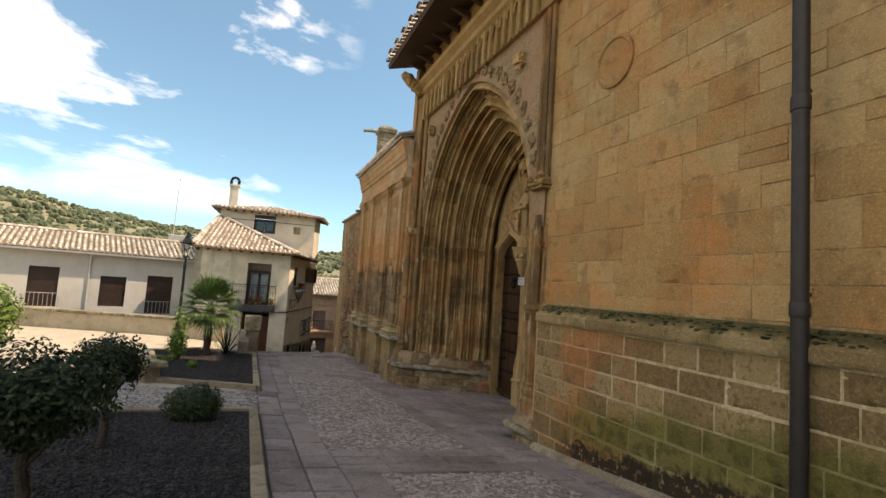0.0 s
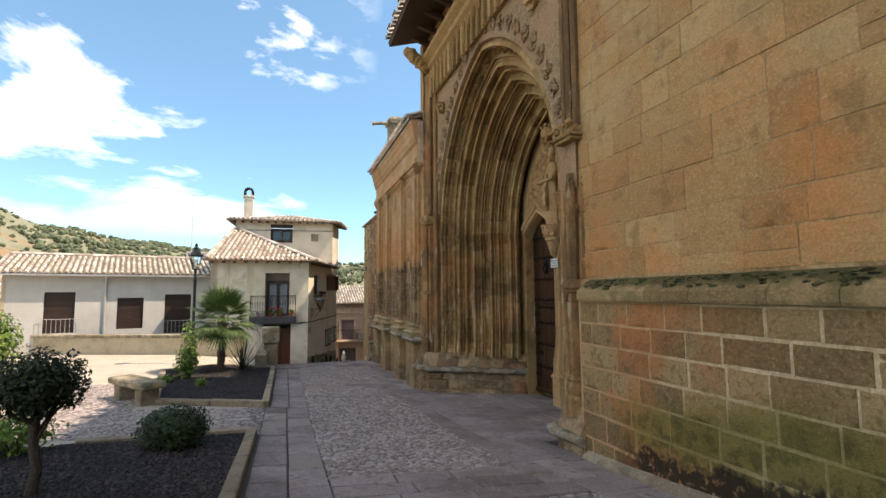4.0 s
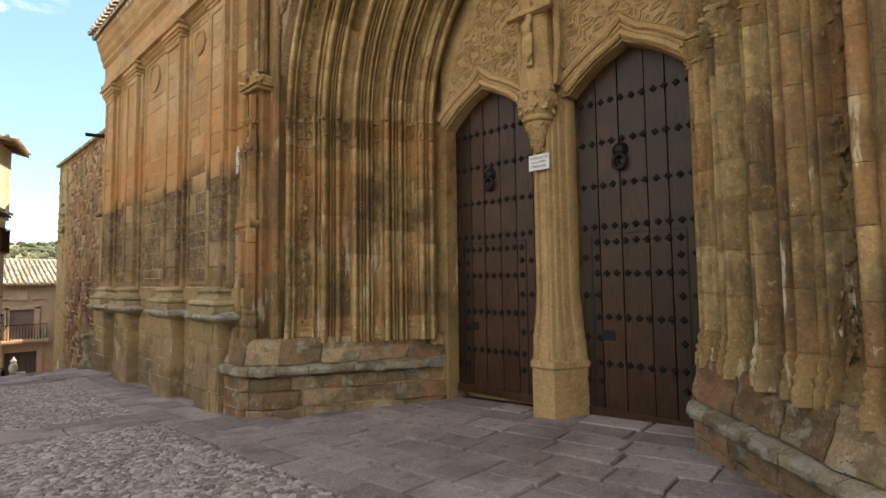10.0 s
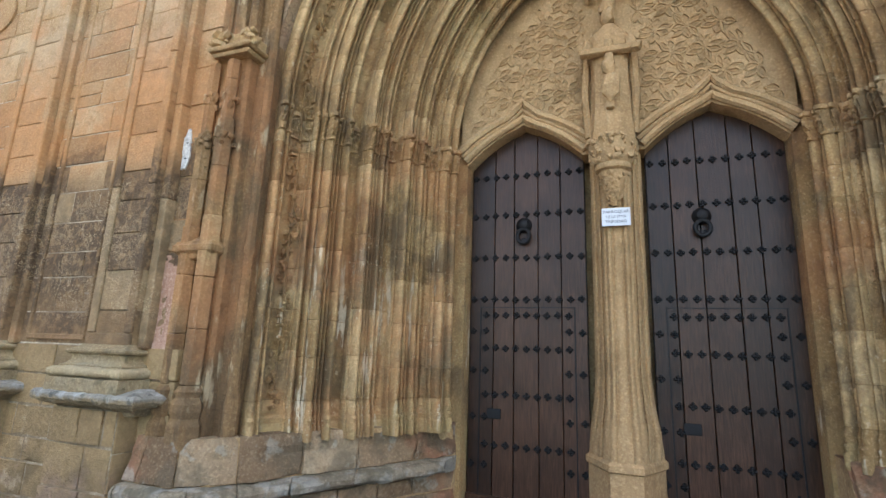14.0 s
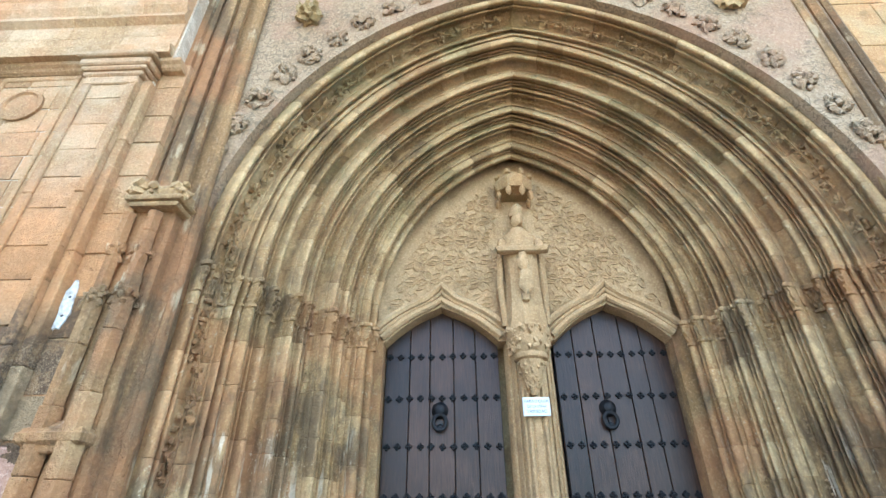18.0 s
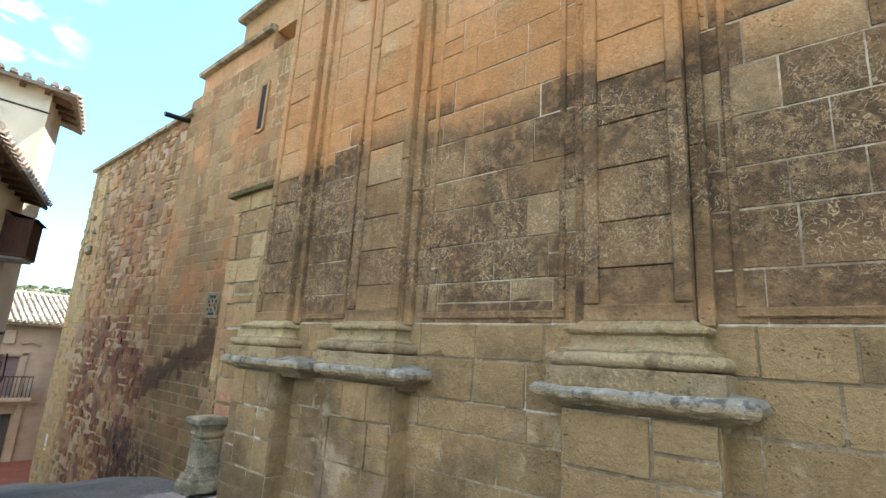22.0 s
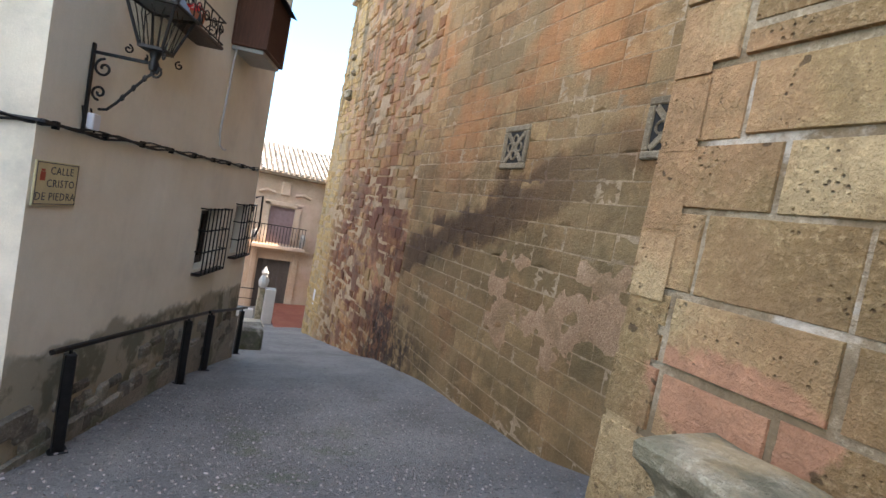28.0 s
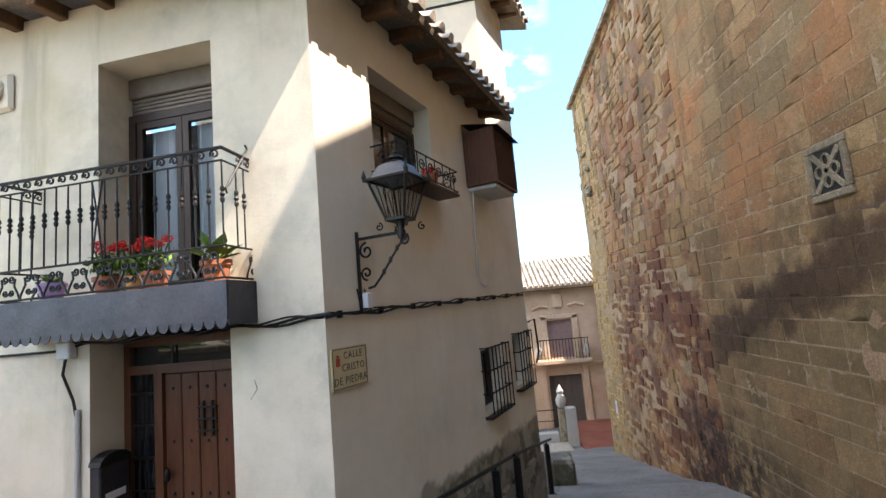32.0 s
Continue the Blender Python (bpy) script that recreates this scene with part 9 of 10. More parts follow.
lt = thing("wall_lantern", MS @ Matrix.Translation((0.47, -0.003, 0)), "wrought-iron wall lantern with a blue-grey metal top", "lantern")
LX, LO, LZ = 0.0, -0.46, 1.63           # foot of the lantern at the bracket's tip
part("wall_bar", Geo().rbox(-0.018, 0.018, -0.02, 0.0, 1.02, 1.70, 0.005), M_iron, lt)
rot = Matrix.Rotation(-math.pi / 2, 4, "Z")
part("arm", Geo().rbox(-0.012, 0.012, LO, -0.01, 1.62, 1.645, 0.004), M_iron, lt)
g = Geo().tube([(0, -0.10, 1.20), (0, -0.16, 1.21), (0, -0.22, 1.27), (0, -0.42, 1.52), (0, -0.52, 1.61)], 0.011, 6)
for f in (0.4, 0.6, 0.8):
    g.blob((0, -0.12 - 0.36 * f, 1.14 + 0.46 * f), 0.013, 0.022, 0.03, 1, 0.0)
part("twisted_brace", g, M_iron, lt, smooth=True)
for cy, cz, r, a0, tr in ((-0.10, 1.52, 0.075, math.pi / 2, 1.3), (-0.09, 1.33, 0.06, -math.pi / 2, -1.3), (LO - 0.02, 1.57, 0.05, math.pi / 2, -1.4)):
    g = Geo().tube(scroll(rot, -cy, cz, r, a0, tr, k=18), 0.010, 6)
    part("scroll", g, M_iron, lt, smooth=True)
part("socket", Geo().lathe([(0.03, LZ - 0.05), (0.04, LZ), (0.028, LZ + 0.03), (0.05, LZ + 0.10), (0.09, LZ + 0.12)], 10, pose(LX, LO, 0)), M_iron, lt, smooth=True)
HB, HT, ZB, ZT = 0.085, 0.18, LZ + 0.11, LZ + 0.44
cage = part("cage", Geo().box(-HB - 0.01, HB + 0.01, LO - HB - 0.01, LO + HB + 0.01, ZB - 0.012, ZB + 0.012), M_iron, lt)
for sx in (-1, 1):
    for sy in (-1, 1):
        part("corner_bar", Geo().tube([(sx * HB, LO + sy * HB, ZB), (sx * HT, LO + sy * HT, ZT)], 0.012, 6), M_iron, cage)
        part("finial", Geo().lathe([(0.012, ZT), (0.02, ZT + 0.03), (0.012, ZT + 0.05), (0.004, ZT + 0.09)], 6, pose(sx * (HT + 0.02), LO + sy * (HT + 0.02), 0)), M_iron, cage)
        part("foot_scroll", Geo().tube(scroll(pose(sx * 0.13, LO + sy * 0.13, 0, 0, 0, math.degrees(math.atan2(sy, sx))), 0, LZ + 0.05, 0.035, math.pi / 2, 1.2), 0.007, 5), M_iron, cage, smooth=True)
for k in range(4):
    a = k * math.pi / 2
    rz = pose(0, LO, 0, 0, 0, math.degrees(a))
    g = Geo().add([rz @ Vector(p) for p in ((-HB, -HB, ZB), (HB, -HB, ZB), (HT, -HT, ZT), (-HT, -HT, ZT))], [(0, 1, 2, 3)])
    pn = part("pane", g, M_glass, cage)
    pn.visible_shadow = False
    for s in (-0.5, 0.0, 0.5):
        part("wire", Geo().tube([rz @ Vector((s * HB * 1.3, -HB - 0.003, ZB)), rz @ Vector((s * HT * 0.7 + 0.02, -HT * 0.75 - 0.01, ZB + 0.26)), rz @ Vector((s * HT * 1.1, -HT * 0.8 - 0.012, ZB + 0.30))], 0.005, 5), M_iron, cage)
    part("top_bar", Geo().tube([rz @ Vector((-HT - 0.03, -HT - 0.015, ZT)), rz @ Vector((HT + 0.03, -HT - 0.015, ZT))], 0.014, 6), M_iron, cage)
M_zinc = plain("blue_grey_zinc", (0.10, 0.12, 0.15), 0.4, 0.7, var=0.1)
sq = lambda h, z: [(sx * h, LO + sy * h, z) for sx, sy in ((-1, -1), (1, -1), (1, 1), (-1, 1))]
part("cap", Geo().loft([sq(HT + 0.02, ZT + 0.01), sq(HT - 0.02, ZT + 0.035), sq(0.11, ZT + 0.13), sq(0.06, ZT + 0.16)]), M_zinc, lt, "blue-grey metal cap")
part("vent", Geo().lathe([(0.05, ZT + 0.15), (0.05, ZT + 0.18), (0.08, ZT + 0.19), (0.06, ZT + 0.215), (0.025, ZT + 0.23), (0.03, ZT + 0.25), (0.008, ZT + 0.28)], 12, pose(0, LO, 0)), M_iron, lt, smooth=True)
jb = thing("junction_box", MS @ Matrix.Translation((0.53, -0.004, 1.10)), "small white junction box under the lantern", "box")
part("box_body", Geo().rbox(-0.05, 0.05, -0.07, 0, -0.065, 0.065, 0.008), M_white_box, jb)
jb = thing("junction_box", MF @ Matrix.Translation((-2.36, -0.004, 0.90)), "white junction box with a conduit beside the entrance", "box")
part("box_body", Geo().rbox(-0.07, 0.07, -0.08, 0, -0.07, 0.07, 0.01), M_white_box, jb)
part("conduit", Geo().tube([(-0.02, -0.03, -0.06), (-0.05, -0.03, -0.2), (0.06, -0.03, -0.42), (0.09, -0.03, -0.55)], 0.012, 6), M_iron, jb, smooth=True)
part("conduit", Geo().tube([(0.09, -0.02, -0.5), (0.09, -0.02, -2.1)], 0.022, 8), M_conduit, jb, smooth=True)
part("cable", Geo().tube([(-0.07, -0.02, 0.0), (-0.9, -0.02, 0.0), (-2.1, -0.02, -0.03)], 0.012, 6), M_iron, jb, smooth=True)

# cables sagging along the two walls
r3 = random.Random(31)
cb = thing("wall_cables", Matrix.Identity(4), "bundle of black cables clipped along the walls", "cable")
for j in range(3):
    pts = [MF @ Vector((-2.3 + 0.1 * k, -0.02 - 0.012 * j - (0.35 if False else 0), 0.93 + 0.012 * j + 0.02 * math.sin(k * 0.9 + j) + 0.02 * k / 10)) for k in range(0, 23)]
    pts += [MS @ Vector((0.02 + 0.18 * k, -0.02 - 0.010 * j, 0.985 + 0.004 * k + 0.01 * j + 0.018 * math.sin(k * 1.25 + 1.7 * j) + 0.01 * r3.random())) for k in range(0, 30)]
    part("cable", Geo().tube(pts, 0.011 if j < 2 else 0.008, 5), M_iron, cb, smooth=True)
for k in range(9):
    part("clip", Geo().rbox(-0.012, 0.012, -0.05, 0.0, -0.03, 0.03, 0.004, MS @ Matrix.Translation((0.15 + 0.6 * k, 0, 1.0 + 0.013 * k))), M_iron, cb)
part("cable", Geo().tube([MS @ Vector(p) for p in ((0.47, -0.02, 1.04), (0.40, -0.03, 1.20), (0.46, -0.03, 1.0), (0.60, -0.02, 1.02), (0.52, -0.02, 1.2))], 0.008, 5), M_iron, cb, smooth=True)

sg = thing("street_sign", MS @ Matrix.Translation((0.26, -0.004, 0.575)) @ Matrix.Rotation(math.pi / 2, 4, "X"), "cream enamel street name sign on the corner", "sign")
M_sign = plain("cream_enamel", (0.50, 0.42, 0.24), 0.4, var=0.08)
M_sign_ink = plain("dark_lettering", (0.03, 0.035, 0.06), 0.5, bump=0)
part("plate", Geo().rbox(-0.235, 0.235, -0.165, 0.165, 0, 0.014, 0.004), M_sign, sg)
for a, b, c, d in ((-0.222, 0.222, 0.148, 0.154), (-0.222, 0.222, -0.154, -0.148), (-0.222, -0.216, -0.148, 0.148), (0.216, 0.222, -0.148, 0.148)):
    part("border", Geo().box(a, b, c, d, 0.014, 0.0155), M_sign_ink, sg)
for txt, x, y, s in (("CALLE", 0.04, 0.095, 0.082), ("CRISTO", 0.04, 0.0, 0.082), ("DE PIEDRA", 0.0, -0.098, 0.082)):
    lettering("lettering", txt, s, pose(x, y, 0.0145), M_sign_ink, sg, 1.12)
M_crest = plain("crest_red", (0.35, 0.06, 0.03), 0.5)
part("crest", Geo().rbox(-0.185, -0.135, 0.02, 0.085, 0.014, 0.018, 0.002).box(-0.178, -0.142, 0.088, 0.105, 0.014, 0.0165), M_crest, sg, "small red crest")

M_cage = wood("red_brown_wood", (0.045, 0.016, 0.009), (0.085, 0.032, 0.018), (0.13, 0.055, 0.032), 0.6)
cg = thing("wooden_cage", MS @ Matrix.Translation((3.18, -0.003, 2.62)), "brown wooden lattice cage with a small tin roof on the wall", "cage")
W_, D_, H_ = 0.92, 0.46, 0.80
part("bottom", Geo().rbox(0, W_, -D_, 0, 0, 0.03, 0.006), M_cage, cg)
part("back_board", Geo().box(0.002, W_ - 0.002, -0.02, -0.001, 0.03, H_), M_cage, cg)
for x in (0.0, W_ - 0.035):
    for y in (-D_, -0.04):
        part("post", Geo().box(x, x + 0.035, y, y + 0.035, 0.03, H_), M_cage, cg)
part("side_panel", Geo().box(0.004, 0.016, -D_ + 0.036, -0.041, 0.03, H_ - 0.01), M_cage, cg)
part("side_panel", Geo().box(W_ - 0.016, W_ - 0.004, -D_ + 0.036, -0.041, 0.03, H_ - 0.01), M_cage, cg)
g = Geo()
for k in range(-15, 27):
    for s in (-1, 1):
        x = k * 0.036 + (0 if s > 0 else 0.55)
        pts = []
        for f in range(2):
            z = 0.04 + 0.74 * f
            pts.append((x + s * 0.55 * f * 0.95, z))
        (xa, za), (xb, zb) = pts
        lo, hi = 0.036, W_ - 0.036
        def cut(v):
            if xa == xb:
                return za
            return za + (zb - za) * (v - xa) / (xb - xa)
        p0, p1 = (xa, za), (xb, zb)
        if max(xa, xb) < lo + 0.02 or min(xa, xb) > hi - 0.02:
            continue
        if p0[0] < lo: p0 = (lo, cut(lo))
        if p0[0] > hi: p0 = (hi, cut(hi))
        if p1[0] < lo: p1 = (lo, cut(lo))
        if p1[0] > hi: p1 = (hi, cut(hi))
        yy = -D_ + 0.012 + (0.006 if s > 0 else 0)
        g.tube([(p0[0], yy, p0[1]), (p1[0], yy, p1[1])], 0.0045, 4)
tagged(part("lattice", g, M_cage, cg, "fine diagonal lattice"), kind="stuff")
g = Geo()
rg = [[(0.0 - 0.05 + (W_ + 0.1) * k / 24, yy, zz + 0.014 * (k % 2)) for k in range(25)] for yy, zz in ((-D_ - 0.08, H_ - 0.02), (0.0, H_ + 0.10))]
g.loft(rg, closed=False, cap=False)
part("tin_roof", g, M_sheet, cg, "small corrugated sheet roof")
part("bracket", Geo().box(0.05, W_ - 0.05, -D_ + 0.05, -0.002, -0.05, -0.002), M_conduit, cg)
pp = thing("drain_hose", Matrix.Identity(4), "thin pale hose hanging down the wall", "hose")
part("hose", Geo().tube([MS @ Vector(p) for p in ((3.26, -0.06, 2.60), (3.27, -0.04, 2.3), (3.24, -0.03, 1.7), (3.22, -0.03, 1.42), (3.30, -0.03, 1.28), (3.42, -0.03, 1.24), (3.52, -0.03, 1.25))], 0.014, 6), M_conduit, pp, smooth=True)


def grille(x0, x1, z0, z1, label):
    t = thing("window_grille", Matrix.Identity(4), label, "window grille", "grilles on the lane wall")
    pane_frame(t, MS, x0, x1, z0, z1, 0.2, M_brown, 0.05)
    n = max(4, int((x1 - x0) / 0.13))
    for k in range(n + 1):
        x = x0 - 0.02 + (x1 - x0 + 0.04) * k / n
        part("bar", Geo().box(x - 0.007, x + 0.007, -0.13, -0.115, z0 - 0.06, z1 + 0.05, MS), M_iron, t)
    for k in range(4):
        z = z0 - 0.04 + (z1 - z0 + 0.07) * k / 3
        part("crossbar", Geo().box(x0 - 0.03, x1 + 0.03, -0.114, -0.10, z - 0.01, z + 0.01, MS), M_iron, t)
        for x in (x0 - 0.03, x1 + 0.03):
            part("stay", Geo().box(x - 0.007, x + 0.007, -0.115, 0.0, z - 0.008, z + 0.008, MS), M_iron, t)
    part("sill", Geo().rbox(x0 - 0.04, x1 + 0.04, -0.11, 0.05, z0 - 0.075, z0 - 0.045, 0.006, MS), M_brown, t)


grille(*S_GR1, "black iron window grille over a dark window")
grille(*S_GR2, "black iron window grille over a dark window")
sl = thing("wall_bracket", MS @ Matrix.Translation((5.36, -0.004, 0.62)), "small black iron bracket at the end of the wall", "bracket")
part("stem", Geo().tube([(0, -0.02, 0), (0.0, -0.14, 0.05), (0.0, -0.16, -0.5), (0.0, -0.1, -0.7)], 0.018, 6).tube(scroll(Matrix.Identity(4), 0.0, -0.2, 0.08, 0, 1.3), 0.012, 5), M_iron, sl, smooth=True)

# rough stone footing of the lane wall
ft = tagged(part("wall_footing", Geo().box(0.02, 5.38, -0.05, -0.004, -3.4, -1.55, MS), M_base), "rough stone footing of the house along the lane", "wall", kind="structure")
r4 = random.Random(9)
for k in range(54):
    x = r4.uniform(0.1, 5.0)
    gz = ground_z(*(MS @ Vector((x, 0, 0))).xy)
    z = gz + r4.uniform(0.0, 0.20) + (0.5 if x > 2 else 0.25) * r4.random() + 0.03 * x
    w, h = r4.uniform(0.15, 0.36), r4.uniform(0.10, 0.20)
    g = worn(Geo().rbox(-w / 2, w / 2, -0.035, 0.03, -h / 2, h / 2, 0.03, MS @ Matrix.Translation((x, -0.03 if z < -1.55 else -0.002, z))), 0.02, 5)
    part("footing_stone", g, M_base, ft)

# plaster cracks
ck = thing("plaster_crack", Matrix.Identity(4), "fine crack in the render beside the corner", "crack", kind="structure")
M_crack = plain("crack_shadow", (0.25, 0.225, 0.185), 0.95)
for m_, pts in ((MF, [(-0.62, 0.55), (-0.60, 0.48), (-0.66, 0.40)]), (MF, [(-0.45, -0.42), (-0.40, -0.55), (-0.46, -0.66), (-0.43, -0.78), (-0.52, -0.88)]), (MF, [(-0.80, -0.92), (-0.6, -0.90), (-0.3, -0.93), (-0.02, -0.92)])):
    part("crack", Geo().tube([m_ @ Vector((x, -0.001, z)) for x, z in pts], 0.004, 4), M_crack, ck)

# ---- handrail on the lane ----
hr = thing("handrail", Matrix.Identity(4), "dark iron handrail on four posts along the lane", "handrail")
posts = [(2.02, 27.45), (2.85, 29.57), (3.14, 30.49), (3.73, 32.5)]
tops = []
for x, y in posts:
    z = ground_z(x, y)
    ht = 0.90
    o = Vector((x, y, z))
    part("post", Geo().rbox(-0.042, 0.042, -0.042, 0.042, -0.12, ht - 0.05, 0.01, pose(x, y, z, 0, 0, 20)), M_iron, hr)
    part("pin", Geo().tube([o + Vector((0, 0, ht - 0.06)), o + Vector((0, 0, ht))], 0.014, 6), M_iron, hr)
    part("foot_plate", Geo().rbox(-0.07, 0.07, -0.07, 0.07, -0.05, 0.012, 0.005, pose(x, y, z, 0, 0, 20)), M_iron, hr)
    tops.append(o + Vector((0, 0, ht)))
d = (tops[1] - tops[0])
part("rail", Geo().tube([tops[0] - d * 0.10, tops[0], tops[1], tops[2] - (tops[2] - tops[1]) * 0.25], 0.024, 8), M_iron, hr, smooth=True)
part("rail", Geo().tube([tops[2] - (tops[2] - tops[1]) * 0.12, tops[2], tops[3], tops[3] + (tops[3] - tops[2]) * 0.2], 0.024, 8), M_iron, hr, smooth=True)
g = worn(Geo().rbox(-0.25, 0.25, -0.3, 0.3, -0.3, 0.55, 0.06, pose(4.1, 33.9, ground_z(4.1, 33.9))), 0.06, 3)
tagged(part("stone_block_step", g, M_base), "rough grey stone block by the lane", "stone")

# ---- long white house ----
wh = thing("white_house", Matrix.Identity(4), "long low white house with dark shutters and a pale tile roof", "house")
WIN = [(-6.74, -5.63, 0.75, 2.57), (-4.04, -2.98, 0.83, 2.29), (-2.09, -0.94, 0.53, 2.44)]
holed("wall", MW, -8.15, 0.3, -2.0, 3.34, 0.35, WIN, M_white, wh, "white rendered wall")
part("wall", Geo().box(-8.15, -7.8, 0.36, 6.5, -2.0, 3.34, MW), M_white, wh)
part("plinth", Geo().box(-8.18, -8.06, -0.02, 0.0, -2, 3.3, MW), M_render_y, wh)
for x0, x1, z0, z1 in WIN:
    w = part("shutter", Geo().box(x0 + 0.002, x1 - 0.002, 0.10, 0.14, z0, z1, MW), M_brown, wh, "closed dark brown shutter")
    n = int((z1 - z0) / 0.085)
    sl_ = None
    for k in range(n):
        z = z0 + (z1 - z0) * k / n
        part("slat", Geo().rbox(x0 + 0.03, x1 - 0.03, 0.08, 0.10, z + 0.006, z + (z1 - z0) / n - 0.006, 0.006, MW), M_brown, w)
    if z0 < 0.8:
        rl = part("window_rail", Geo().tube([MW @ Vector((x0 - 0.18, -0.07, z0 + 0.62)), MW @ Vector((x1 + 0.18, -0.07, z0 + 0.62))], 0.012, 6), M_conduit, wh, "small pale iron guard rail")
        for k in range(10):
            x = x0 - 0.18 + (x1 - x0 + 0.36) * k / 9
            part("rail_bar", Geo().box(x - 0.007, x + 0.007, -0.077, -0.063, z0 - 0.05, z0 + 0.62, MW), M_conduit, rl)
        part("rail_foot", Geo().box(x0 - 0.2, x1 + 0.2, -0.10, 0.0, z0 - 0.08, z0 - 0.05, MW), M_conduit, rl)
part("downpipe", Geo().tube([MW @ Vector(p) for p in ((-4.51, -0.34, 3.38), (-4.51, -0.3, 3.2), (-4.51, -0.06, 2.95), (-4.51, -0.06, -0.6))], 0.045, 8), M_conduit, wh, smooth=True)
part("gutter", Geo().box(-8.5, 0.2, -0.42, -0.34, 3.30, 3.38, MW), M_conduit, wh)
g = Geo()
o = MW @ Vector((-8.5, -0.40, 3.40))
al, dn = MW.to_3x3() @ Vector((1, 0, 0)), (MW.to_3x3() @ Vector((0, -1, -0.29))).normalized()
slope(g, o, al, dn, 8.7, 3.7, 0.1)
part("roof_deck", g, M_tile, wh)
M_tile_pale = stone("pale_clay_tiles", ((0.42, 0.36, 0.28), (0.55, 0.49, 0.40), (0.66, 0.61, 0.53)), [((0.20, 0.17, 0.12), blotch(1.6, 0.52, 0.66), 0.4)], rnd=0.9, bump=0.3, island=True)
g = tile_rows(Geo(), o, al, dn, 8.6, 3.7, 0.23)
tagged(part("tile", g, M_tile_pale, wh, "pale clay tiles", smooth=True, fix=False), kind="stuff")
ridge_line(wh, MW @ Vector((-8.4, 3.2, 4.42)), MW @ Vector((0.2, 3.2, 4.42)))
g = Geo()
slope(g, MW @ Vector((-8.5, 6.8, 3.40)), al, (MW.to_3x3() @ Vector((0, 1, -0.29))).normalized(), 8.7, 3.8, 0.1)
part("roof_deck", g, M_tile, wh)
part("gable", Geo().add([MW @ Vector(p) for p in ((-8.15, 0, 3.34), (-8.15, 6.5, 3.34), (-8.15, 3.2, 4.3))], [(0, 1, 2)]), M_white, wh)
wc = thing("rooftop_wall", Matrix.Identity(4), "white rendered wall rising behind the roof", "wall", kind="structure")
part("wall_body", Geo().rbox(-5.1, -3.3, 33.8, 36.0, -1.0, 5.0, 0.03), M_white, wc)
am = thing("antenna_mast", pose(-4.85, 34.0, 5.0), "thin tall antenna mast on the roof", "antenna")
part("mast", Geo().tube([(0, 0, 0), (0.0, 0, 2.0), (0.03, 0, 3.55)], 0.022, 6), M_conduit, am)
for k in range(3):
    part("dipole", Geo().tube([(-0.02, 0, 3.5 - 0.05 * k), (0.75, 0.1, 3.52 - 0.05 * k)], 0.008, 4), M_conduit, am)

# roofs of the village below the square
def far_house(x, y, w, d, z0, zt, rz, label):
    t = thing("village_house", pose(x, y, 0, 0, 0, rz), label, "house", "houses below the square")
    part("wall", Geo().box(-w / 2, w / 2, -d / 2, d / 2, z0, zt), M_white, t)
    for s in (-1, 1):
        g = Geo()
        slope(g, (-w / 2 - 0.3, s * (d / 2 + 0.4), zt - 0.05), (1, 0, 0), (0, s, -0.38), w + 0.6, (d / 2 + 0.4) * 1.07, 0.1)
        part("roof", g, M_tile, t)
        if s < 0:
            g = tile_rows(Geo(), (-w / 2 - 0.3, -(d / 2 + 0.4), zt - 0.05), (1, 0, 0), (0, -1, -0.38), w + 0.6, (d / 2 + 0.4) * 1.07, 0.3, 0.6)
            tagged(part("tile", g, M_tile_pale, t, smooth=True, fix=False), kind="stuff")
    for s in (-1, 1):
        part("gable", Geo().add([(s * w / 2, -d / 2, zt), (s * w / 2, d / 2, zt), (s * w / 2, 0, zt + d * 0.19)], [(0, 1, 2)]), M_white, t)
    for k in range(int(w / 3)):
        x_ = -w / 2 + 1.5 + 3 * k
        part("window", Geo().box(x_ - 0.4, x_ + 0.4, -d / 2 - 0.05, -d / 2 + 0.05, zt - 1.6, zt - 0.4), M_brown, t)
    return t


far_house(-20.5, 44.0, 12, 8, -3.0, 2.3, 12, "white village house with a pale tile roof")
far_house(-24.5, 33.0, 9, 7, -3.0, 2.2, 20, "white village house with a pale tile roof")
far_house(-17.0, 58.0, 10, 8, -4.0, 2.8, -8, "white village house with a pale tile roof")
part("chimney", Geo().rbox(-0.45, 0.45, -0.4, 0.4, 2.4, 4.3, 0.03, pose(-17.2, 43.0, 0)), M_white, bpy.data.objects["village_house"]).matrix_parent_inverse = bpy.data.objects["village_house"].matrix_world.inverted()

# ---- mansion at the foot of the lane ----
fb = thing("mansion", pose(0, 46.0, 0), "old pale stone mansion with a tiled roof at the lane's foot", "house")
M_mans = stone("pale_pink_stone", ((0.42, 0.31, 0.215), (0.52, 0.40, 0.29), (0.58, 0.47, 0.36)), [((0.44, 0.25, 0.15), both(zband(-6.0, -1.55, 0.2, 1.0, 0.3), blotch(0.5, 0.3, 0.6)), 0.4), ((0.60, 0.42, 0.36), blotch(0.35, 0.52, 0.66), 0.4)], rnd=0.1, bump=0.4)
ID4 = Matrix.Identity(4)
holed("wall", ID4, -4.0, 16.0, -7.0, 1.55, 0.5, [(5.42, 6.52, -1.62, 0.05), (5.25, 6.72, -5.2, -2.38)], M_mans, fb, "pale stone front")
part("shutter", Geo().box(5.42, 6.52, 0.14, 0.2, -1.62, 0.05), plain("mauve_shutter", (0.20, 0.14, 0.14), 0.6), fb, "closed mauve-brown balcony shutters")
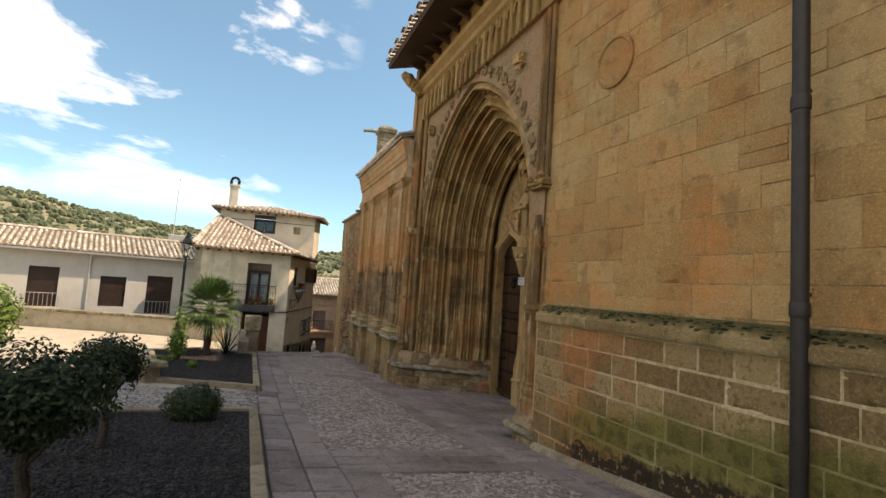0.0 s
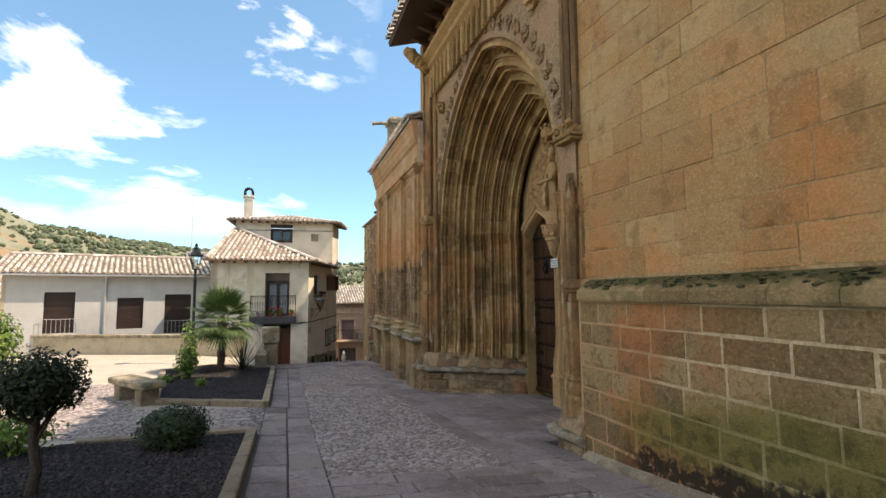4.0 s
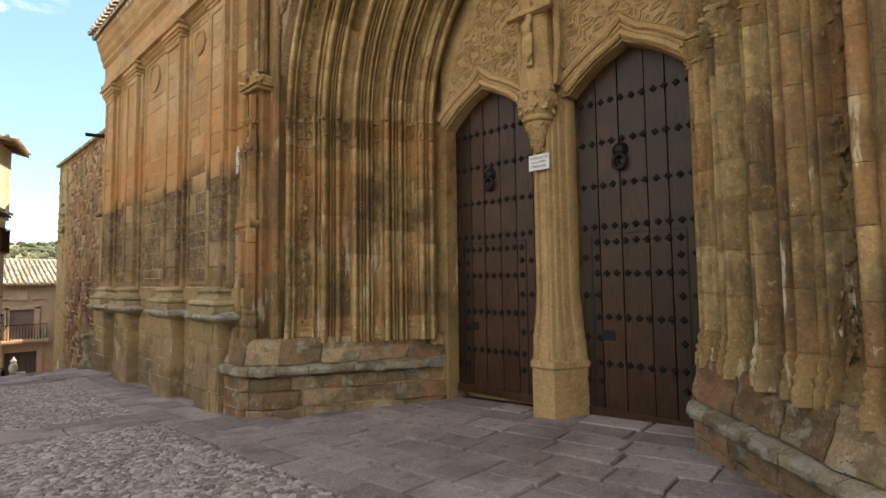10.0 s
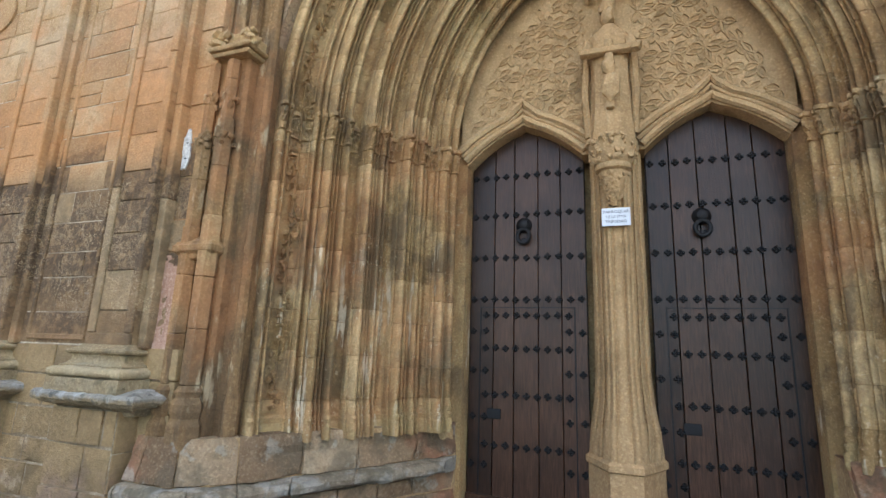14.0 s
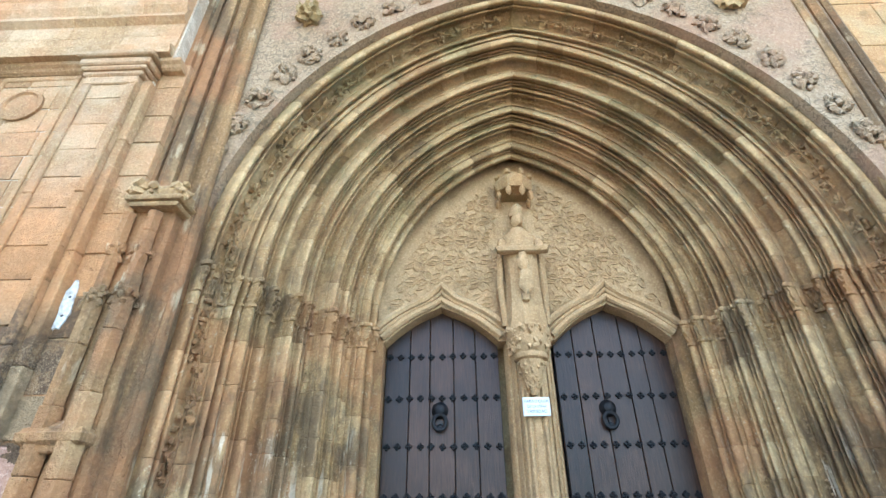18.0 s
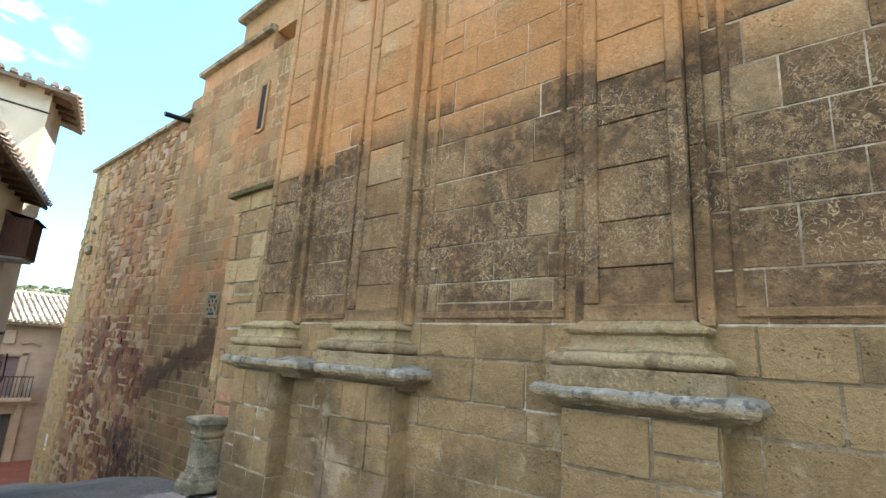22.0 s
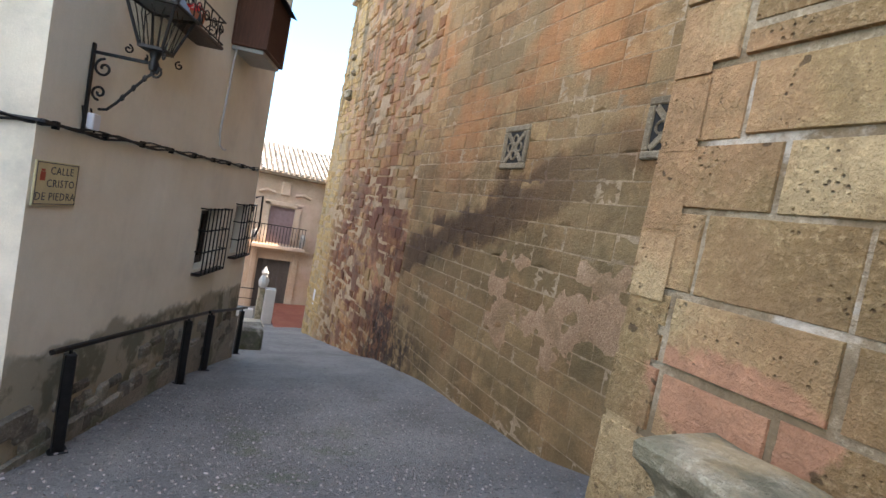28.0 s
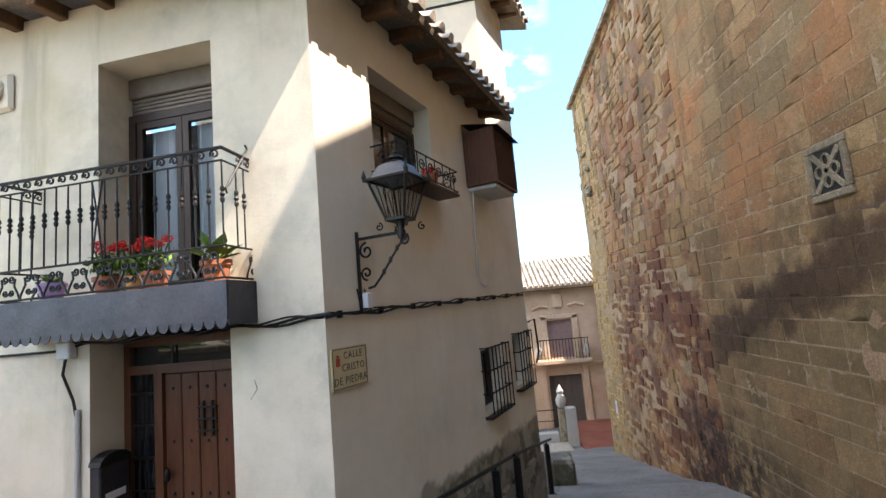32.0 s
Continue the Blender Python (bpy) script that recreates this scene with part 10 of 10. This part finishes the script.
dr = part("door", Geo().box(5.25, 6.72, 0.3, 0.38, -5.2, -2.38), plain("dull_brown_door", (0.085, 0.07, 0.06), 0.6), fb, "dark wooden double door")
for k in range(6):
    x = 5.25 + 1.47 * k / 6
    part("plank", Geo().rbox(x + 0.01, x + 0.235, 0.26, 0.30, -5.2, -2.39, 0.01), dr.data.materials[0], dr)
for a, b, c, d in ((5.16, 5.40, -1.62, 0.25), (6.54, 6.78, -1.62, 0.25), (5.10, 6.84, 0.10, 0.30)):
    part("architrave", Geo().rbox(a, b, -0.06, -0.002, c, d, 0.02), M_mans, fb)
for s in (-1, 1):
    part("pediment_scroll", Geo().tube([(5.97 + s * 1.15, -0.06, 0.62), (5.97 + s * 0.8, -0.07, 0.75), (5.97 + s * 0.45, -0.07, 0.66)], 0.07, 8), M_mans, fb, smooth=True)
part("carved_shield", worn(Geo().rbox(5.75, 6.2, -0.12, -0.002, 0.6, 1.25, 0.08), 0.05, 5), M_mans, fb, "carved coat of arms")
part("string_course", Geo().rbox(-4, 16, -0.07, -0.002, -2.0, -1.86, 0.02), M_mans, fb)
bl = part("balcony_slab", Geo().rbox(4.75, 7.15, -0.5, -0.002, -1.85, -1.66, 0.03), M_mans, fb, "stone balcony")
for k in range(17):
    x = 4.85 + 2.2 * k / 16
    part("bar", Geo().box(x - 0.012, x + 0.012, -0.46, -0.436, -1.66, -0.80), M_iron, bl)
for y in (-0.45,):
    part("handrail", Geo().box(4.82, 7.08, -0.465, -0.43, -0.80, -0.76), M_iron, bl)
for s in (4.9, 7.0):
    part("carved_scroll", Geo().blob((s, -0.3, -1.35), 0.14, 0.12, 0.3, 2, 0.5, int(s), 3), M_white, bl, smooth=True)
g = Geo()
slope(g, (-4.5, -0.5, 1.56), (1, 0, 0), (0, -1, -0.36), 21, 5.0, 0.12)
part("roof_deck", g, M_tile, fb)
g = tile_rows(Geo(), (1.0, -0.5, 1.58), (1, 0, 0), (0, -1, -0.36), 9.5, 5.0, 0.24)
tagged(part("tile", g, M_tile_pale, fb, "pale clay tiles", smooth=True, fix=False), kind="stuff")
part("cornice", Geo().rbox(-4.2, 16, -0.4, 0.0, 1.42, 1.54, 0.03), M_rafter, fb)
for x, z0, z1, r in ((5.05, -5.0, -1.9, 0.12), (6.9, -5.0, -1.9, 0.12)):
    part("pilaster", Geo().rbox(x - r, x + r, -0.08, -0.002, z0, z1, 0.02), M_mans, fb)
# rubble wall corner by the mansion
tagged(part("wall_lane_end", Geo().box(7.75, 12.0, 41.0, 45.6, -6.5, 1.2), M_rubble), "red rubble garden wall beside the mansion", "wall", kind="structure")
wp = thing("gate_pillar", pose(5.55, 42.6, 0), "white gate pillar with a carved finial", "pillar")
gz = ground_z(5.55, 42.0)
part("shaft", Geo().rbox(-0.2, 0.2, -0.2, 0.2, gz - 0.4, gz + 1.35, 0.02), M_white, wp)
g = Geo().lathe([(0.10, gz + 1.35), (0.17, gz + 1.45), (0.20, gz + 1.65), (0.10, gz + 1.85), (0.14, gz + 1.95), (0.06, gz + 2.1), (0.02, gz + 2.2)], 10, pose(-0.3, 0, 0))
part("finial", worn(g, 0.03, 5), M_white, wp, "carved white stone finial", smooth=True)
part("side_post", Geo().rbox(-0.45, -0.21, -0.12, 0.12, gz - 0.4, gz + 1.34, 0.02), M_ledge, wp)
lw = thing("white_low_wall", pose(0, 0, 0), "low sunlit white wall and steps at the lane's foot", "wall", kind="structure")
part("wall_body", Geo().rbox(1.5, 5.05, 42.6, 42.9, gz - 0.5, gz + 0.45, 0.03), M_white, lw)
part("step", Geo().rbox(3.2, 5.4, 40.6, 42.55, gz - 0.5, gz + 0.12, 0.03), M_plaza, lw)
gr_ = tagged(part("railing_far", Geo().tube([(1.5, 42.75, gz + 1.25), (5.0, 42.75, gz + 1.25)], 0.02, 6).tube([(1.5, 42.75, gz + 0.85), (5.0, 42.75, gz + 0.85)], 0.015, 6), M_iron), "dark iron railing above the white wall", "railing", kind="structure")
M_redpave = stone("red_brick_paving", ((0.22, 0.07, 0.045), (0.30, 0.10, 0.065), (0.34, 0.14, 0.09)), rnd=0.1, bump=0.4)
tagged(part("pavement_red", Geo().box(5.8, 7.75, 40.9, 46.0, gz - 0.5, gz + 0.03), M_redpave), "red brick paving before the mansion", "pavement", kind="structure")

# ---- hills ----
M_hill = stone("scrub_hillside", ((0.16, 0.16, 0.09), (0.25, 0.235, 0.145), (0.36, 0.32, 0.21)), [((0.30, 0.165, 0.085), lambda N, p, x, y, z: N.math("MULTIPLY", N.range(N.noise(p, 0.018, 4.0, 0.6), 0.52, 0.62), N.range(z, 44.0, 26.0)), 0.8), ((0.085, 0.10, 0.055), lambda N, p, x, y, z: N.range(N.noise(p, 0.30, 5.0, 0.7), 0.52, 0.62), 0.75), ((0.20, 0.185, 0.10), lambda N, p, x, y, z: N.range(N.noise(p, 0.05, 5.0, 0.6), 0.54, 0.66), 0.5)], rnd=0.05, bump=0.0)
CREST = [(-75, 46), (-45, 68), (-36, 66), (-27.2, 63), (-21.2, 47), (-14.2, 40.5), (-9, 36), (0, 29), (7.5, 25), (11, 27), (20, 30), (40, 34), (70, 40)]


def crest(a):
    for (a0, h0), (a1, h1) in zip(CREST[:-1], CREST[1:]):
        if a0 <= a <= a1:
            f = (a - a0) / (a1 - a0)
            f = f * f * (3 - 2 * f)
            return h0 + (h1 - h0) * f
    return CREST[0][1] if a < CREST[0][0] else CREST[-1][1]


def hill_z(a, r):
    f = max(0.0, min(1.0, (r - 90) / 310))
    f = f ** 0.9
    x, y = r * math.sin(radians(a)), r * math.cos(radians(a))
    return -5 + (crest(a) + 5) * f + (noise.noise(Vector((x, y, 0)) * 0.02) * 3 + noise.noise(Vector((x, y, 5)) * 0.07) * 1.2) * min(1, f * 2) * (1 - 0.4 * f)


hl = Geo()
AZ = [-80 + 1.0 * k for k in range(151)]
RR = [85, 100, 120, 145, 170, 200, 230, 260, 290, 320, 350, 380, 400, 430, 520]
for a in AZ:
    for r in RR:
        z = hill_z(a, min(r, 400)) - (max(0, r - 400) * 0.25)
        hl.v.append((r * math.sin(radians(a)), r * math.cos(radians(a)), z))
k = len(RR)
hl.f = [(i * k + j, i * k + j + 1, (i + 1) * k + j + 1, (i + 1) * k + j) for i in range(len(AZ) - 1) for j in range(k - 1)]
tagged(part("hillside", hl, M_hill, smooth=True, fix=False), "dry scrub-covered hillside with patches of red earth", "hill", kind="structure")
g = Geo()
r5 = random.Random(77)
for _ in range(2600):
    a = r5.uniform(-50, 16)
    r = r5.uniform(150, 405)
    if r5.random() > (0.35 if a < -22 else 0.95):
        continue
    z = hill_z(a, min(r, 400))
    s = r5.uniform(0.6, 1.6) * (1.3 if a > -22 else 1.0)
    x, y = r * math.sin(radians(a)), r * math.cos(radians(a))
    for k in range(3):
        g.blob((x + r5.uniform(-0.6, 0.6) * s, y + r5.uniform(-0.6, 0.6) * s, z + s * 0.35 + r5.uniform(-0.1, 0.4) * s), s * r5.uniform(0.5, 0.9), s * r5.uniform(0.5, 0.9), s * r5.uniform(0.5, 0.8), 1, 0.5, r5.random() * 9, 2.0)
M_scrub = leaf_mat("hill_scrub", (0.06, 0.075, 0.04), (0.125, 0.14, 0.075))
tagged(part("hill_shrubs", g, M_scrub, fix=False), "scattered pines and shrubs on the hillside", "shrubs", kind="stuff")
